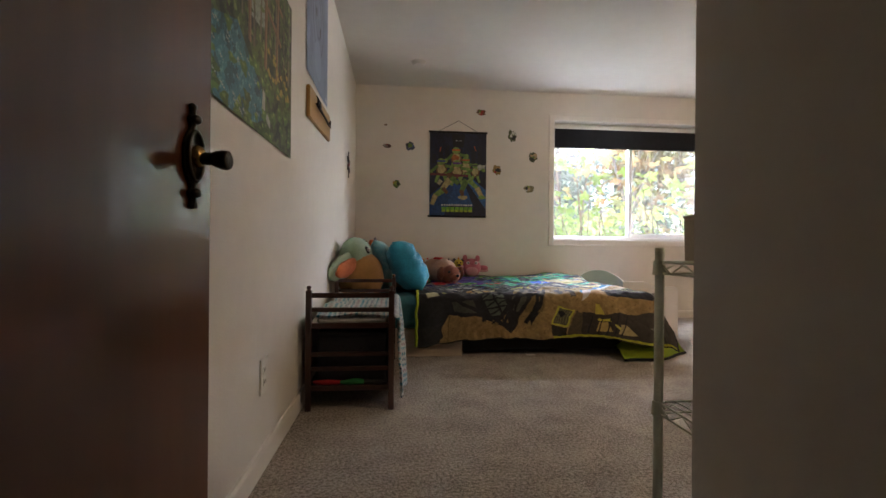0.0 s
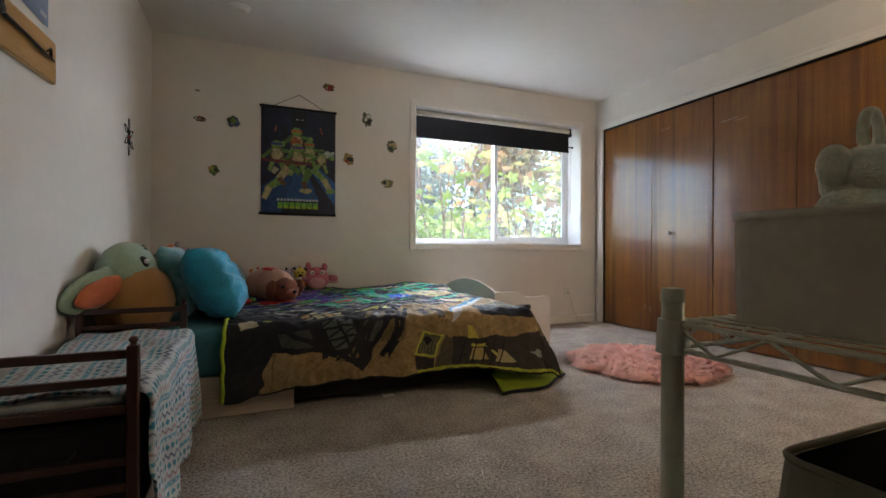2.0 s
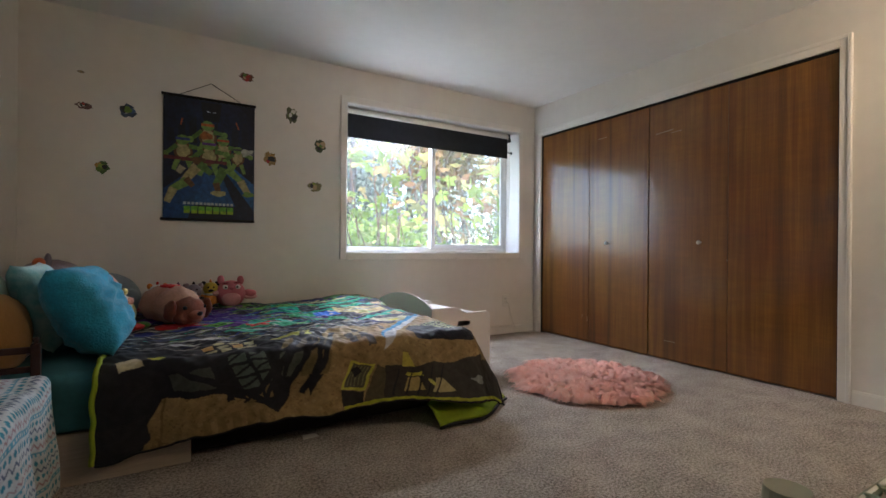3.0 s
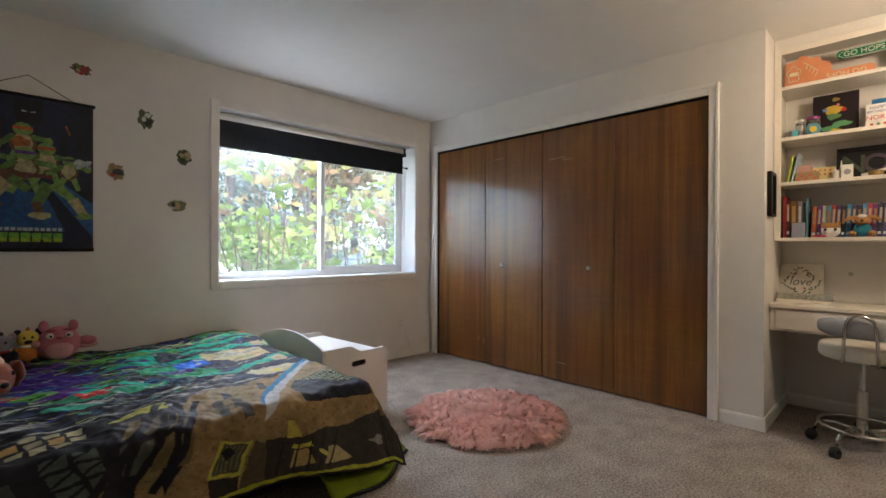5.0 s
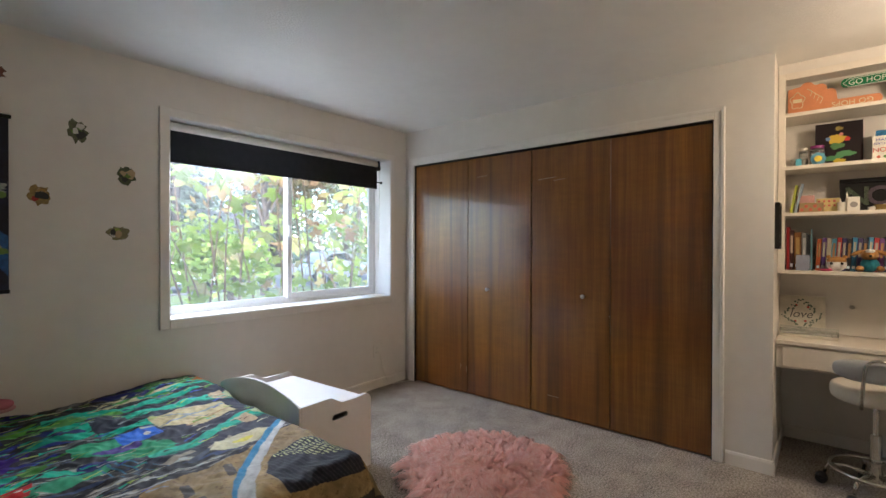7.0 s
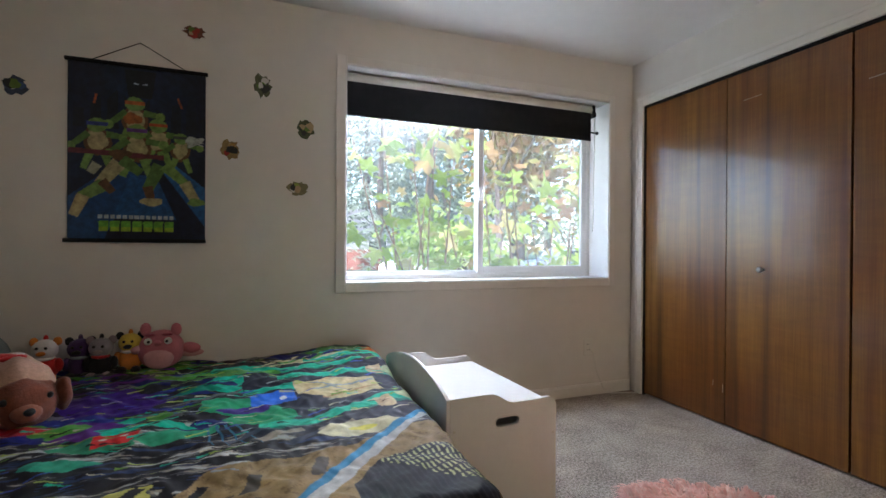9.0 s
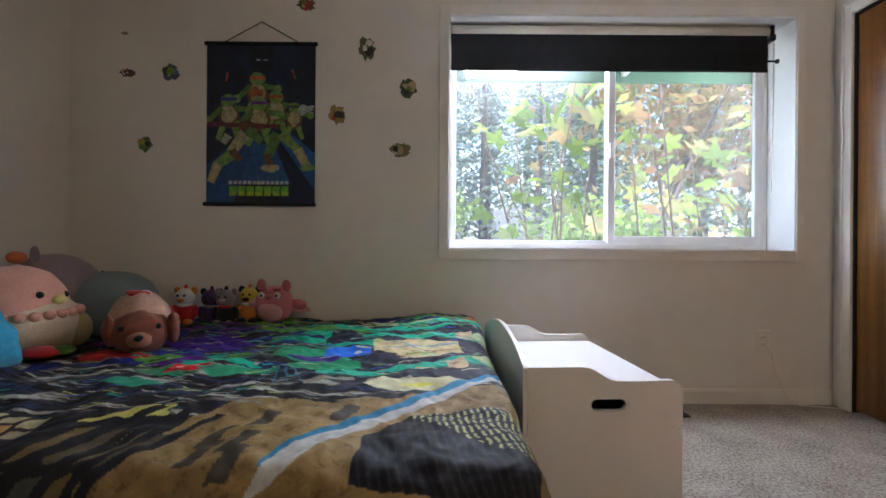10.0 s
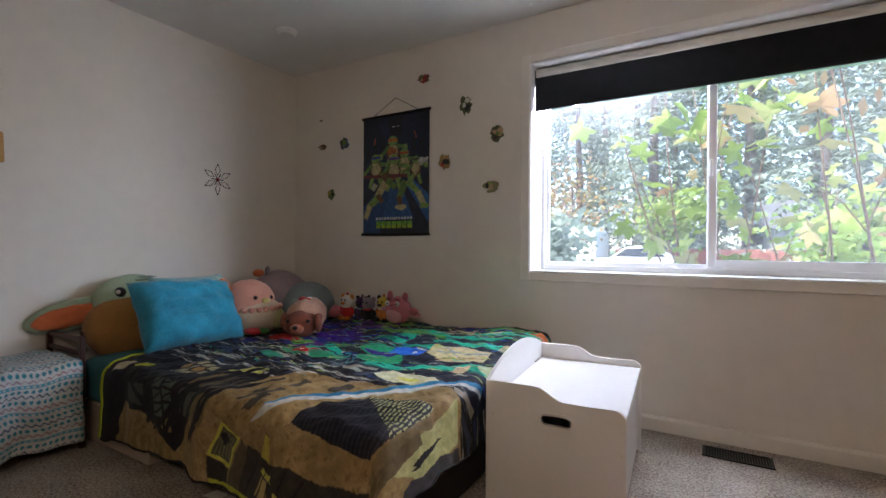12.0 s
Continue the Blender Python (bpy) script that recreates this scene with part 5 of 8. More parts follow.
for y0 in (2.20, 2.66):
    fb = thing("fabric_bin", (0.257, y0 + 0.21, 0.119), "dark fabric bin inside the wooden rack", "bin", "bins in the rack")
    part("body", box((0.085, y0, 0.119), (0.430, y0 + 0.42, 0.372), 0.012, 2), M_NAVY, fb)
    part("rim", tube([(0.09, y0 + 0.006, 0.374), (0.425, y0 + 0.006, 0.374), (0.425, y0 + 0.414, 0.374), (0.09, y0 + 0.414, 0.374)], 0.006, 6, True), M_BLACK, fb)
    part("handle", tube([(0.20, y0 - 0.002, 0.31), (0.215, y0 - 0.008, 0.285), (0.30, y0 - 0.008, 0.285), (0.315, y0 - 0.002, 0.31)], 0.006, 6), M_BLACK, fb, "webbing handle")
for i, (c, y, x) in enumerate([((0.45, 0.02, 0.02), 2.188, 0.14), ((0.02, 0.20, 0.05), 2.186, 0.27), ((0.02, 0.02, 0.02), 2.186, 0.37)]):
    bm = ball((x, y - 0.004, 0.133), (0.075, 0.014, 0.014), 16)
    for v in bm.verts:
        v.co.z += 0.006 * noise.noise(v.co * 40)
    tagged(part("folded_cloth", bm, mat("cloth_colour", c, 0.9, vary=0.3, scale=20, bump=0.2), None, smooth=True), "coloured cloth tucked on the bottom shelf", "cloth", "cloths on the rack")


def blanket():
    sh = Sheet(2.16, 3.17, 0.0, 0.80, 0.0045)
    WHITE, TEAL, BLUE, CORAL, SLATE = (0.50, 0.54, 0.55), (0.03, 0.22, 0.30), (0.08, 0.30, 0.42), (0.34, 0.22, 0.24), (0.10, 0.13, 0.20)
    sh.fill(WHITE)
    row = 0.027
    for k in range(30):
        v0 = k * row
        band = (sh.v >= v0) & (sh.v < v0 + row)
        f = (sh.v - v0) / row
        kind = k % 5
        col = (TEAL, CORAL, BLUE, TEAL, SLATE)[kind]
        if kind in (0, 3):
            d = np.hypot(((sh.u * 40 + 0.5 * (k % 2)) % 1.0 - 0.5), (f - 0.5) * 1.1)
            sh.c[band & (d < 0.33)] = col
        elif kind in (1, 4):
            zig = np.abs(f - 0.5 - 0.28 * (2 * np.abs((sh.u * 34) % 1.0 - 0.5) * 2 - 1)) < 0.15
            sh.c[band & zig] = col
        else:
            sh.c[band & (np.abs(f - 0.5) < 0.26)] = col
            sh.c[band & (np.abs(f - 0.5) < 0.12) & (((sh.u * 46) % 1) < 0.5)] = WHITE
    sh.grain(0.10, 70, 70, 8)
    w = sh.v
    ox, dn = soft_fall(np.maximum(w - 0.385, 0), 0.03, 0.06)
    ripple = np.clip((w - 0.42) / 0.15, 0, 1)
    x = 0.075 + np.minimum(w, 0.385) + ox + ripple * (0.012 * np.sin(sh.u * 19) + 0.006 * np.sin(sh.u * 43))
    z = 0.462 + 0.010 * np.sin(sh.u * 13 + w * 9) * np.sin(w * 17 + 1) + 0.006 * np.sin(sh.u * 31) - dn
    y = sh.u + 0.02 * (1 - np.clip(w / 0.4, 0, 1)) + ripple * 0.015 * np.sin(w * 20)
    y = np.clip(y, 2.185, 3.152)
    return sh, np.stack([x, y, np.maximum(z, 0.05)], -1)


sh, xyz = blanket()
bk = part("blanket", sh.mesh("blanket", xyz), M_PRINT_CLOTH)
bk.modifiers.new("thickness", "SOLIDIFY").thickness = 0.012
tagged(bk, "white fleece blanket with teal patterned rows, draped over the rack", "blanket")
tagged(part("folded_blanket", box((0.085, 2.185, 0.4245), (0.430, 3.08, 0.452), 0.012, 3), mat("white_fleece", (0.55, 0.58, 0.56), 0.95, vary=0.3, scale=24, bump=0.5, bump_scale=90), None, smooth=True), "folded pale fleece under the patterned blanket", "blanket")

# ---- wire shelf beside the entry ----
ws = thing("wire_shelf", (1.66, 0.89, 0), "grey-green enamelled wire shelving unit", "wire shelf")
SX0, SX1, SY0, SY1 = 1.206, 2.10, 0.70, 1.075
for x in (SX0, SX1):
    for y in (SY0, SY1):
        part("post", rod((x, y, 0), (x, y, 0.805), 0.0125, n=16), M_GREYPOST, ws, smooth=True)
        part("post_cap", rod((x, y, 0.797), (x, y, 0.812), 0.0135, 0.0125, 16), M_GREYPOST, ws)
for z in (0.385, 0.772):
    for x in (SX0, SX1):
        for y in (SY0, SY1):
            part("collar", rod((x, y, z - 0.035), (x, y, z + 0.004), 0.0185, 0.016, 16), M_GREYPOST, ws)
    bm = None
    ends = [(SX0, SY0), (SX1, SY0), (SX1, SY1), (SX0, SY1)]
    for i in range(4):
        a, b = ends[i], ends[(i + 1) % 4]
        bm = rod((*a, z), (*b, z), 0.0032, n=8, bm=bm)
        bm = rod((*a, z - 0.030), (*b, z - 0.030), 0.0032, n=8, bm=bm)
        k = max(2, int(math.hypot(b[0] - a[0], b[1] - a[1]) / 0.05))
        zig = [(a[0] + (b[0] - a[0]) * j / k, a[1] + (b[1] - a[1]) * j / k, z - (0.030 if j % 2 else 0.002)) for j in range(k + 1)]
        bm = tube(zig, 0.0022, 6, bm=bm)
    shelf = part("shelf_rim", bm, M_GREYPOST, ws)
    for j in range(34):
        x = SX0 + 0.02 + j * (SX1 - SX0 - 0.04) / 33
        part("wire", rod((x, SY0, z + 0.003), (x, SY1, z + 0.003), 0.0016, n=6), M_GREYPOST, shelf)


def open_bin(name, lo0, hi0, lo1, hi1, z0, z1, material, inner, label):
    """A soft open bin from its bottom and top rectangles."""
    b = thing(name, ((lo0[0] + hi0[0]) / 2, (lo0[1] + hi0[1]) / 2, z0), label, "storage bin", "bins on the wire shelf")
    bm = bmesh.new()
    def loop(lo, hi, z, d):
        r = 0.03
        pts = arc(hi[0] - r - d, hi[1] - r - d, r, 0, 90, 4) + arc(lo[0] + r + d, hi[1] - r - d, r, 90, 180, 4) + arc(lo[0] + r + d, lo[1] + r + d, r, 180, 270, 4) + arc(hi[0] - r - d, lo[1] + r + d, r, 270, 360, 4)
        return [bm.verts.new((x, y, z)) for x, y in pts]
    rings = [loop(lo0, hi0, z0, 0), loop(lo1, hi1, z1 - 0.01, 0), loop(lo1, hi1, z1, 0.003), loop(lo1, hi1, z1 - 0.003, 0.008), loop(lo0, hi0, z0 + 0.01, 0.012)]
    n = len(rings[0])
    for k, (a, c) in enumerate(zip(rings, rings[1:])):
        for i in range(n):
            f = bm.faces.new((a[i], a[(i + 1) % n], c[(i + 1) % n], c[i]))
            f.material_index = 1 if k == 3 else 0
    bm.faces.new(rings[0][::-1])
    bm.faces.new(rings[-1]).material_index = 1
    part("body", bm, [material, inner], b)
    bm = bmesh.new()
    rim = loop(lo1, hi1, z1, 0.002)
    pts = [tuple(v.co) for v in rim]
    bm.free()
    part("rim", tube(pts, 0.005, 6, True), material, b, smooth=True)
    return b


open_bin("storage_bin", (1.238, 0.735), (1.80, 1.035), (1.236, 0.733), (1.802, 1.037), 0.779, 0.893, M_LINEN, M_OLIVE, "beige linen storage bin on the top wire shelf")
# both baskets below: insides near-black, the hollow's shade put into the colour
open_bin("storage_bin", (1.325, 0.735), (1.74, 1.065), (1.358, 0.75), (1.72, 1.055), 0.391, 0.600, M_OLIVE, M_DARK, "olive fabric basket on the lower wire shelf")
open_bin("storage_bin", (1.77, 0.735), (2.08, 1.065), (1.79, 0.75), (2.07, 1.055), 0.391, 0.600, M_OLIVE, M_DARK, "olive fabric basket beside another on the shelf")
plush("plush_bear", [((1.36, 0.96, 0.885), (0.06, 0.05, 0.05), 0, 0, 0), ((1.36, 0.96, 0.930), (0.046, 0.042, 0.040), 0, 0, 0), ((1.318, 0.97, 0.945), (0.024, 0.014, 0.024), 0, 0, 0), ((1.398, 0.95, 0.955), (0.024, 0.014, 0.024), 0, 0, 0)], [F_MINT], "cream plush bear sitting in the storage bin", 30, 0.003, "body head ear ear")
tagged(part("rattle_ring", tube([(1.375 + 0.016 * math.cos(t), 0.965, 0.985 + 0.024 * math.sin(t)) for t in [2 * math.pi * i / 20 for i in range(20)]], 0.006, 8, True), F_MINT, None, smooth=True), "cream fabric ring standing on the plush bear", "ring")
plush("plush_toy", [((1.50, 0.93, 0.905), (0.06, 0.05, 0.045), 0, 0, 0), ((1.475, 0.94, 0.930), 0.028, 0, 0, 0), ((1.53, 0.93, 0.935), 0.03, 0, 0, 0)], [F_TURQ], "fuzzy blue plush toy in the storage bin", 31, 0.008, "body ear ear")

# ---- pink shag rug ----
def fur_material():
    """Long pile: each strand its own pink, letting some light through."""
    m = bpy.data.materials.new("pink_fur")
    m.use_nodes = True
    n, l = m.node_tree.nodes, m.node_tree.links
    g, r = n.new("ShaderNodeNewGeometry"), n.new("ShaderNodeValToRGB")
    r.color_ramp.elements[0].color, r.color_ramp.elements[1].color = (0.90, 0.54, 0.46, 1), (0.97, 0.77, 0.70, 1)
    l.new(g.outputs["Random Per Island"], r.inputs["Fac"])
    b, t, mx = n["Principled BSDF"], n.new("ShaderNodeBsdfTranslucent"), n.new("ShaderNodeMixShader")
    b.inputs["Roughness"].default_value = 0.6
    mx.inputs[0].default_value = 0.45
    l.new(r.outputs["Color"], b.inputs["Base Color"])
    l.new(r.outputs["Color"], t.inputs["Color"])
    l.new(b.outputs[0], mx.inputs[1])
    l.new(t.outputs[0], mx.inputs[2])
    l.new(mx.outputs[0], n["Material Output"].inputs["Surface"])
    return m


M_FUR = fur_material()


def shag_rug(cx, cy, R):
    rug = thing("round_rug", (cx, cy, 0), "round pink shaggy faux-fur rug on the carpet", "rug")
    part("backing", rod((cx, cy, 0.001), (cx, cy, 0.010), R - 0.06, n=48), M_FUR, rug)
    rr = random.Random(5)
    vs, fs = [], []
    for k in range(1500):
        a, q = rr.uniform(0, 6.283), math.sqrt(rr.random())
        kx, ky2 = cx + (R - 0.07) * q * math.cos(a), cy + (R - 0.07) * q * math.sin(a)
        ka = a + rr.gauss(0, 0.35 if q > 0.8 else 0.75) + 0.9 * noise.noise(Vector((kx * 5, ky2 * 5, 0)))
        kl, kr, curl = rr.uniform(0.07, 0.135), rr.uniform(0.020, 0.055), rr.gauss(0, 0.9)
        for j in range(17):
            x, y = kx + rr.gauss(0, 0.009), ky2 + rr.gauss(0, 0.009)
            L, rise, w = kl * rr.uniform(0.8, 1.12), kr * rr.uniform(0.8, 1.2), rr.uniform(0.0022, 0.0040)
            base = len(vs)
            px, py = x, y
            for i, (h, k2) in enumerate(((0.0, 1.0), (0.72, 1.0), (1.0, 0.9), (0.86, 0.6), (0.40, 0.12))):
                t = i / 4
                ang = ka + rr.gauss(0, 0.05) + curl * (t - 0.4)
                if i:
                    px, py = px + math.cos(ang) * L / 4, py + math.sin(ang) * L / 4
                pull = 0.6 * t * (1 - t)
                qx, qy = px + (kx + math.cos(ka) * kl * t - px) * pull, py + (ky2 + math.sin(ka) * kl * t - py) * pull
                pz = 0.006 + rise * h
                sx, sy = -math.sin(ang) * w * k2, math.cos(ang) * w * k2
                vs.append((qx + sx, qy + sy, pz))
                vs.append((qx - sx, qy - sy, pz + 0.001))
            for i in range(4):
                fs.append((base + 2 * i, base + 2 * i + 1, base + 2 * i + 3, base + 2 * i + 2))
    me = bpy.data.meshes.new("fur")
    me.from_pydata(vs, [], fs)
    tagged(part("fur", me, M_FUR, rug, "long tangled pink pile"), kind="stuff")


shag_rug(3.44, 3.21, 0.525)

# ---- things on the west wall ----
def flat_sheet(sh, origin, du, dv, bulge=0.0):
    """Places a sheet's points on a plane: origin plus u along du and v along dv, bulging along the normal."""
    o, a, b = (np.array(k, float) for k in (origin, du, dv))
    n = np.cross(a, b)
    k = bulge * np.sin((sh.u - sh.u.min()) / np.ptp(sh.u) * math.pi * 2.2 + 0.4) * 0.5 + bulge * 0.5
    return o + sh.u[:, None] * a + sh.v[:, None] * b + k[:, None] * n


def forest_poster():
    sh = Sheet(0, 0.965, 0, 0.655, 0.004)
    sh.fill((0.050, 0.075, 0.022))
    n1, n2 = sh.waves(30, 34, 2), sh.waves(75, 85, 6)
    sh.c[n1 > 0.4] = (0.10, 0.15, 0.035)
    sh.c[n1 < -0.6] = (0.012, 0.022, 0.010)
    r = np.random.RandomState(4)
    mist = sh.poly([(0.40, 0.36), (0.60, 0.38), (0.66, 0.655), (0.36, 0.655)], (0.36, 0.42, 0.34))
    sh.c[mist & (n2 < -0.5)] = (0.18, 0.24, 0.15)
    for i in range(16):
        u = 0.03 + 0.062 * i + 0.02 * r.rand()
        sh.bar((u, 0.26 + 0.10 * r.rand()), (u + 0.015 * r.randn(), 0.66), 0.016 + 0.012 * r.rand(), ((0.05, 0.04, 0.025), (0.14, 0.11, 0.07), (0.20, 0.17, 0.11))[i % 3], 0.010)
    for i in range(120):
        u, v = r.uniform(0, 0.96), r.uniform(0.28, 0.65)
        sh.oval(u, v, r.uniform(0.008, 0.022), r.uniform(0.006, 0.014), ((0.05, 0.10, 0.02), (0.16, 0.24, 0.05), (0.02, 0.04, 0.012), (0.26, 0.32, 0.10))[i % 4], 0, 0.25)
    for p, q, w in (((0.34, 0.58), (0.80, 0.42), 0.026), ((0.36, 0.66), (0.82, 0.55), 0.024), ((0.42, 0.27), (0.41, 0.65), 0.034), ((0.60, 0.25), (0.61, 0.63), 0.034), ((0.74, 0.24), (0.76, 0.60), 0.030)):
        sh.bar(p, q, w, (0.20, 0.10, 0.045))
        sh.bar((p[0] + 0.006, p[1]), (q[0] + 0.006, q[1]), w * 0.35, (0.36, 0.21, 0.11))
    water = sh.poly([(0.0, 0.12), (0.12, 0.22), (0.30, 0.28), (0.42, 0.22), (0.55, 0.17), (0.62, 0.08), (0.50, 0.03), (0.30, 0.0), (0.0, 0.0)], (0.045, 0.19, 0.25))
    sh.c[water & (n2 > 0.7)] = (0.16, 0.36, 0.40)
    sh.c[water & (n1 < -0.5)] = (0.02, 0.09, 0.12)
    for i in range(90):
        u, v = r.uniform(0.02, 0.95), r.uniform(0.0, 0.24)
        if v > 0.06 and 0.12 < u < 0.50 and r.rand() < 0.75:
            continue
        g = r.uniform(0.6, 1.5)
        sh.oval(u, v, r.uniform(0.014, 0.040), r.uniform(0.010, 0.024), (0.07 * g, 0.14 * g, 0.022 * g), 0, 0.18)
        sh.oval(u - 0.006, v + 0.006, 0.012, 0.006, (0.20 * g, 0.28 * g, 0.06 * g), 0, 0.2)
    for i in range(22):
        sh.oval(r.uniform(0.62, 0.92), r.uniform(0.20, 0.34), 0.016, 0.009, (0.42, 0.30, 0.05), 0, 0.2)
    for i in range(26):
        u, v = r.uniform(0.05, 0.5), r.uniform(0.02, 0.22)
        sh.bar((u, v), (u + 0.025, v - 0.008), 0.006, (0.42, 0.46, 0.42), 0.002)
    sh.poly([(0.56, 0.10), (0.60, 0.10), (0.60, 0.16), (0.57, 0.17)], (0.50, 0.50, 0.42))
    sh.poly([(0.61, 0.07), (0.66, 0.05), (0.665, 0.075), (0.62, 0.10)], (0.44, 0.44, 0.38))
    sh.grain(0.16, 110, 100, 5)
    return sh


sh = forest_poster()
p = part("poster", sh.mesh("poster", flat_sheet(sh, (0.003, 0.978, 1.195), (0, 1, 0), (0, 0, 1), 0.006)), M_PRINT_PAPER)
tagged(p, "large poster of a mossy forest stream with wooden posts", "poster")
sh = Sheet(0, 0.67, 0, 0.88, 0.006)
sh.fill((0.20, 0.27, 0.42))
sh.grain(0.12, 8, 6, 2)
for k, (cu, cv, r0) in enumerate(((0.34, 0.42, 0.17), (0.34, 0.44, 0.10))):
    d = np.abs(np.hypot((sh.u - cu), (sh.v - cv) * 0.8) - r0)
    sh.c[d < 0.006] = (0.08, 0.11, 0.20)
sh.oval(0.28, 0.44, 0.018, 0.03, (0.03, 0.04, 0.08))
sh.oval(0.42, 0.38, 0.018, 0.03, (0.03, 0.04, 0.08))
sh.oval(0.34, 0.18, 0.12, 0.11, (0.24, 0.33, 0.48), 0, 0.05)
for i in range(4):
    sh.bar((0.07 + 0.02 * i, 0.05), (0.10 + 0.02 * i, 0.30), 0.008, (0.13, 0.18, 0.30))
sh.poly([(0.60, 0.03), (0.655, 0.03), (0.655, 0.045), (0.60, 0.045)], (0.5, 0.55, 0.62))
p = part("poster", sh.mesh("poster", flat_sheet(sh, (0.003, 2.285, 1.725), (0, 1, 0), (0, 0, 1), 0.004)), M_PRINT_PAPER)
tagged(p, "pale blue poster with a simple line drawing", "poster")

hk = thing("hook_board", (0.012, 2.65, 1.58), "honey-coloured wooden board with a black branch ornament", "wall board")
bm = prism([(2.30, 1.485), (2.985, 1.512), (2.99, 1.52), (2.985, 1.672), (2.975, 1.68), (2.31, 1.655), (2.295, 1.645), (2.293, 1.495)], 0.02, Matrix(((0, 0, 1, 0.002), (1, 0, 0, 0), (0, 1, 0, 0), (0, 0, 0, 1))), 0.004)
part("board", bm, M_PINE, hk)
part("branch", tube([(0.030, 2.44, 1.595), (0.036, 2.55, 1.588), (0.034, 2.68, 1.592), (0.038, 2.80, 1.583), (0.034, 2.93, 1.590)], [0.005, 0.008, 0.006, 0.007, 0.004], 8), M_BLKMETAL, hk, "black branch", True)
for y in (2.46, 2.53, 2.90):
    part("twig", tube([(0.034, y, 1.59), (0.040, y - 0.02, 1.62), (0.036, y - 0.045, 1.628 if y < 2.6 else 1.60)], [0.006, 0.005, 0.003], 6), M_BLKMETAL, hk, "", True)
part("knot", ball((0.036, 2.50, 1.60), (0.012, 0.035, 0.02), 14), M_BLKMETAL, hk, "", True)

st = thing("wall_star", (0.008, 4.228, 1.583), "black wire star wall ornament with small red beads", "wall ornament")
ST = lambda a, r: (0.010, 4.228 + r * math.sin(radians(a)), 1.583 + r * math.cos(radians(a)))
for k in range(6):
    a = 60 * k
    part("point", tube([ST(a, 0.03), ST(a - 16, 0.075), ST(a, 0.122), ST(a + 16, 0.075)], 0.0028, 6, True), M_BLKMETAL, st)
    part("spoke", rod(ST(a + 30, 0.0), ST(a + 30, 0.052), 0.0035, n=6), M_BLKMETAL, st)
    part("bead", ball(ST(a, 0.112), 0.006, 10), M_BLKMETAL, st)
part("bead", ball(ST(0, 0.0), 0.014, 12), mat("red_bead", (0.25, 0.02, 0.02), 0.3), st, "dark red bead", True)

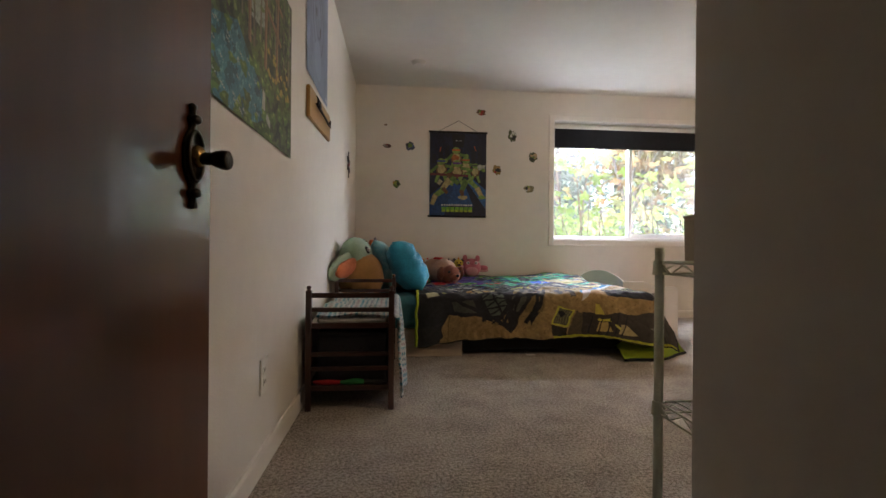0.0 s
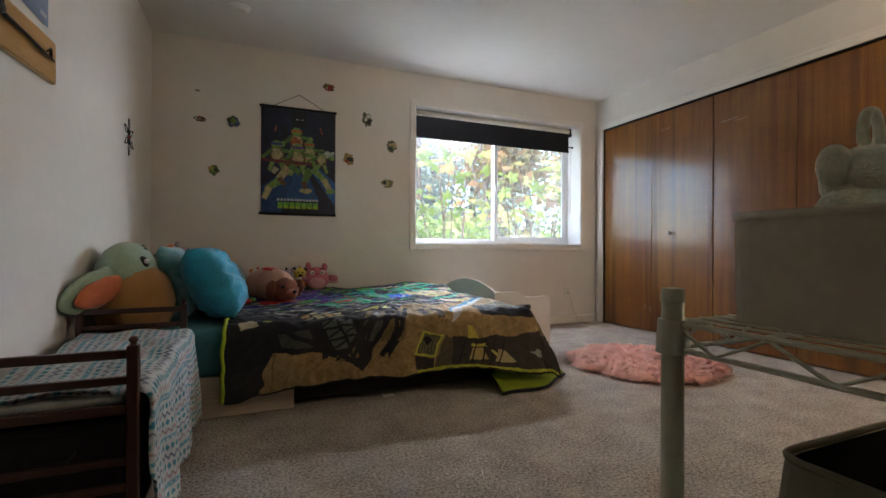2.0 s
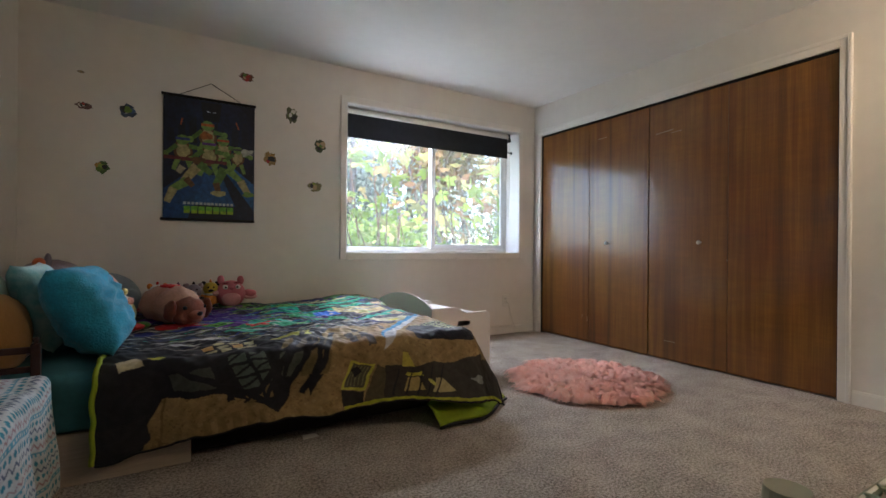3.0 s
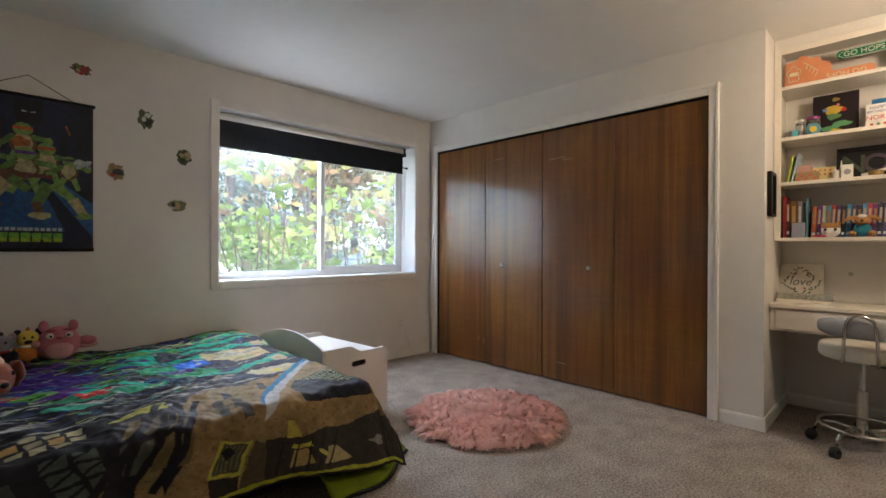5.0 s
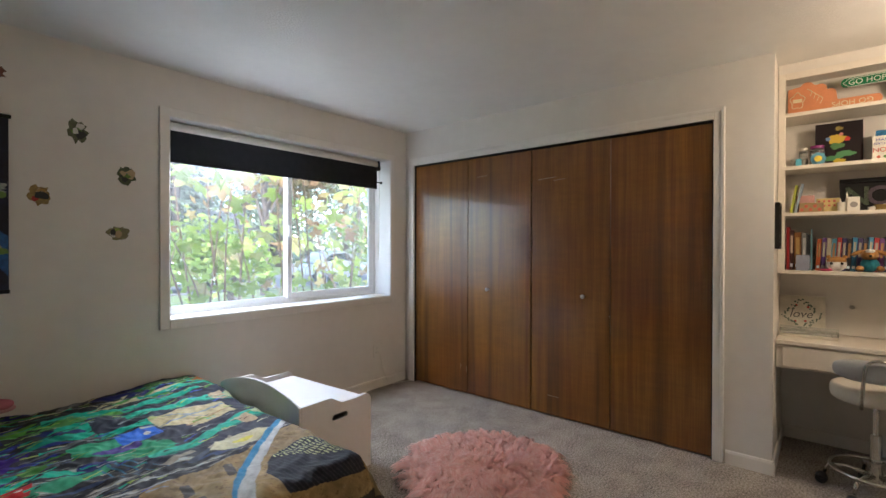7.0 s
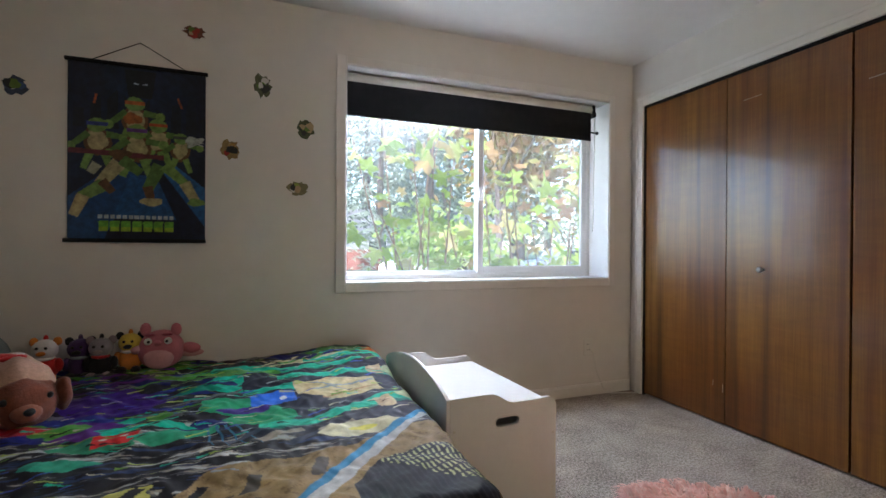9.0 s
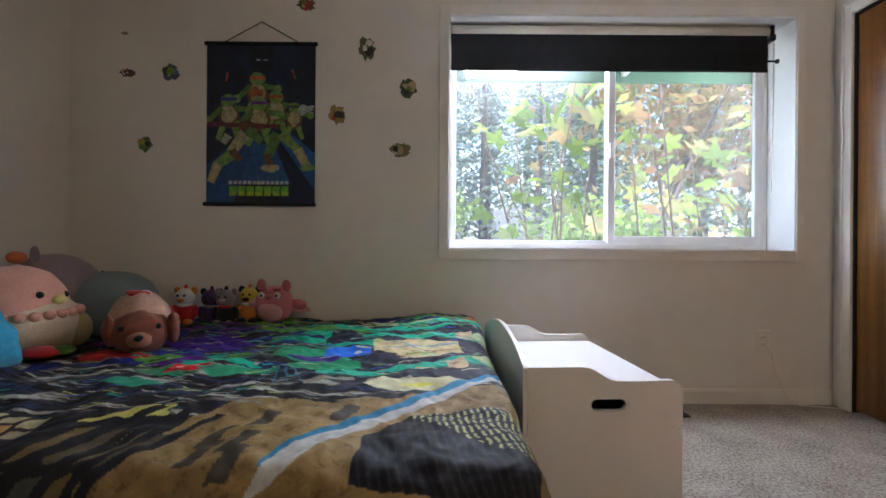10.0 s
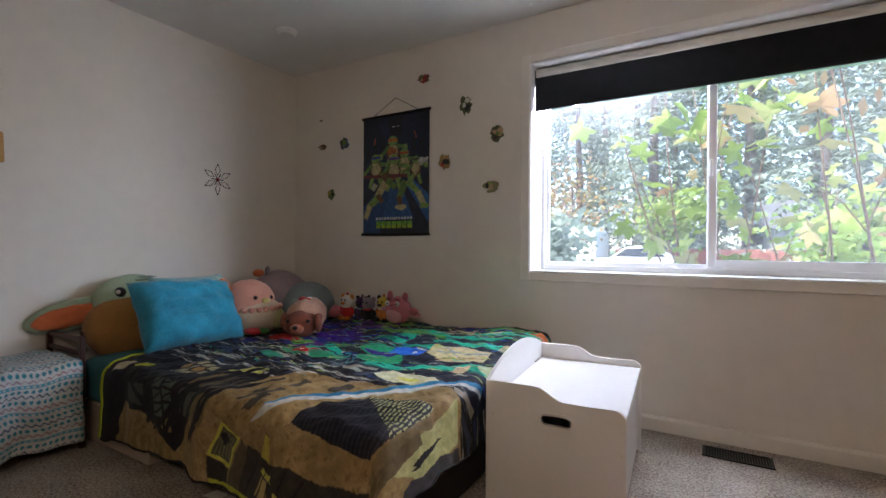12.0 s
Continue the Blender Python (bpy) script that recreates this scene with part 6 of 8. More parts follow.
# ---- hanging poster and stickers on the north wall ----
def hanging_poster():
    sh = Sheet(0, 0.645, 0, 0.948, 0.004)
    NV = (0.005, 0.008, 0.026)
    sh.fill(NV)
    sh.grain(0.35, 9, 7, 3)
    glow = np.exp(-((sh.u - 0.32) / 0.24) ** 2 - ((sh.v - 0.60) / 0.32) ** 2)
    sh.c += glow[:, None] * np.array([0.0, 0.010, 0.034])
    for k in range(9):
        u = 0.02 + 0.075 * k
        sh.poly([(u, 0.60), (u + 0.055, 0.60), (u + 0.05, 0.70 + 0.03 * ((k * 7) % 5)), (u + 0.005, 0.70 + 0.03 * ((k * 5) % 4))], (0.006, 0.010, 0.022))
    sh.poly([(0.27, 0.78), (0.38, 0.78), (0.40, 0.93), (0.25, 0.93)], (0.006, 0.008, 0.014))
    sh.bar((0.295, 0.858), (0.320, 0.855), 0.006, (0.45, 0.5, 0.6))
    sh.bar((0.335, 0.855), (0.358, 0.858), 0.006, (0.45, 0.5, 0.6))
    sh.poly([(0.0, 0.0), (0.16, 0.0), (0.33, 0.42), (0.20, 0.40), (0.0, 0.23)], (0.010, 0.05, 0.16))
    sh.poly([(0.42, 0.40), (0.645, 0.08), (0.645, 0.30), (0.50, 0.42)], (0.015, 0.09, 0.26))
    sh.poly([(0.28, 0.36), (0.40, 0.36), (0.50, 0.12), (0.20, 0.12)], (0.012, 0.07, 0.21))
    G1, G2, BR, LT = (0.08, 0.16, 0.035), (0.15, 0.25, 0.055), (0.11, 0.05, 0.02), (0.36, 0.30, 0.14)
    r = np.random.RandomState(2)

    def figure(u, v, s, mask, lean=0):
        sh.oval(u, v - 0.085 * s, 0.062 * s, 0.075 * s, BR, lean, 0.05)
        sh.oval(u, v - 0.080 * s, 0.045 * s, 0.058 * s, LT, lean, 0.08)
        for d in (-1, 1):
            sh.bar((u + d * 0.04 * s, v - 0.045 * s), (u + d * 0.115 * s, v - 0.085 * s + 0.03 * s * d), 0.036 * s, G1, 0.028 * s)
            sh.bar((u + d * 0.03 * s, v - 0.14 * s), (u + d * 0.062 * s, v - 0.235 * s), 0.040 * s, G2, 0.030 * s)
            sh.oval(u + d * 0.12 * s, v - 0.09 * s + 0.03 * s * d, 0.024 * s, 0.024 * s, G2)
        sh.oval(u, v, 0.046 * s, 0.038 * s, G2, lean, 0.04)
        sh.poly([(u - 0.047 * s, v + 0.016 * s), (u + 0.047 * s, v + 0.016 * s), (u + 0.046 * s, v - 0.004 * s), (u - 0.046 * s, v - 0.004 * s)], mask)
    figure(0.30, 0.745, 1.0, (0.45, 0.10, 0.02))
    sh.oval(0.29, 0.665, 0.045, 0.03, (0.30, 0.09, 0.02), 0, 0.1)
    figure(0.13, 0.615, 1.0, (0.03, 0.05, 0.22), 10)
    figure(0.41, 0.635, 0.95, (0.40, 0.06, 0.02), -8)
    figure(0.31, 0.595, 1.05, (0.10, 0.03, 0.20))
    figure(0.52, 0.575, 0.8, (0.05, 0.06, 0.05), -15)
    sh.oval(0.585, 0.565, 0.045, 0.026, (0.36, 0.38, 0.33), 10, 0.18)
    for i in range(3):
        sh.bar((0.60, 0.552 + 0.012 * i), (0.640, 0.540 + 0.016 * i), 0.006, (0.42, 0.43, 0.40), 0.002)
    sh.bar((0.0, 0.475), (0.44, 0.462), 0.026, (0.12, 0.02, 0.03))
    sh.oval(0.235, 0.465, 0.05, 0.03, BR, 0, 0.1)
    for a, b, w, c in (((0.23, 0.42), (0.14, 0.30), 0.075, LT), ((0.16, 0.30), (0.06, 0.23), 0.07, G2), ((0.07, 0.24), (0.025, 0.13), 0.06, LT), ((0.15, 0.32), (0.20, 0.26), 0.05, BR),
                       ((0.42, 0.42), (0.36, 0.28), 0.07, G1), ((0.36, 0.30), (0.38, 0.22), 0.05, BR), ((0.44, 0.42), (0.55, 0.32), 0.06, G2), ((0.54, 0.33), (0.60, 0.22), 0.06, LT),
                       ((0.13, 0.41), (0.10, 0.36), 0.05, (0.32, 0.30, 0.20)), ((0.24, 0.44), (0.33, 0.37), 0.06, G1)):
        sh.bar(a, b, w, c, w * 0.75)
    sh.oval(0.38, 0.215, 0.055, 0.022, LT, 0, 0.1)
    sh.oval(0.60, 0.22, 0.045, 0.022, G2, 0, 0.1)
    sh.bar((0.505, 0.80), (0.525, 0.745), 0.010, (0.35, 0.07, 0.02))
    sh.bar((0.125, 0.78), (0.115, 0.73), 0.010, (0.35, 0.07, 0.02))
    # plain bars where the title stands
    for k in range(13):
        u = 0.135 + 0.0275 * k
        sh.poly([(u, 0.118), (u + 0.021, 0.118), (u + 0.021, 0.138), (u, 0.138)], (0.40, 0.42, 0.46))
    for k in range(7):
        u = 0.138 + 0.051 * k
        sh.poly([(u, 0.050), (u + 0.042, 0.050), (u + 0.044, 0.108), (u - 0.002, 0.104)], (0.14, 0.36, 0.03))
        sh.poly([(u, 0.050), (u + 0.042, 0.050), (u + 0.042, 0.074), (u, 0.072)], (0.28, 0.40, 0.02))
    sh.grain(0.22, 70, 64, 9)
    sh.c = np.clip(sh.c, 0, 1)
    return sh


hp = thing("hanging_poster", (1.148, 4.99, 1.16), "dark comic-style poster hung from black rails on a cord", "poster")
sh = hanging_poster()
part("print", sh.mesh("print", flat_sheet(sh, (0.826, 4.990, 1.166), (1, 0, 0), (0, 0, 1), 0.003)), M_PRINT_PAPER, hp)
part("rail", box((0.812, 4.980, 2.108), (1.482, 4.996, 2.129), 0.003), M_BLKMETAL, hp, "black top rail")
part("rail", box((0.808, 4.980, 1.156), (1.475, 4.996, 1.177), 0.003), M_BLKMETAL, hp, "black bottom rail")
part("cord", tube([(0.93, 4.988, 2.127), (1.15, 4.992, 2.250), (1.37, 4.988, 2.127)], 0.0025, 6), M_BLKMETAL, hp, "thin black cord")
part("nail", rod((1.15, 5.0, 2.250), (1.15, 4.985, 2.252), 0.003, n=8), M_STEEL, hp)


def sticker(x, z, w, h, cols, seed, label):
    """A cut-out vinyl sticker: a ragged sheet of several coloured patches."""
    s = thing("wall_sticker", (x, 4.999, z), label, "sticker", "stickers on the wall")
    rr = random.Random(seed)
    n = 22
    out = [((w / 2) * (0.62 + 0.45 * rr.random()) * math.cos(6.283 * i / n), (h / 2) * (0.62 + 0.45 * rr.random()) * math.sin(6.283 * i / n)) for i in range(n)]
    m = Matrix.Translation((x, 4.9995, z)) @ Matrix(((1, 0, 0, 0), (0, 0, -1, 0), (0, 1, 0, 0), (0, 0, 0, 1)))
    part("backing", prism(out, 0.0012, m), mat("sticker_vinyl", cols[0], 0.5, vary=0.4, scale=40), s)
    for k in range(1, 7):
        a, q = rr.uniform(0, 6.28), rr.uniform(0.05, 0.5)
        cx, cy, r = w * 0.5 * q * math.cos(a), h * 0.5 * q * math.sin(a), rr.uniform(0.16, 0.30) * min(w, h)
        sh2 = [(cx + r * (0.6 + 0.6 * rr.random()) * math.cos(6.283 * i / 9), cy + r * (0.5 + 0.6 * rr.random()) * math.sin(6.283 * i / 9)) for i in range(9)]
        part("patch", prism(sh2, 0.0006, Matrix.Translation((0, -0.0011 - 0.0004 * k, 0)) @ m), STICK[cols[k % (len(cols) - 1) + 1]], s)


STICK = {k: mat("sticker_" + k, c, 0.5, vary=0.2, scale=40) for k, c in dict(green=(0.12, 0.20, 0.03), lime=(0.26, 0.34, 0.05), dark=(0.02, 0.022, 0.02), red=(0.35, 0.03, 0.02), blue=(0.06, 0.11, 0.25), ochre=(0.42, 0.24, 0.05), tan=(0.42, 0.30, 0.16), white=(0.6, 0.58, 0.52)).items()}
G = (0.06, 0.08, 0.03)
sticker(1.41, 2.356, 0.125, 0.085, [(0.16, 0.06, 0.03), "red", "red", "dark", "tan", "green"], 1, "red and brown cut-out wall sticker")
sticker(1.769, 2.10, 0.115, 0.15, [(0.10, 0.11, 0.05), "lime", "dark", "white", "green"], 2, "green and black cut-out wall sticker")
sticker(2.022, 1.868, 0.115, 0.13, [G, "green", "dark", "tan", "blue"], 3, "dark green cut-out wall sticker")
sticker(1.60, 1.705, 0.115, 0.13, [(0.30, 0.20, 0.06), "ochre", "tan", "dark", "red"], 4, "yellow-brown cut-out wall sticker")
sticker(1.974, 1.50, 0.135, 0.095, [(0.20, 0.18, 0.08), "lime", "dark", "tan", "white"], 5, "olive and tan cut-out wall sticker")
sticker(0.33, 2.18, 0.045, 0.022, [(0.25, 0.20, 0.14), "tan", "dark"], 6, "tiny tan wall sticker")
sticker(0.35, 1.943, 0.105, 0.062, [(0.12, 0.06, 0.05), "red", "dark", "white"], 7, "small red and dark wall sticker")
sticker(0.602, 1.948, 0.125, 0.115, [(0.05, 0.07, 0.12), "blue", "dark", "green", "white"], 8, "blue and black cut-out wall sticker")
sticker(0.455, 1.522, 0.10, 0.105, [(0.07, 0.13, 0.03), "lime", "green", "dark", "ochre"], 9, "bright green cut-out wall sticker")

# ---- alcove: built-in shelves and desk ----
M_CREAM = mat("cream_lacquer", (0.76, 0.71, 0.62), 0.4, vary=0.05, scale=4, bump=0.04, bump_scale=40)
AX0, AX1, AY0, AY1 = 4.83, 5.13, S, 1.815
setting("wall_shelf_back", box((5.13, S, 0.83), (5.16, 1.813, H)), M_WALL, "greige wall behind the built-in shelves", "wall")
setting("wall_shelf_fascia", box((AX0 + 0.012, S, 2.555), (5.13, AY1 - 0.002, H)), M_WALL, "painted fascia above the built-in shelves", "wall")
bc = thing("bookcase", (4.98, 1.23, 1.244), "built-in cream-painted bookcase full of books and toys", "bookcase")
part("stile", box((AX0, 1.773, 1.244), (AX0 + 0.018, 1.812, 2.555), 0.002), M_CREAM, bc)
part("stile", box((AX0, S + 0.003, 1.244), (AX0 + 0.018, S + 0.04, 2.555), 0.002), M_CREAM, bc)
part("top_rail", box((AX0, S + 0.04, 2.512), (AX0 + 0.018, 1.773, 2.555), 0.002), M_CREAM, bc)
part("side_panel", box((AX0 + 0.018, 1.790, 1.244), (AX1, 1.812, 2.553)), M_CREAM, bc)
part("side_panel", box((AX0 + 0.018, S + 0.003, 1.244), (AX1, S + 0.025, 2.553)), M_CREAM, bc)
for z in (2.292, 1.946, 1.642, 1.265):
    part("shelf", box((AX0 - 0.002, S + 0.026, z - 0.024), (AX1, 1.789, z), 0.002), M_CREAM, bc)
SH1, SH2, SH3, SH4 = 2.292, 1.946, 1.642, 1.265

dk = thing("desk", (5.0, 1.23, 0), "cream-painted built-in desk with a shallow drawer", "desk")
part("top", box((4.69, S + 0.002, 0.799), (5.345, 1.811, 0.826), 0.003), M_CREAM, dk)
part("apron", box((4.712, S + 0.002, 0.645), (4.73, 1.811, 0.797), 0.002), M_CREAM, dk)
for y0, y1 in ((1.25, 1.775), (0.68, 1.21)):
    dr = part("drawer_front", box((4.700, y0, 0.660), (4.7115, y1, 0.790), 0.002), M_CREAM, dk)
part("support", box((4.735, 1.795, 0.645), (5.34, 1.811, 0.797)), M_CREAM, dk)


def shelf_y(px):
    return 1.765 - (px - 1357) * 0.00282


def foam_hand(y_tip, y_end, z0, x, color, line, flip, label):
    """A big foam pointing hand, standing flat against the back of a shelf; its finger points to y_tip."""
    f = thing("foam_finger", (x, (y_tip + y_end) / 2, z0), label, "foam finger", "foam fingers on the top shelf")
    L = abs(y_end - y_tip)
    d = 1 if y_end > y_tip else -1
    # outline with the finger tip at 0 and the cuff at L
    out = arc(0.03, 0.03, 0.028, 90, 270, 8) + [(0.20, 0.002), (L, -0.006), (L, 0.165)] + arc(L - 0.10, 0.165, 0.035, 20, 160, 5) + arc(L - 0.165, 0.140, 0.035, 60, 170, 5) + arc(L - 0.215, 0.105, 0.03, 60, 180, 5) + [(L - 0.25, 0.060), (0.20, 0.058)]
    if flip:
        out = [(u, 0.165 - v) for u, v in out][::-1]
    m = Matrix(((0, 0, 1, x), (d, 0, 0, y_tip), (0, 1, 0, z0 + 0.006), (0, 0, 0, 1)))
    bm = prism(out, 0.02, m, 0.003)
    bmesh.ops.recalc_face_normals(bm, faces=bm.faces)
    part("hand", bm, color, f)
    return f


M_FOAM_O = mat("orange_foam", (0.64, 0.26, 0.12), 0.85, vary=0.1, scale=15, bump=0.2, bump_scale=300)
M_FOAM_G = mat("green_foam", (0.01, 0.19, 0.07), 0.85, vary=0.1, scale=15, bump=0.2, bump_scale=300)
M_CHALK = mat("cream_ink", (0.70, 0.62, 0.40), 0.7, vary=0.05, scale=20)
M_CHALKW = mat("white_ink", (0.75, 0.75, 0.70), 0.7, vary=0.05, scale=20)
FACE = Matrix(((0, 0, -1, 0), (-1, 0, 0, 0), (0, 1, 0, 0), (0, 0, 0, 1)))


def on_face(x, y, z, turn=0):
    """The pose of writing on a face that looks west."""
    return Matrix.Translation((x, y, z)) @ FACE @ Matrix.Rotation(radians(turn), 4, "Z")


f = foam_hand(1.305, 1.765, SH1, 4.90, M_FOAM_O, M_CHALK, False, "orange foam finger lying upside down on the shelf")
letters("lettering", "GO HOPS", 0.045, on_face(4.897, 1.445, SH1 + 0.034, 180), M_CHALK, f)
for k in range(4):
    part("finger_line", tube([(4.898, 1.60 + 0.016 * k, SH1 + 0.05 + 0.02 * k), (4.898, 1.585 + 0.018 * k, SH1 + 0.085 + 0.018 * k), (4.898, 1.61 + 0.018 * k, SH1 + 0.11 + 0.016 * k)], 0.0022, 5), M_CHALK, f)
part("emblem", tube([(4.898, 1.715 + (0.035 + 0.006 * math.sin(t * 5)) * math.cos(t), SH1 + 0.09 + (0.05 + 0.006 * math.sin(t * 5)) * math.sin(t)) for t in [2 * math.pi * i / 40 for i in range(40)]], 0.0025, 5, True), M_CHALK, f)
part("emblem_bar", box((4.8965, 1.690, SH1 + 0.078), (4.8985, 1.738, SH1 + 0.102), 0.0008), M_CHALK, f)
part("outline", tube([(4.8985, 1.33, SH1 + 0.012), (4.8985, 1.55, SH1 + 0.012), (4.8985, 1.76, SH1 + 0.010)], 0.002, 5), M_CHALK, f)

f = foam_hand(1.50, 0.98, SH1 + 0.03, 4.95, M_FOAM_G, M_CHALKW, True, "green foam finger leaning on the back wall")
letters("lettering", "GO HOPS", 0.045, on_face(4.947, 1.365, SH1 + 0.166), M_CHALKW, f)
part("outline", tube([(4.948, 1.26, SH1 + 0.142), (4.948, 1.46, SH1 + 0.142), (4.948, 1.488, SH1 + 0.166), (4.948, 1.46, SH1 + 0.192), (4.948, 1.22, SH1 + 0.194)], 0.0022, 5), M_CHALKW, f)
for k in range(4):
    part("finger_line", tube([(4.948, 1.24 - 0.035 * k, SH1 + 0.06 - 0.004 * k), (4.948, 1.225 - 0.035 * k, SH1 + 0.03 + 0.002 * k), (4.948, 1.19 - 0.035 * k, SH1 + 0.045), (4.948, 1.20 - 0.035 * k, SH1 + 0.10), (4.948, 1.24 - 0.02 * k, SH1 + 0.135)], 0.0022, 5), M_CHALKW, f)

# second shelf
M_JAR = bpy.data.materials.new("clear_glass")
M_JAR.use_nodes = True
jb = M_JAR.node_tree.nodes["Principled BSDF"]
jb.inputs["Transmission Weight"].default_value, jb.inputs["Roughness"].default_value, jb.inputs["IOR"].default_value = 0.85, 0.08, 1.2
jb.inputs["Base Color"].default_value = (0.80, 0.82, 0.80, 1)


def solid(name, bm, material, label, category, group="", smooth=False):
    return tagged(part(name, bm, material, None, smooth=smooth), label, category, group)


def flat_color(name, c, rough=0.55):
    return mat(name, c, rough, vary=0.18, scale=18, bump=0.05)


for px, r, h, lid in ((1368, 0.016, 0.060, (0.5, 0.5, 0.45)), (1386, 0.024, 0.125, (0.62, 0.60, 0.52)), (1411, 0.038, 0.130, (0.22, 0.02, 0.16))):
    y = shelf_y(px)
    j = thing("glass_jar", (4.93, y, SH2), "clear glass jar of trinkets on the shelf", "jar", "jars on the shelf")
    bm = rod((4.93, y, SH2 + 0.001), (4.93, y, SH2 + h * 0.75), r, n=20)
    bm = rod((4.93, y, SH2 + h * 0.75), (4.93, y, SH2 + h * 0.86), r, r * 0.8, 20, bm)
    part("jar", bm, M_JAR, j, smooth=False)
    part("lid", rod((4.93, y, SH2 + h * 0.86), (4.93, y, SH2 + h), r * 0.95, n=20), flat_color("lid_colour", lid, 0.4), j)
    part("filling", rod((4.93, y, SH2 + 0.004), (4.93, y, SH2 + h * 0.4), r * 0.85, n=14), flat_color("filling", (0.40, 0.36, 0.30)), j)
y = shelf_y(1413)
fl = thing("paper_flower", (4.88, y, SH2), "blue paper flower with a yellow centre against a jar", "ornament")
for k in range(8):
    a = 2 * math.pi * k / 8
    part("petal", rod((4.882, y + 0.024 * math.cos(a), SH2 + 0.041 + 0.024 * math.sin(a)), (4.886, y + 0.024 * math.cos(a), SH2 + 0.041 + 0.024 * math.sin(a)), 0.0165, n=14), flat_color("petal_blue", (0.12, 0.36, 0.52)), fl)
part("centre", rod((4.877, y, SH2 + 0.041), (4.882, y, SH2 + 0.041), 0.02, n=16), flat_color("centre_yellow", (0.70, 0.55, 0.05)), fl)
solid("small_box", box((4.90, shelf_y(1383), SH2), (4.935, shelf_y(1372), SH2 + 0.055), 0.003), flat_color("cyan_box", (0.10, 0.42, 0.52)), "tiny pale blue box beside the jars", "box")


def picture_canvas():
    sh = Sheet(0, 0.235, 0, 0.285, 0.004)
    sh.fill((0.018, 0.012, 0.014))
    for cu, cv, ru, rv, c in ((0.11, 0.175, 0.045, 0.03, (0.55, 0.38, 0.05)), (0.11, 0.13, 0.035, 0.02, (0.10, 0.22, 0.08)), (0.15, 0.075, 0.05, 0.018, (0.10, 0.28, 0.12)), (0.085, 0.05, 0.05, 0.016, (0.10, 0.28, 0.12)), (0.12, 0.03, 0.03, 0.015, (0.55, 0.40, 0.04)), (0.16, 0.17, 0.014, 0.014, (0.5, 0.05, 0.04)), (0.065, 0.18, 0.012, 0.012, (0.15, 0.25, 0.45)), (0.13, 0.205, 0.010, 0.010, (0.55, 0.2, 0.2)), (0.12, 0.245, 0.02, 0.012, (0.30, 0.24, 0.06))):
        sh.oval(cu, cv, ru, rv, c, 0, 0.12)
    return sh


def framed(name, sh, origin, tilt, back, label, category, thick=0.012):
    o = thing(name, origin, label, category)
    m = Matrix.Translation(origin) @ Matrix.Rotation(radians(tilt), 4, "Y")
    wv, hv = np.ptp(sh.u), np.ptp(sh.v)
    part("body", turned(box((0.0008, -wv / 2, 0), (thick, wv / 2, hv), 0.001), m), back, o)
    xyz = np.stack([np.zeros(len(sh.u)), wv / 2 - sh.u, sh.v], -1)
    me = sh.mesh("print", xyz)
    me.transform(m)
    part("print", me, M_PRINT_FELT, o)
    return o, m


framed("canvas_picture", picture_canvas(), (4.985, shelf_y(1449), SH2 + 0.001), 6, M_DARK, "small dark canvas with a bright flower painting", "picture")
sh = Sheet(0, 0.30, 0, 0.20, 0.004)
sh.fill((0.04, 0.20, 0.42))
sh.grain(0.3, 30, 30, 4)
for cu, cv, ru, rv, c in ((0.10, 0.12, 0.07, 0.04, (0.25, 0.18, 0.09)), (0.21, 0.14, 0.05, 0.03, (0.45, 0.45, 0.40)), (0.16, 0.05, 0.13, 0.03, (0.03, 0.25, 0.42)), (0.22, 0.10, 0.03, 0.015, (0.6, 0.5, 0.1)), (0.14, 0.08, 0.02, 0.02, (0.6, 0.2, 0.3)), (0.26, 0.16, 0.03, 0.03, (0.6, 0.6, 0.55))):
    sh.oval(cu, cv, ru, rv, c, 0, 0.15)
framed("toy_box", sh, (4.995, shelf_y(1565), SH2 + 0.001), 3, flat_color("blue_card", (0.04, 0.16, 0.35)), "bright blue underwater toy box on the shelf", "box", 0.05)
o = thing("greeting_card", (4.90, shelf_y(1524), SH2), "white birthday greeting card standing on the shelf", "card")
part("card", turned(box((0, -0.058, 0), (0.003, 0.058, 0.150)), Matrix.Translation((4.90, shelf_y(1524), SH2 + 0.0005)) @ Matrix.Rotation(radians(5), 4, "Y")), flat_color("white_card", (0.72, 0.70, 0.62)), o)
m = Matrix.Translation((4.8985, shelf_y(1524), SH2 + 0.0005)) @ Matrix.Rotation(radians(5), 4, "Y")
for txt, z, sz, c in (("HAPPY", 0.125, 0.028, (0.10, 0.12, 0.40)), ("BIRTHDAY", 0.100, 0.022, (0.10, 0.12, 0.40)), ("NORA", 0.062, 0.040, (0.55, 0.04, 0.03))):
    letters("lettering", txt, sz, m @ Matrix.Translation((0, 0, z)) @ FACE, flat_color("ink", c), o, 0.0006)
for k in range(3):
    part("print_flower", turned(rod((-0.0006, -0.03 + 0.03 * k, 0.02), (0.0004, -0.03 + 0.03 * k, 0.02), 0.009, n=10), m), flat_color("flower_ink", ((0.5, 0.05, 0.04), (0.1, 0.2, 0.05), (0.5, 0.1, 0.05))[k]), o)


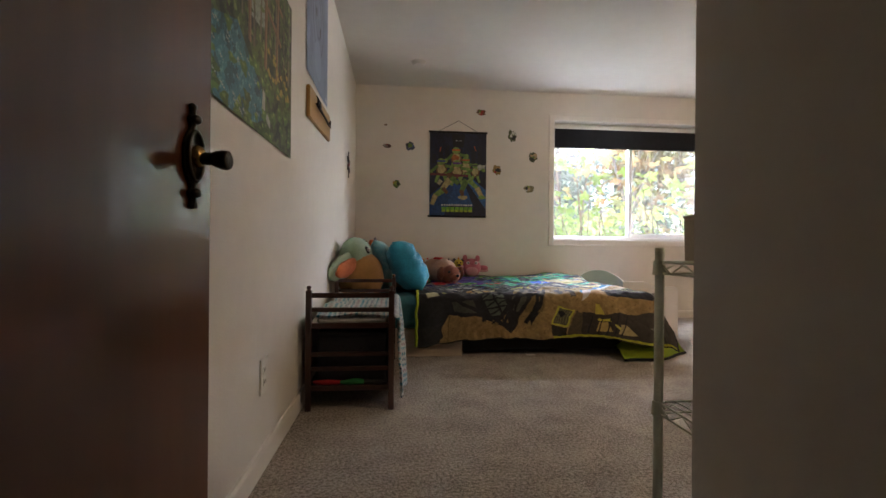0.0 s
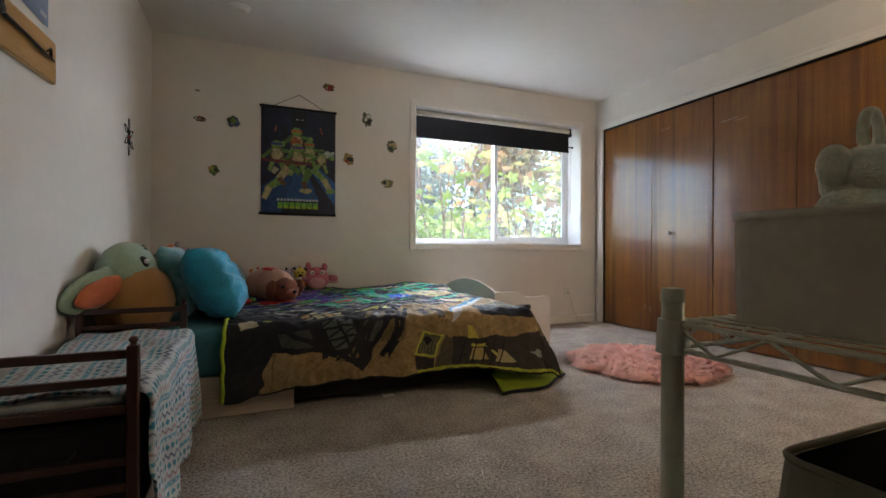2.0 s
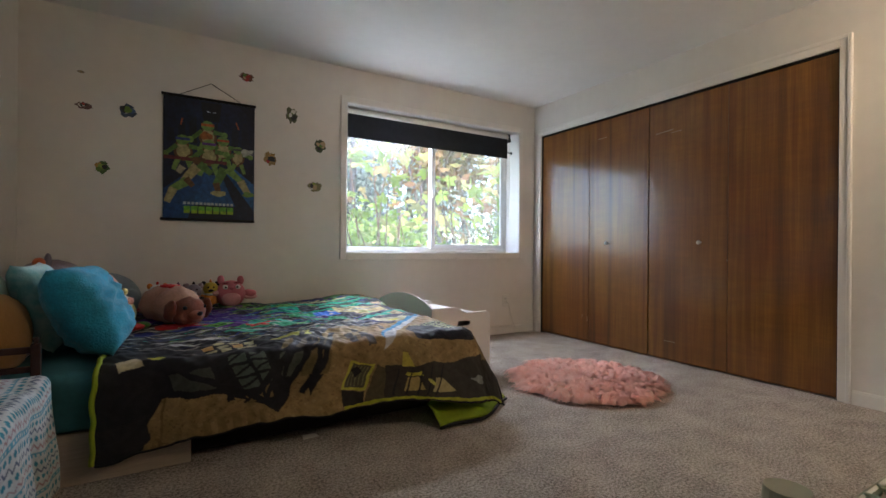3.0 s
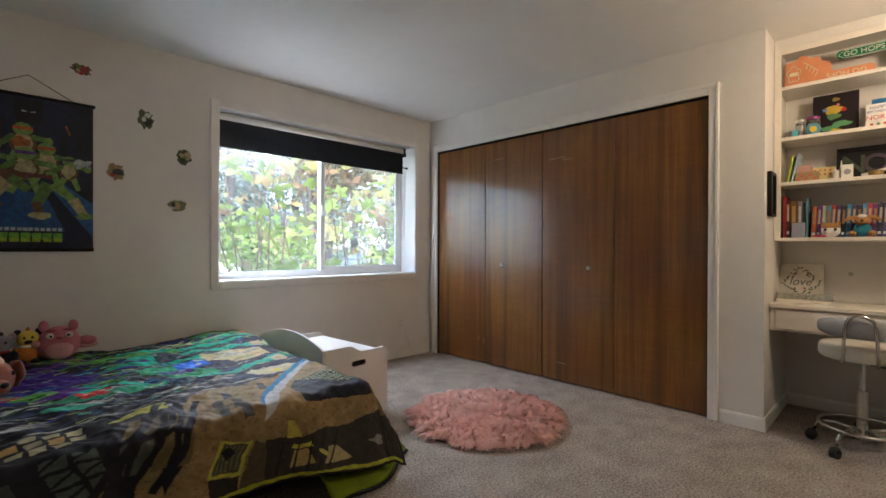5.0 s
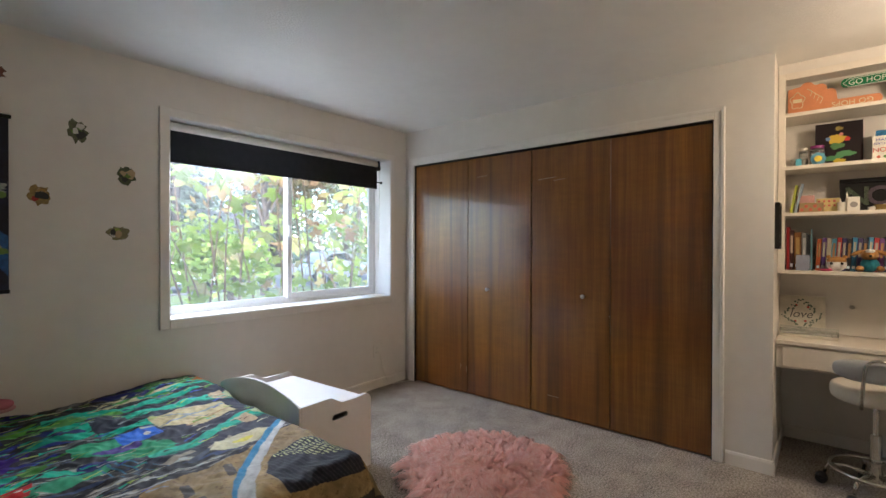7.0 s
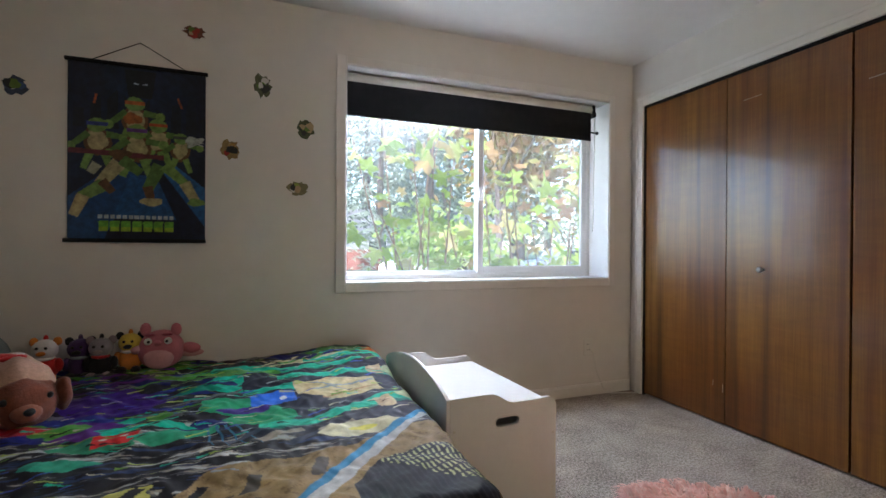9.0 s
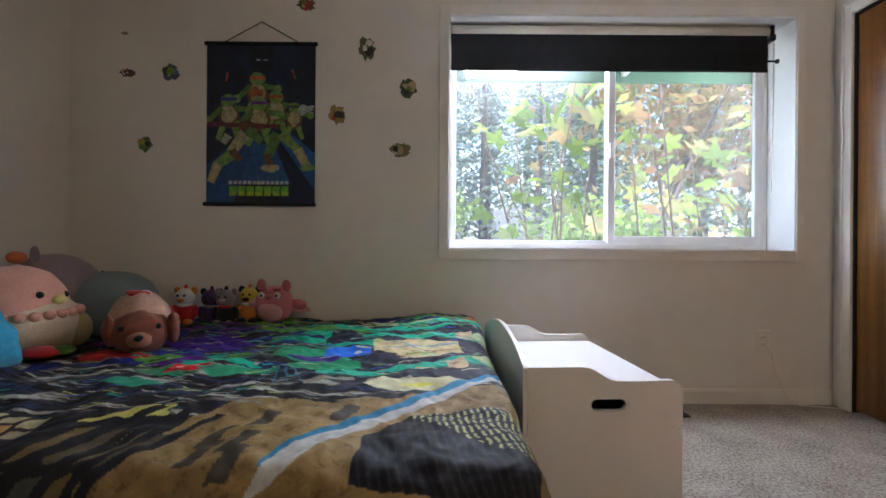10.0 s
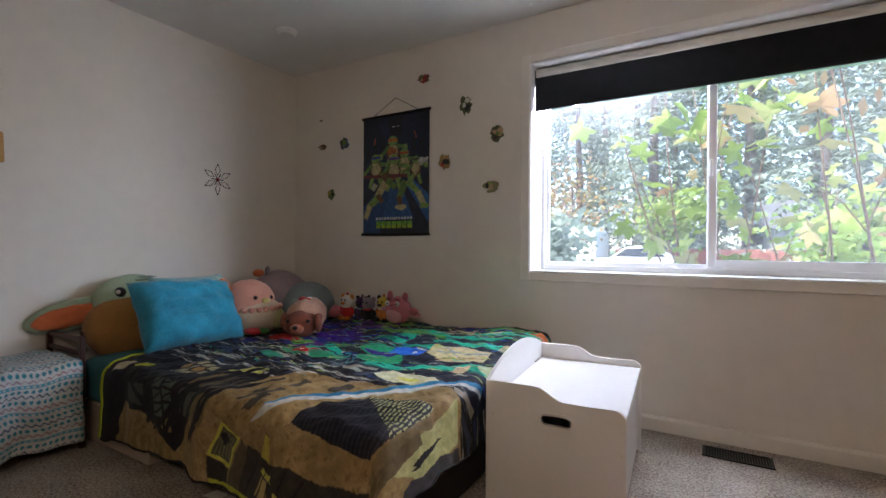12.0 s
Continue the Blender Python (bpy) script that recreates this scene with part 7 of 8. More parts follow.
# third shelf
def book(y, w, h, d, c, lean, x, label="", z=0.0, group="books on the shelf", lab_col=None):
    b = thing("book", (x, y, z), label, "book", group)
    m = Matrix.Translation((x, y, z)) @ Matrix.Rotation(radians(lean), 4, "X")
    k = flat_color("book_cover", c, 0.45)
    bm = box((0, -w / 2, 0.0), (0.004, w / 2, h), 0.001)
    bm = box((0.004, -w / 2, 0.0), (d, -w / 2 + 0.002, h), bm=bm)
    bm = box((0.004, w / 2 - 0.002, 0.0), (d, w / 2, h), bm=bm)
    part("cover", turned(bm, m), k, b)
    part("pages", turned(box((0.005, -w / 2 + 0.0025, 0.003), (d - 0.004, w / 2 - 0.0025, h - 0.003)), m), PAGES, b)
    if lab_col:
        part("spine_title", turned(box((-0.0008, -w * 0.28, h * 0.42), (0.0004, w * 0.28, h * 0.86)), m), flat_color("spine_ink", lab_col), b)
        part("spine_mark", turned(box((-0.0008, -w * 0.32, h * 0.08), (0.0004, w * 0.32, h * 0.16)), m), flat_color("spine_ink", tuple(1 - v for v in lab_col)), b)
    return b


PAGES = flat_color("paper_pages", (0.62, 0.57, 0.45), 0.8)
book(shelf_y(1364), 0.014, 0.185, 0.14, (0.40, 0.45, 0.06), 9, 4.90, "thin lime-green book leaning at the shelf end", SH3 + 0.002)
book(shelf_y(1372), 0.012, 0.195, 0.14, (0.35, 0.45, 0.55), 11, 4.90, "thin pale blue book leaning at the shelf end", SH3 + 0.002)
solid("gift_box", box((4.95, shelf_y(1407), SH3), (5.03, shelf_y(1373), SH3 + 0.118), 0.004), flat_color("dusty_pink", (0.55, 0.30, 0.26)), "dusty pink cardboard box on the shelf", "box")
gb2 = thing("floral_box", (4.93, shelf_y(1401), SH3), "brown box with printed red flowers", "box")
part("body", box((4.90, shelf_y(1424), SH3), (4.95, shelf_y(1379), SH3 + 0.066), 0.003), flat_color("kraft", (0.30, 0.22, 0.10)), gb2)
for k in range(5):
    part("flower", rod((4.8985, shelf_y(1384 + 8 * k), SH3 + 0.020 + 0.022 * (k % 2)), (4.9015, shelf_y(1384 + 8 * k), SH3 + 0.020 + 0.022 * (k % 2)), 0.010, n=9), flat_color("flower_red", (0.50, 0.10, 0.06)), gb2)
gb3 = thing("patterned_box", (4.96, shelf_y(1436), SH3), "small cream box with a red floral pattern", "box")
part("body", box((4.94, shelf_y(1452), SH3), (4.99, shelf_y(1410), SH3 + 0.092), 0.003), flat_color("cream_card", (0.58, 0.48, 0.20)), gb3)
for k in range(8):
    part("flower", rod((4.9385, shelf_y(1415 + 9 * (k % 4)), SH3 + 0.045 + 0.028 * (k // 4)), (4.9415, shelf_y(1415 + 9 * (k % 4)), SH3 + 0.045 + 0.028 * (k // 4)), 0.007, n=8), flat_color("flower_red", (0.50, 0.08, 0.08)), gb3)
cr = thing("unicorn_mug", (4.91, shelf_y(1456), SH3), "white ceramic mug with a small horn", "mug")
part("cup", rod((4.91, shelf_y(1456), SH3 + 0.001), (4.91, shelf_y(1456), SH3 + 0.058), 0.024, 0.027, 20), M_PLASTIC, cr, smooth=False)
part("horn", rod((4.91, shelf_y(1463), SH3 + 0.058), (4.91, shelf_y(1463), SH3 + 0.125), 0.009, 0.001, 10), M_CREAM, cr)
part("ear", rod((4.91, shelf_y(1452), SH3 + 0.058), (4.91, shelf_y(1452), SH3 + 0.085), 0.007, 0.001, 8), M_CREAM, cr)
cc = thing("picture_block", (4.88, shelf_y(1473), SH3), "small white block with a cat drawing", "ornament")
part("block", box((4.87, shelf_y(1484), SH3), (4.89, shelf_y(1463), SH3 + 0.088), 0.006, 2), M_PLASTIC, cc)
part("drawing", rod((4.8685, shelf_y(1474), SH3 + 0.040), (4.8705, shelf_y(1474), SH3 + 0.040), 0.018, n=14), flat_color("grey_ink", (0.30, 0.28, 0.27)), cc)
ns = thing("name_sign", (5.02, shelf_y(1540), SH3), "black framed sign with glittering pastel letters", "sign")
m = Matrix.Translation((5.02, shelf_y(1540), SH3 + 0.002)) @ Matrix.Rotation(radians(7), 4, "Y")
part("board", turned(box((0, -0.25, 0), (0.008, 0.25, 0.215)), m), M_DARK, ns)
for lo, hi in (((-0.012, -0.25, 0), (0, -0.238, 0.215)), ((-0.012, 0.238, 0), (0, 0.25, 0.215)), ((-0.012, -0.238, 0), (0, 0.238, 0.012)), ((-0.012, -0.238, 0.19), (0, 0.238, 0.215))):
    part("frame", turned(box(lo, hi, 0.001), m), M_BLKMETAL, ns)
for ch, yy, c in (("N", 0.165, (0.075, 0.10, 0.06)), ("O", 0.055, (0.09, 0.065, 0.085)), ("R", -0.055, (0.055, 0.085, 0.10)), ("A", -0.165, (0.085, 0.10, 0.05))):
    letters("letter", ch, 0.165, m @ Matrix.Translation((-0.002, yy, 0.095)) @ FACE, mat("glitter", c, 0.3, 0.4, vary=0.6, scale=90), ns, 0.003, "CENTER", 0.003)
solid("spoon", tube([(4.87, shelf_y(1498), SH3 + 0.006), (4.875, shelf_y(1512), SH3 + 0.018), (4.89, shelf_y(1530), SH3 + 0.034), (4.90, shelf_y(1550), SH3 + 0.055)], [0.014, 0.011, 0.008, 0.010], 8), M_PLASTIC, "pale curved spoon propped on a dish", "spoon", smooth=True)
solid("trinket_dish", rod((4.88, shelf_y(1520), SH3 + 0.001), (4.88, shelf_y(1520), SH3 + 0.032), 0.035, 0.040, 20), flat_color("gold_weave", (0.25, 0.17, 0.05)), "small gold woven dish", "dish")
for k, c in enumerate(((0.10, 0.30, 0.10), (0.60, 0.45, 0.05), (0.08, 0.28, 0.36))):
    solid("toy_pack", box((4.90 + 0.01 * k, shelf_y(1562 + 22 * k), SH3), (4.93 + 0.01 * k, shelf_y(1541 + 22 * k), SH3 + 0.085 + 0.02 * k), 0.003), flat_color("pack_colour", c), "small colourful toy packet on the shelf", "packet", "toy packets on the shelf")

# fourth shelf: books
for px, w, h, c, t in ((1359, 0.016, 0.285, (0.30, 0.02, 0.02), None), (1366, 0.022, 0.265, (0.055, 0.018, 0.016), (0.5, 0.4, 0.3)), (1377, 0.036, 0.250, (0.20, 0.085, 0.02), (0.40, 0.26, 0.08)), (1389, 0.026, 0.245, (0.16, 0.16, 0.16), (0.45, 0.45, 0.45)), (1397, 0.012, 0.235, (0.02, 0.02, 0.022), None), (1402, 0.006, 0.270, (0.16, 0.34, 0.42), None)):
    book(shelf_y(px), w, h, 0.17, c, 0, 4.885, "upright hardback book at the shelf end", SH4 + 0.001, "books on the shelf", t)
solid("small_book", turned(box((0, -0.036, 0), (0.014, 0.036, 0.10), 0.001), Matrix.Translation((4.855, shelf_y(1387), SH4 + 0.0015)) @ Matrix.Rotation(radians(8), 4, "Y")), flat_color("pastel_cover", (0.26, 0.28, 0.36)), "small pastel book leaning on the others", "book")
cols = [(0.45, 0.10, 0.03), (0.10, 0.04, 0.20), (0.42, 0.38, 0.32), (0.10, 0.32, 0.45), (0.40, 0.05, 0.04), (0.06, 0.05, 0.16), (0.05, 0.05, 0.06), (0.06, 0.25, 0.45), (0.08, 0.06, 0.16), (0.06, 0.06, 0.08), (0.10, 0.30, 0.50), (0.50, 0.06, 0.06), (0.16, 0.05, 0.20), (0.05, 0.06, 0.08), (0.10, 0.07, 0.22), (0.52, 0.24, 0.06), (0.36, 0.08, 0.20), (0.50, 0.22, 0.05), (0.50, 0.30, 0.05)]
for i, c in enumerate(cols):
    book(shelf_y(1413) - 0.0245 * i, 0.022, 0.205 + 0.004 * ((i * 5) % 3), 0.15, c, 3, 4.905 + 0.002 * ((i * 7) % 4), "upright comic paperback with a bright spine", SH4 + 0.001, "row of paperbacks", (0.40, 0.37, 0.30) if i % 3 else (0.36, 0.20, 0.08))
plush("plush_hamster", [((4.868, shelf_y(1446), SH4 + 0.045), (0.03, 0.050, 0.045), 0, 0, 0), ((4.866, shelf_y(1446), SH4 + 0.068), (0.028, 0.048, 0.026), 0, 0, 1), ((4.866, shelf_y(1432), SH4 + 0.09), (0.01, 0.012, 0.012), 0, 0, 1), ((4.866, shelf_y(1460), SH4 + 0.09), (0.01, 0.012, 0.012), 0, 0, 1), ((4.84, shelf_y(1437), SH4 + 0.05), 0.008, 0, 0, 2), ((4.84, shelf_y(1455), SH4 + 0.05), 0.008, 0, 0, 2)], [F_WHITE, F_OCHRE, F_BLACK], "small white and brown plush hamster on the shelf", 40, 0.001, "body cap ear ear eye eye")
plush("plush_dog", [((4.86, shelf_y(1500), SH4 + 0.045), (0.035, 0.045, 0.045), 0, 0, 0), ((4.855, shelf_y(1500), SH4 + 0.105), (0.038, 0.042, 0.034), 0, 0, 1), ((4.82, shelf_y(1500), SH4 + 0.095), (0.016, 0.018, 0.016), 0, 0, 1), ((4.808, shelf_y(1500), SH4 + 0.10), 0.007, 0, 0, 2), ((4.83, shelf_y(1500), SH4 + 0.128), (0.012, 0.022, 0.014), 0, 0, 3),
                    ((4.86, shelf_y(1480), SH4 + 0.118), (0.012, 0.035, 0.012), 0, -25, 1), ((4.86, shelf_y(1520), SH4 + 0.118), (0.012, 0.035, 0.012), 0, 25, 1), ((4.845, shelf_y(1484), SH4 + 0.022), (0.03, 0.02, 0.018), 0, 0, 1), ((4.845, shelf_y(1516), SH4 + 0.022), (0.03, 0.02, 0.018), 0, 0, 1)],
      [F_TURQ, F_OCHRE, F_BLACK, F_WHITE], "sitting plush dog in a blue shirt on the shelf", 41, 0.001, "body head muzzle nose eye_patch ear ear foot foot")
solid("globe_ornament", ball((4.90, shelf_y(1575), SH4 + 0.055), 0.055, 20), flat_color("dark_globe", (0.03, 0.07, 0.08)), "dark speckled round ornament on the shelf", "ornament", smooth=True)
solid("pink_purse", ball((4.85, shelf_y(1428), SH4 + 0.008), (0.02, 0.032, 0.008), 14), flat_color("hot_pink", (0.5, 0.04, 0.12)), "small pink oval purse on the shelf", "purse", smooth=True)

# on the desk
lv = thing("wooden_sign", (5.06, 1.69, 0.826), "square white sign with a leafy wreath and script", "sign")
m = Matrix.Translation((5.055, 1.690, 0.8265)) @ Matrix.Rotation(radians(7), 4, "Y")
part("board", turned(box((0, -0.125, 0), (0.012, 0.125, 0.255), 0.001), m), flat_color("white_board", (0.66, 0.62, 0.52)), lv)
letters("lettering", "love", 0.075, m @ Matrix.Translation((-0.0005, 0, 0.13)) @ FACE @ Matrix(((1, 0.25, 0, 0), (0, 1, 0, 0), (0, 0, 1, 0), (0, 0, 0, 1))), flat_color("grey_ink", (0.10, 0.10, 0.10)), lv, 0.0006)
rr = random.Random(3)
LEAF = flat_color("leaf_ink", (0.07, 0.12, 0.09))
leafm = [shell(turned(rod((-0.0007, 0, 0), (0.0003, 0, 0), 0.0062 - 0.0012 * k, n=8), Matrix.Identity(4)), "leaf") for k in range(2)]
for me in leafm:
    me.materials.append(LEAF)
for i in range(54):
    a = 2 * math.pi * i / 54
    q = (0.088 + 0.018 * rr.uniform(-1, 1)) / max(abs(math.cos(a)) + abs(math.sin(a)), 0.8) * 1.15
    o = new("leaf", leafm[i % 2])
    o.parent = lv
    o.matrix_parent_inverse = Matrix.Translation(-lv.location)
    o.matrix_basis = m @ Matrix.Translation((-0.0006, q * math.cos(a), 0.13 + q * math.sin(a)))
for yy, zz in ((0.03, 0.19), (-0.035, 0.18), (0.035, 0.08), (-0.02, 0.085)):
    part("heart", turned(rod((-0.0012, yy, zz), (0.0003, yy, zz), 0.008, n=6), m), flat_color("red_ink", (0.5, 0.03, 0.03)), lv)
part("diamond", turned(prism([(0.085, 0), (0, 0.09), (-0.085, 0), (0, -0.09)], 0.0006, Matrix.Translation((-0.0004, 0, 0.13)) @ FACE), m), flat_color("white_board", (0.70, 0.66, 0.56)), lv)
tr = thing("desk_tray", (4.93, 1.66, 0.826), "clear acrylic organiser tray with a white base on the desk", "tray")
part("base", box((4.86, 1.50, 0.8265), (4.97, 1.80, 0.846), 0.004), M_CREAM, tr)
for lo, hi in (((4.86, 1.50, 0.847), (4.863, 1.80, 0.885)), ((4.967, 1.50, 0.847), (4.97, 1.80, 0.885)), ((4.863, 1.50, 0.847), (4.967, 1.503, 0.885)), ((4.863, 1.797, 0.847), (4.967, 1.80, 0.885))):
    part("wall", box(lo, hi), M_JAR, tr)
for k in range(7):
    part("divider", box((4.864, 1.535 + 0.037 * k, 0.847), (4.966, 1.537 + 0.037 * k, 0.880)), M_JAR, tr)
solid("pen_cup", rod((4.98, 1.045, 0.8265), (4.98, 1.045, 0.925), 0.036, 0.040, 20), flat_color("red_cup", (0.40, 0.03, 0.06)), "deep red cup on the desk", "cup")
solid("cable_grommet", rod((5.128, 1.43, 1.02), (5.118, 1.43, 1.02), 0.014, n=14), M_STEEL, "small round metal knob on the wall above the desk", "knob")

# black frame on the alcove's side wall
pf = thing("wall_picture", (4.70, 1.80, 1.55), "black picture frame hung on the alcove side wall", "picture frame")
part("frame", ring(4.622, 4.785, 1.405, 1.700, 1.788, 1.8145, (0.02, 0.02, 0.02, 0.02), 0.003), M_BLKMETAL, pf)
part("picture", box((4.641, 1.806, 1.424), (4.766, 1.8145, 1.681)), flat_color("grey_print", (0.14, 0.13, 0.12)), pf)

# ---- stool on castors ----
SCX, SCY = 4.615, 1.345
M_VINYLSEAT = mat("cream_vinyl", (0.62, 0.58, 0.50), 0.45, vary=0.05, scale=12, bump=0.08, bump_scale=200)
M_BLKPL = mat("black_plastic", (0.012, 0.012, 0.013), 0.45, vary=0.2, scale=20)
stl = thing("swivel_stool", (SCX, SCY, 0), "cream vinyl swivel stool with chrome back bar and castors", "stool")
bm = None
SZ = 0.548
prof = [(0.0, 0.0), (0.17, 0.0), (0.188, 0.003), (0.198, 0.012), (0.202, 0.026), (0.203, 0.045), (0.202, 0.064), (0.197, 0.078), (0.186, 0.086), (0.17, 0.089), (0.10, 0.092), (0.0, 0.088)]
bm = bmesh.new()
rings = []
for r, z in prof[1:-1]:
    rings.append([bm.verts.new((SCX + r * math.cos(2 * math.pi * i / 36), SCY + r * math.sin(2 * math.pi * i / 36), SZ + z)) for i in range(36)])
for a, b in zip(rings, rings[1:]):
    for i in range(36):
        bm.faces.new((a[i], a[(i + 1) % 36], b[(i + 1) % 36], b[i]))
bm.faces.new(rings[0][::-1])
bm.faces.new(rings[-1])
part("seat", bm, M_VINYLSEAT, stl, smooth=True)
bm = ball((0, 0, 0), 1, 32)
for v in bm.verts:
    x, y, z = v.co
    k = (abs(y) ** 3 + abs(z) ** 3) ** (1 / 3) / max(1e-6, math.hypot(y, z))
    v.co = Vector((SCX - 0.205 + 0.030 * math.copysign(abs(x) ** 0.6, x) + 0.9 * (0.192 * y / max(k, 0.5)) ** 2, SCY + 0.192 * y / max(k, 0.5), 0.748 + 0.060 * z / max(k, 0.5)))
# Backrest greyer than the seat: shade on its room side put into the colour.
part("backrest", bm, mat("shade_grey_vinyl", (0.42, 0.43, 0.45), 0.45, vary=0.05, scale=12, bump=0.08, bump_scale=200), stl, "oval backrest pad, its grey taken from the shade", True)
bar_pts = [(SCX - 0.10, SCY + 0.075, 0.543), (SCX - 0.215, SCY + 0.073, 0.548), (SCX - 0.235, SCY + 0.070, 0.64), (SCX - 0.242, SCY + 0.064, 0.738)] + \
    [(SCX - 0.245, SCY + 0.060 * math.cos(radians(a)), 0.768 + 0.052 * math.sin(radians(a))) for a in range(10, 180, 17)] + \
    [(SCX - 0.242, SCY - 0.064, 0.738), (SCX - 0.235, SCY - 0.070, 0.64), (SCX - 0.215, SCY - 0.073, 0.548), (SCX - 0.10, SCY - 0.075, 0.543)]
part("back_bar", tube(bar_pts, 0.009, 10), M_CHROME, stl, "bent chrome back bar", True)
part("piston", rod((SCX, SCY, 0.34), (SCX, SCY, SZ), 0.014, n=18), M_CHROME, stl, smooth=False)
part("sleeve", rod((SCX, SCY, 0.16), (SCX, SCY, 0.36), 0.026, n=20), M_CHROME, stl)
part("hub", rod((SCX, SCY, 0.085), (SCX, SCY, 0.17), 0.034, 0.028, 20), M_CHROME, stl)
part("foot_ring", tube([(SCX + 0.20 * math.cos(2 * math.pi * i / 40), SCY + 0.20 * math.sin(2 * math.pi * i / 40), 0.150) for i in range(40)], 0.010, 10, True), M_CHROME, stl, "chrome foot ring", True)
part("lever", tube([(SCX + 0.02, SCY - 0.03, 0.515), (SCX + 0.01, SCY - 0.13, 0.505), (SCX, SCY - 0.17, 0.49)], 0.006, 6), M_BLKPL, stl)
for k in range(5):
    a = radians(154 + 72 * k)
    c, s = math.cos(a), math.sin(a)
    leg = part("leg", tube([(SCX + 0.02 * c, SCY + 0.02 * s, 0.125), (SCX + 0.12 * c, SCY + 0.12 * s, 0.140), (SCX + 0.20 * c, SCY + 0.20 * s, 0.125), (SCX + 0.225 * c, SCY + 0.225 * s, 0.07)], [0.014, 0.013, 0.012, 0.010], 10), M_CHROME, stl, smooth=True)
    bx, by = SCX + 0.238 * c, SCY + 0.238 * s
    for d in (-1, 1):
        part("castor_wheel", rod((bx - s * 0.018 * d, by + c * 0.018 * d, 0.029), (bx - s * 0.004 * d, by + c * 0.004 * d, 0.029), 0.029, n=18), M_BLKPL, leg)
    part("castor_hood", ball((bx, by, 0.045), (0.028, 0.028, 0.022), 14), M_BLKPL, leg, smooth=True)

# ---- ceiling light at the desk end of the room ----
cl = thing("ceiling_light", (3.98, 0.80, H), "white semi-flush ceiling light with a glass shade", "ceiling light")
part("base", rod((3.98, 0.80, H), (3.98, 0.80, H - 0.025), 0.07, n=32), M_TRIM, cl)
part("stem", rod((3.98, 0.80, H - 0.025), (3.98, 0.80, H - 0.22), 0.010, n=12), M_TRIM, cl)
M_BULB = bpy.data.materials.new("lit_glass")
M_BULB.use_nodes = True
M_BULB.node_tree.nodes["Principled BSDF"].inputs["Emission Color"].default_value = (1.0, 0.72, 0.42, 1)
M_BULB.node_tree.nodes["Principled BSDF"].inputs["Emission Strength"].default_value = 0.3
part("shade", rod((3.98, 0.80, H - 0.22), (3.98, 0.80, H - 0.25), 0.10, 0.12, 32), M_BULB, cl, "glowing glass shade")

# ---- outside ----
GZ = -0.35
M_GRASS = mat("grass", (0.085, 0.12, 0.035), 0.9, vary=0.4, scale=0.8, bump=0.5, bump_scale=30)
M_ROAD = mat("pale_asphalt", (0.13, 0.13, 0.13), 0.9, vary=0.2, scale=1.2, bump=0.2, bump_scale=60)
gm = bmesh.new()
bmesh.ops.create_grid(gm, x_segments=40, y_segments=40, size=120, matrix=Matrix.Translation((3, 125.3, GZ)))
setting("ground", gm, M_GRASS, "mown lawn running out to the trees", "ground")
setting("road", box((-60, 19.0, GZ + 0.004), (70, 27.0, GZ + 0.03)), M_ROAD, "pale asphalt street beyond the lawn", "road")
M_EAVE = mat("green_soffit_paint", (0.26, 0.40, 0.30), 0.6, vary=0.08, scale=3, bump=0.05, bump_scale=30)
ev = thing("roof_eave", (3, 5.65, 2.38), "pale green painted roof overhang with rafters", "eave", kind="structure")
part("soffit", box((-2, 5.31, 2.385), (9, 6.02, 2.41)), M_EAVE, ev)
part("fascia", box((-2, 6.02, 2.285), (9, 6.055, 2.46), 0.004), mat("green_fascia_paint", (0.10, 0.22, 0.13), 0.6, vary=0.1, scale=3), ev)
for i in range(9):
    part("rafter", box((-1.2 + 1.22 * i, 5.31, 2.33), (-1.155 + 1.22 * i, 6.018, 2.384), 0.003), M_TRIM, ev)
part("roof", turned(box((-2, 0, 0), (9, 6.4, 0.05)), Matrix.Translation((0, 6.1, 2.47)) @ Matrix.Rotation(radians(162), 4, "X")), M_ROAD, ev)


def leaf_material(name, ramp_cols, trans=0.5):
    m = bpy.data.materials.new(name)
    m.use_nodes = True
    n, l = m.node_tree.nodes, m.node_tree.links
    n.remove(n["Principled BSDF"])
    g, r = n.new("ShaderNodeNewGeometry"), n.new("ShaderNodeValToRGB")
    e = r.color_ramp.elements
    e[0].position, e[0].color = 0.0, (*ramp_cols[0], 1)
    e[1].position, e[1].color = 1.0, (*ramp_cols[-1], 1)
    for i, c in enumerate(ramp_cols[1:-1]):
        k = e.new((i + 1) / (len(ramp_cols) - 1))
        k.color = (*c, 1)
    r.color_ramp.interpolation = "LINEAR"
    l.new(g.outputs["Random Per Island"], r.inputs["Fac"])
    d, t, mx = n.new("ShaderNodeBsdfDiffuse"), n.new("ShaderNodeBsdfTranslucent"), n.new("ShaderNodeMixShader")
    mx.inputs[0].default_value = trans
    for b in (d, t):
        l.new(r.outputs["Color"], b.inputs["Color"])
    l.new(d.outputs[0], mx.inputs[1])
    l.new(t.outputs[0], mx.inputs[2])
    l.new(mx.outputs[0], n["Material Output"].inputs["Surface"])
    return m


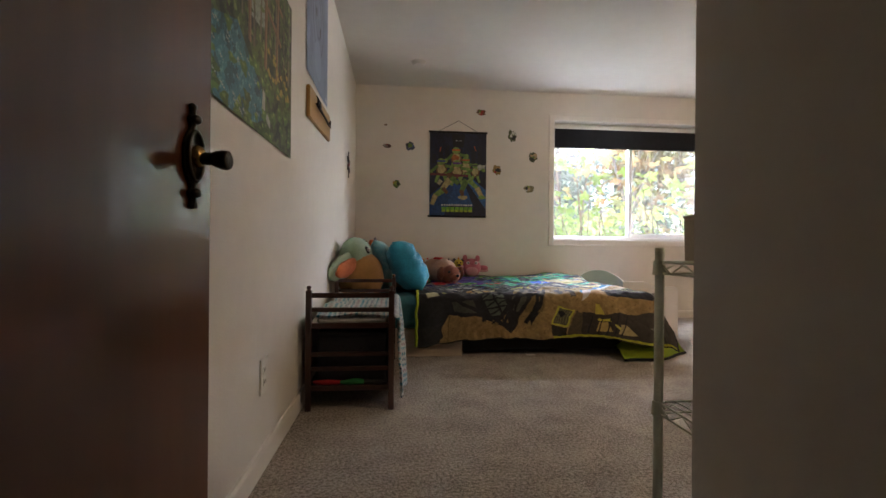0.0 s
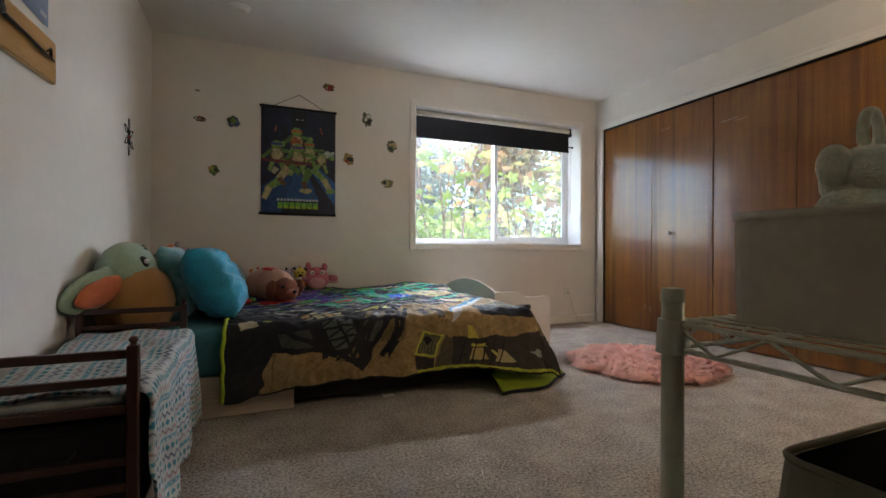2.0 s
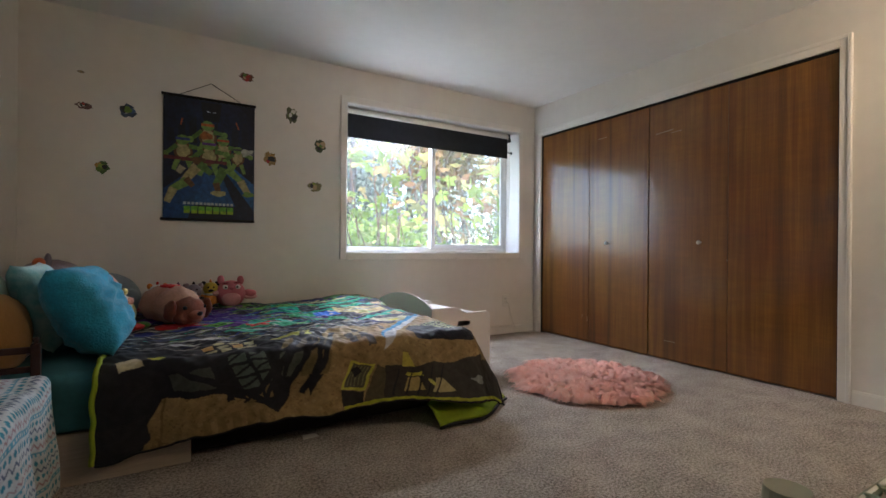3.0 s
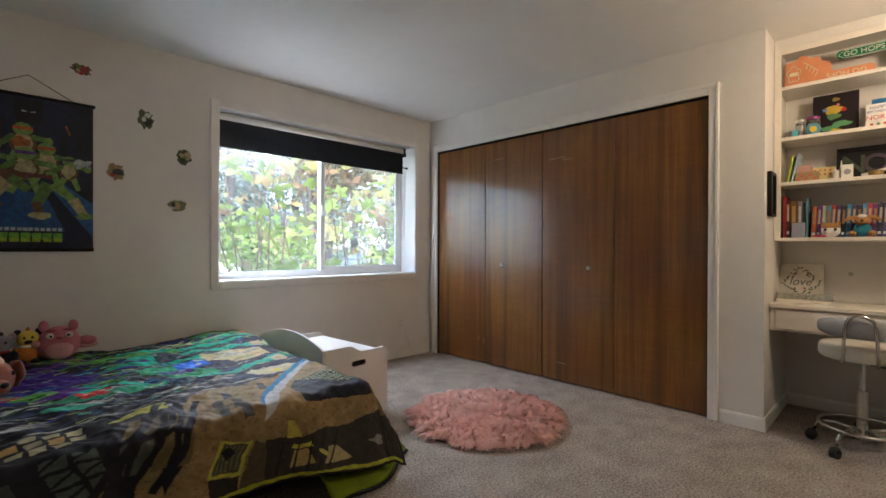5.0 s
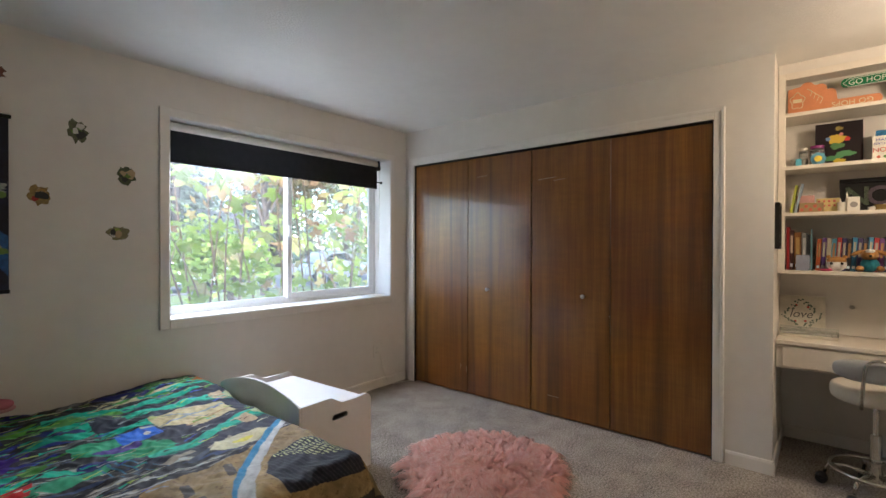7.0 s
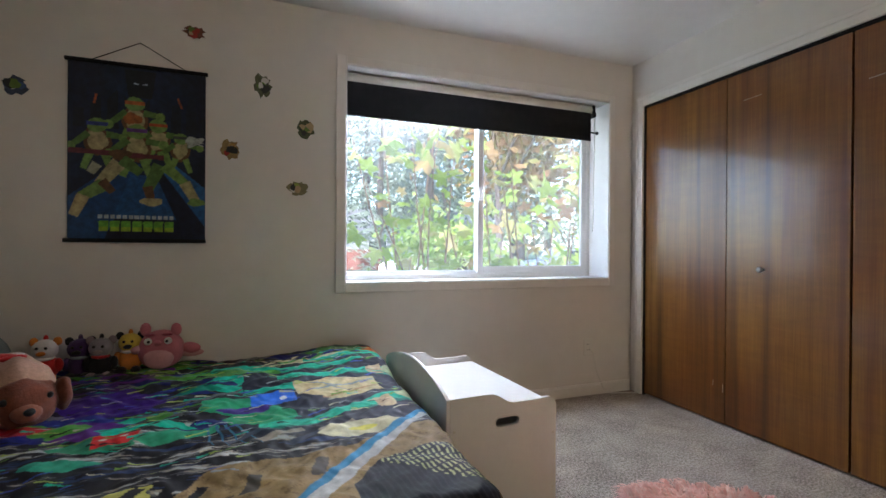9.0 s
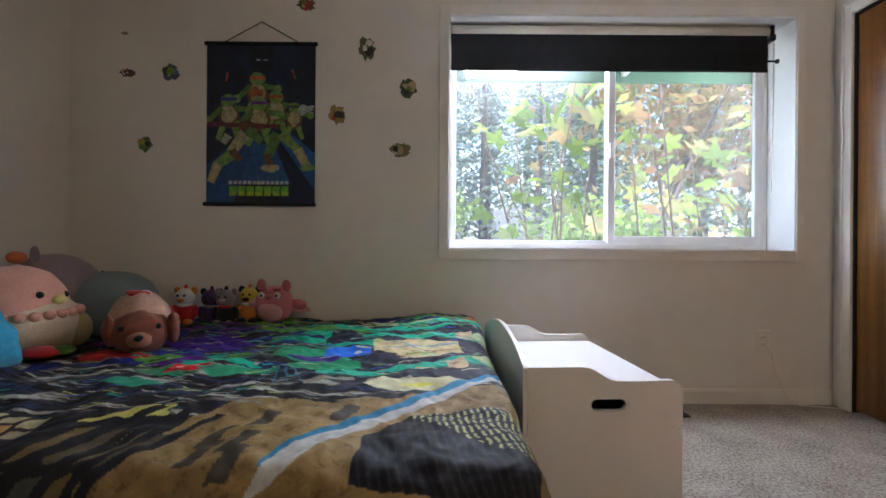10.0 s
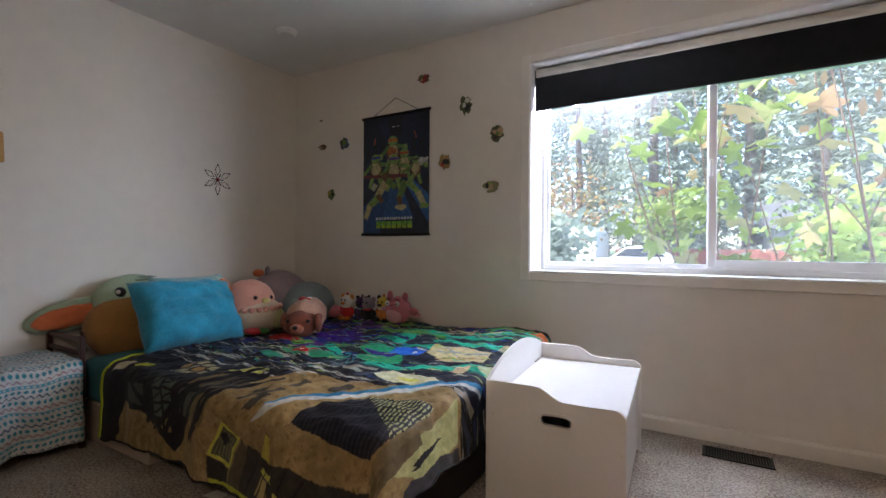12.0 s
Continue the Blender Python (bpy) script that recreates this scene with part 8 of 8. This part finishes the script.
M_LEAF = leaf_material("autumn_leaf", [(0.20, 0.28, 0.05), (0.28, 0.38, 0.08), (0.34, 0.42, 0.10), (0.40, 0.45, 0.15), (0.42, 0.38, 0.16), (0.44, 0.24, 0.14)], 0.6)
M_STEM = mat("shrub_bark", (0.20, 0.12, 0.075), 0.8, vary=0.3, scale=20, bump=0.3)
M_BARK = mat("conifer_bark", (0.14, 0.11, 0.095), 0.9, vary=0.4, scale=4, bump=0.5, bump_scale=20)
# paler than real needles: distance haze is put into this colour
M_NEEDLE = leaf_material("needles", [(0.20, 0.24, 0.17), (0.25, 0.29, 0.21), (0.30, 0.34, 0.25)], 0.45)
M_RUSSET = leaf_material("russet_leaves", [(0.22, 0.12, 0.06), (0.30, 0.20, 0.09), (0.20, 0.20, 0.06)], 0.4)
M_LIGHTLEAF = leaf_material("pale_leaves", [(0.14, 0.22, 0.05), (0.22, 0.30, 0.08), (0.30, 0.34, 0.10)], 0.5)


def lobed_leaf(vs, fs, c, size, nrm, turn, rr):
    """A flat five-lobed leaf with a slight fold."""
    q = Vector(nrm).to_track_quat("Z", "Y").to_matrix() @ Matrix.Rotation(turn, 3, "Z")
    base = len(vs)
    vs.append(tuple(c))
    rim = []
    for i in range(21):
        a = -2.55 + 5.1 * i / 20
        lobe = (0.56, 0.78, 1.0, 0.78)[i % 4] if 1 < i < 19 else 0.42
        rad = size * lobe * (1.06 - 0.17 * abs(a)) * rr.uniform(0.92, 1.08)
        p = Vector((rad * math.sin(a), rad * math.cos(a), -0.16 * size * abs(math.sin(a)) - 0.12 * size * (rad / size) ** 2))
        rim.append(len(vs))
        vs.append(tuple(Vector(c) + q @ p))
    for i in range(20):
        fs.append((base, rim[i], rim[i + 1]))


def shrub(seed, x0, x1, y0, y1, stems, height, per, label):
    rr = random.Random(seed)
    s = thing("shrub", ((x0 + x1) / 2, (y0 + y1) / 2, GZ), label, "shrub")
    vs, fs = [], []
    for k in range(stems):
        bx, by = rr.uniform(x0, x1), rr.uniform(y0, y1)
        h = height * rr.uniform(0.65, 1.05)
        lean = Vector((rr.uniform(-0.5, 0.5), rr.uniform(-0.25, 0.25), 0))
        pts = []
        for i in range(9):
            t = i / 8
            pts.append(Vector((bx, by, GZ - 0.02)) + lean * h * 0.6 * t ** 1.4 + Vector((0.05 * math.sin(5 * t + k), 0.04 * math.sin(4 * t + 2 * k), h * t)))
        part("stem", tube(pts, [0.014 * (1 - 0.75 * i / 8) for i in range(9)], 6), M_STEM, s, smooth=True)
        for b in range(per):
            t = rr.uniform(0.14, 1.0) ** 0.85
            i = min(7, int(t * 8))
            p = pts[i].lerp(pts[i + 1], t * 8 - i)
            off = Vector((rr.gauss(0, 1), rr.gauss(0, 0.8), rr.gauss(0, 0.5))) * 0.17
            size = rr.uniform(0.075, 0.185) * (1.3 if t > 0.75 else 1.0)
            nrm = Vector((rr.gauss(0, 0.6), -0.5 + rr.gauss(0, 0.5), 0.7 + rr.gauss(0, 0.4)))
            lobed_leaf(vs, fs, p + off, size, nrm, rr.uniform(0, 6.28), rr)
        tw = pts[4] + Vector((rr.uniform(-0.35, 0.35), rr.uniform(-0.15, 0.2), 0.35))
        part("twig", tube([pts[4], (pts[4] + tw) / 2 + Vector((0, 0, 0.05)), tw], [0.007, 0.005, 0.003], 5), M_STEM, s)
    me = bpy.data.meshes.new("leaves")
    me.from_pydata(vs, [], fs)
    tagged(part("crown", me, M_LEAF, s, "yellow-green lobed leaves turning russet"), kind="stuff")
    return s


shrub(11, 2.75, 5.8, 6.35, 7.0, 15, 3.15, 13, "tall leggy shrub with yellow-green lobed leaves by the window")
shrub(12, 3.6, 8.0, 7.3, 8.8, 13, 2.9, 13, "leafy shrub with pale yellow-green leaves beyond the window")


def conifer(name, seed, h, r0, label, material, dens=1.0, start=0.12):
    rr = random.Random(seed)
    t = thing(name, (0, 0, 0), label, "tree", "trees across the street")
    part("trunk", tube([(0.10 * math.sin(z * 0.5), 0, z) for z in [h * i / 8 for i in range(9)]], [0.022 * h * (1 - 0.92 * i / 8) for i in range(9)], 8), M_BARK, t, smooth=True)
    vs, fs = [], []
    n = int(400 * dens)
    for i in range(n):
        z = h * (start + (1 - start) * (i / n) ** 1.05)
        L = r0 * (1 - z / h) ** 0.75 * rr.uniform(0.55, 1.15) + 0.3
        a = rr.uniform(0, 6.283)
        d = Vector((math.cos(a), math.sin(a), 0))
        s = Vector((-math.sin(a), math.cos(a), 0))
        for k in range(5):
            u = (0.25 + 0.17 * k + rr.uniform(-0.05, 0.05)) * L
            c = d * u + Vector((0, 0, z - 0.28 * u + 0.05 * u * u / max(L, 0.1)))
            wdt, ln = rr.uniform(0.12, 0.30) * (0.6 + L * 0.16), rr.uniform(0.25, 0.55)
            for side in (-1, 1):
                b = len(vs)
                tip = c + s * side * wdt * 1.7 + d * ln * 0.5 - Vector((0, 0, rr.uniform(0.10, 0.35)))
                vs.extend([tuple(c - d * ln * 0.25), tuple(c + d * ln * 0.45 - Vector((0, 0, 0.06))), tuple(tip)])
                fs.append((b, b + 1, b + 2))
    me = bpy.data.meshes.new("crown")
    me.from_pydata(vs, [], fs)
    part("crown", me, material, t)
    return t


fir = conifer("fir_tree", 1, 19, 3.6, "tall dark green fir across the street", M_NEEDLE)
cedar = conifer("cedar_tree", 2, 15, 4.2, "broad drooping cedar across the street", M_NEEDLE, 1.1, 0.05)
spots = [(-9, 30, 1.0, 0), (-4.5, 34, 1.15, 1), (0.5, 31, 0.95, 0), (8.5, 32, 1.05, 1), (13, 35, 1.1, 0), (22, 37, 1.2, 0), (27, 33, 1.0, 1), (-20, 40, 1.2, 0), (38, 36, 1.1, 1), (-2, 44, 1.3, 0), (24, 47, 1.3, 0), (-11, 25, 0.6, 1), (-17, 46, 1.3, 0), (6, 45, 1.35, 0), (14, 43, 1.3, 1), (35, 45, 1.35, 0), (48, 46, 1.5, 0), (-14, 52, 1.5, 1), (-7, 56, 1.6, 0), (3, 54, 1.5, 1), (11, 50, 1.45, 0), (17, 55, 1.6, 1), (31, 54, 1.6, 0), (-24, 55, 1.6, 1), (1, 42, 1.25, 1), (19, 47, 1.4, 0), (-10, 63, 1.9, 0), (8, 62, 1.9, 0), (26, 61, 1.9, 0), (40, 60, 1.9, 1)]
for i, (x, y, s, k) in enumerate(spots):
    src = (fir, cedar)[k]
    m = pose(x, y, GZ - 0.05, 0, 0, 47 * i) @ Matrix.Diagonal((s, s, s, 1))
    if i == 0:
        fir.matrix_basis = m
    elif i == 1:
        cedar.matrix_basis = m
    else:
        c = copy_thing(src, pose(x, y, GZ - 0.05, 0, 0, 47 * i))
        c.scale = (s, s, s)


def broadleaf(seed, x, y, h, r, material, label, n=1500, size=0.22):
    rr = random.Random(seed)
    t = thing("broadleaf_tree", (x, y, GZ), label, "tree")
    base = Vector((x, y, GZ - 0.05))
    part("trunk", tube([base + Vector((0.1 * math.sin(k), 0, h * 0.5 * k / 4)) for k in range(5)], [0.16, 0.14, 0.12, 0.10, 0.08], 8), M_BARK, t, smooth=True)
    ends = []
    for k in range(9):
        a = rr.uniform(0, 6.28)
        e = base + Vector((r * rr.uniform(0.3, 0.9) * math.cos(a), r * rr.uniform(0.3, 0.9) * math.sin(a), h * rr.uniform(0.45, 0.95)))
        st0 = base + Vector((0, 0, h * rr.uniform(0.2, 0.5)))
        mid = st0.lerp(e, 0.5) + Vector((0, 0, 0.3))
        part("limb", tube([st0, mid, e], [0.07, 0.045, 0.02], 6), M_BARK, t)
        ends += [mid, e, mid.lerp(e, 0.6)]
    vs, fs = [], []
    for i in range(n):
        c = rr.choice(ends) + Vector((rr.gauss(0, 1), rr.gauss(0, 1), rr.gauss(0, 0.8))) * r * 0.26
        c.z = max(c.z, GZ + 0.2)
        u = Vector((rr.gauss(0, 1), rr.gauss(0, 1), rr.gauss(0, 1))).normalized()
        w = u.orthogonal().normalized()
        k = size * rr.uniform(0.5, 1.2)
        b = len(vs)
        vs.extend([tuple(c + u * k), tuple(c + w * k * 0.7), tuple(c - u * k), tuple(c - w * k * 0.7)])
        fs.append((b, b + 1, b + 2, b + 3))
    me = bpy.data.meshes.new("crown")
    me.from_pydata(vs, [], fs)
    part("crown", me, material, t)


broadleaf(21, 9.5, 17.0, 9.0, 4.0, M_RUSSET, "thinning russet broadleaf tree near the street", 2200)
broadleaf(22, 1.2, 29.0, 4.0, 2.4, M_LIGHTLEAF, "small pale green tree across the street", 1600, 0.16)
broadleaf(23, -3.5, 28.5, 7.0, 3.2, M_RUSSET, "bare greyish-brown tree across the street", 900, 0.13)
broadleaf(24, 16.0, 18.0, 3.0, 2.6, M_LIGHTLEAF, "round pale green garden bush by the street", 1800, 0.15)
broadleaf(25, 6.2, 12.5, 2.2, 1.6, M_LIGHTLEAF, "low pale green garden bush on the lawn", 1500, 0.11)
broadleaf(26, 0.8, 9.6, 1.9, 0.9, M_NEEDLE, "small dense dark green garden bush", 1500, 0.09)

# street things
M_CARPAINT = mat("silver_car_paint", (0.55, 0.57, 0.58), 0.25, 0.3, vary=0.03, scale=3, coat=0.6)
M_CARWHITE = mat("white_car_paint", (0.78, 0.78, 0.78), 0.25, 0.0, vary=0.03, scale=3, coat=0.6)
M_CARGLASS = mat("dark_car_glass", (0.02, 0.025, 0.03), 0.08, 0.0)


def car(x, y, turn, paint, label):
    c = thing("car", (0, 0, 0), label, "car", "parked cars")
    body = [(-2.2, 0.35), (-2.2, 0.72), (-1.95, 0.86), (-1.1, 0.93), (1.15, 0.95), (1.9, 0.90), (2.2, 0.78), (2.22, 0.38)]
    roof = [(-1.15, 0.92), (-0.45, 1.40), (0.05, 1.47), (0.75, 1.44), (1.65, 0.94)]
    U = Matrix(((1, 0, 0, 0), (0, 0, 1, -0.85), (0, 1, 0, 0), (0, 0, 0, 1)))
    part("body", prism(body, 1.70, U, 0.05), paint, c)
    part("cabin", prism(roof, 1.44, Matrix.Translation((0, 0.13, 0)) @ U, 0.04), paint, c)
    part("side_window", prism([(-0.95, 0.98), (-0.42, 1.34), (0.60, 1.37), (1.25, 0.98)], 1.47, Matrix.Translation((0, 0.115, 0)) @ U), M_CARGLASS, c)
    for wx in (-1.38, 1.38):
        for wy in (-0.86, 0.70):
            w = part("wheel", rod((wx, wy, 0.32), (wx, wy + 0.16, 0.32), 0.32, n=20), M_BLKPL, c)
            part("rim", rod((wx, wy - 0.006, 0.32), (wx, wy + 0.166, 0.32), 0.19, n=14), M_STEEL, w)
    c.matrix_basis = pose(x, y, GZ + 0.03, 0, 0, turn)
    return c


car(8.2, 20.2, 4, M_CARWHITE, "white car parked along the street")
car(0.5, 24.6, 0, M_CARPAINT, "silver car parked across the street")
car(15.5, 21.5, 8, M_CARPAINT, "pale car parked further along the street")
tl = thing("camper_trailer", (0, 0, 0), "white rounded camper trailer parked across the street", "trailer")
U = Matrix(((1, 0, 0, 0), (0, 0, 1, -1.1), (0, 1, 0, 0), (0, 0, 0, 1)))
part("body", prism([(-2.4, 0.5), (-2.4, 2.2), (-2.0, 2.55), (1.6, 2.6)] + arc(1.7, 1.9, 0.7, 90, 0, 6) + [(2.35, 0.5)], 2.2, U, 0.04), M_CARWHITE, tl)
part("window", box((1.35, -1.12, 1.45), (2.0, -1.095, 2.0), 0.01), M_CARGLASS, tl)
part("window", box((-1.6, -1.12, 1.4), (-0.6, -1.095, 1.95), 0.01), M_CARGLASS, tl)
for wx in (-0.5, 0.35):
    part("wheel", rod((wx, -1.12, 0.34), (wx, -0.9, 0.34), 0.34, n=18), M_BLKPL, tl)
part("skirt", box((-2.3, -1.05, 0.30), (2.2, 1.05, 0.5)), M_BLKPL, tl)
tl.matrix_basis = pose(-4.2, 28.8, GZ, 0, 0, -8)
M_FENCE = wood("red_fence_boards", (0.22, 0.06, 0.035), (0.34, 0.11, 0.07), "z", 0.8, 0.0)
fn = thing("fence", (1, 31, GZ), "reddish board fence across the street", "fence")
bd = shell(box((-0.065, -0.012, 0.05), (0.065, 0.012, 1.35), 0.004), "board")
bd.materials.append(M_FENCE)
for i in range(70):
    o = new("board", bd)
    o.parent = fn
    o.location = (-2.5 + 0.142 * i, 0, 0.01 * math.sin(i * 2.3))
for z in (0.3, 1.05):
    part("rail", box((-1.6, 31.015, GZ + z), (8.5, 31.06, GZ + z + 0.08)), M_FENCE, fn)
hs = thing("house", (12, 41, GZ), "low house with a pale wall and dark roof across the street", "house")
part("wall", box((7, 39, GZ), (21, 46, GZ + 2.7)), mat("pale_siding", (0.45, 0.44, 0.42), 0.8, vary=0.1, scale=1.5), hs)
part("roof", prism([(-0.5, 0), (7.5, 0), (3.5, 2.2)], 15, Matrix(((0, 0, 1, 6.5), (1, 0, 0, 39), (0, 1, 0, GZ + 2.7), (0, 0, 0, 1)))), M_ROAD, hs)
for x in (9, 13, 17.5):
    w = part("window", box((x, 38.96, GZ + 0.9), (x + 1.6, 39.02, GZ + 2.1)), M_TRIM, hs)
    part("pane", box((x + 0.08, 38.94, GZ + 0.98), (x + 1.52, 38.965, GZ + 2.02)), M_CARGLASS, w)
# north face of the house wall beyond the window, outside
setting("backdrop_wall", box((-3.0, 5.0, GZ - 0.1), (-0.14, 5.3, 2.4)), M_WALL, "outer house wall beside the room", "wall")
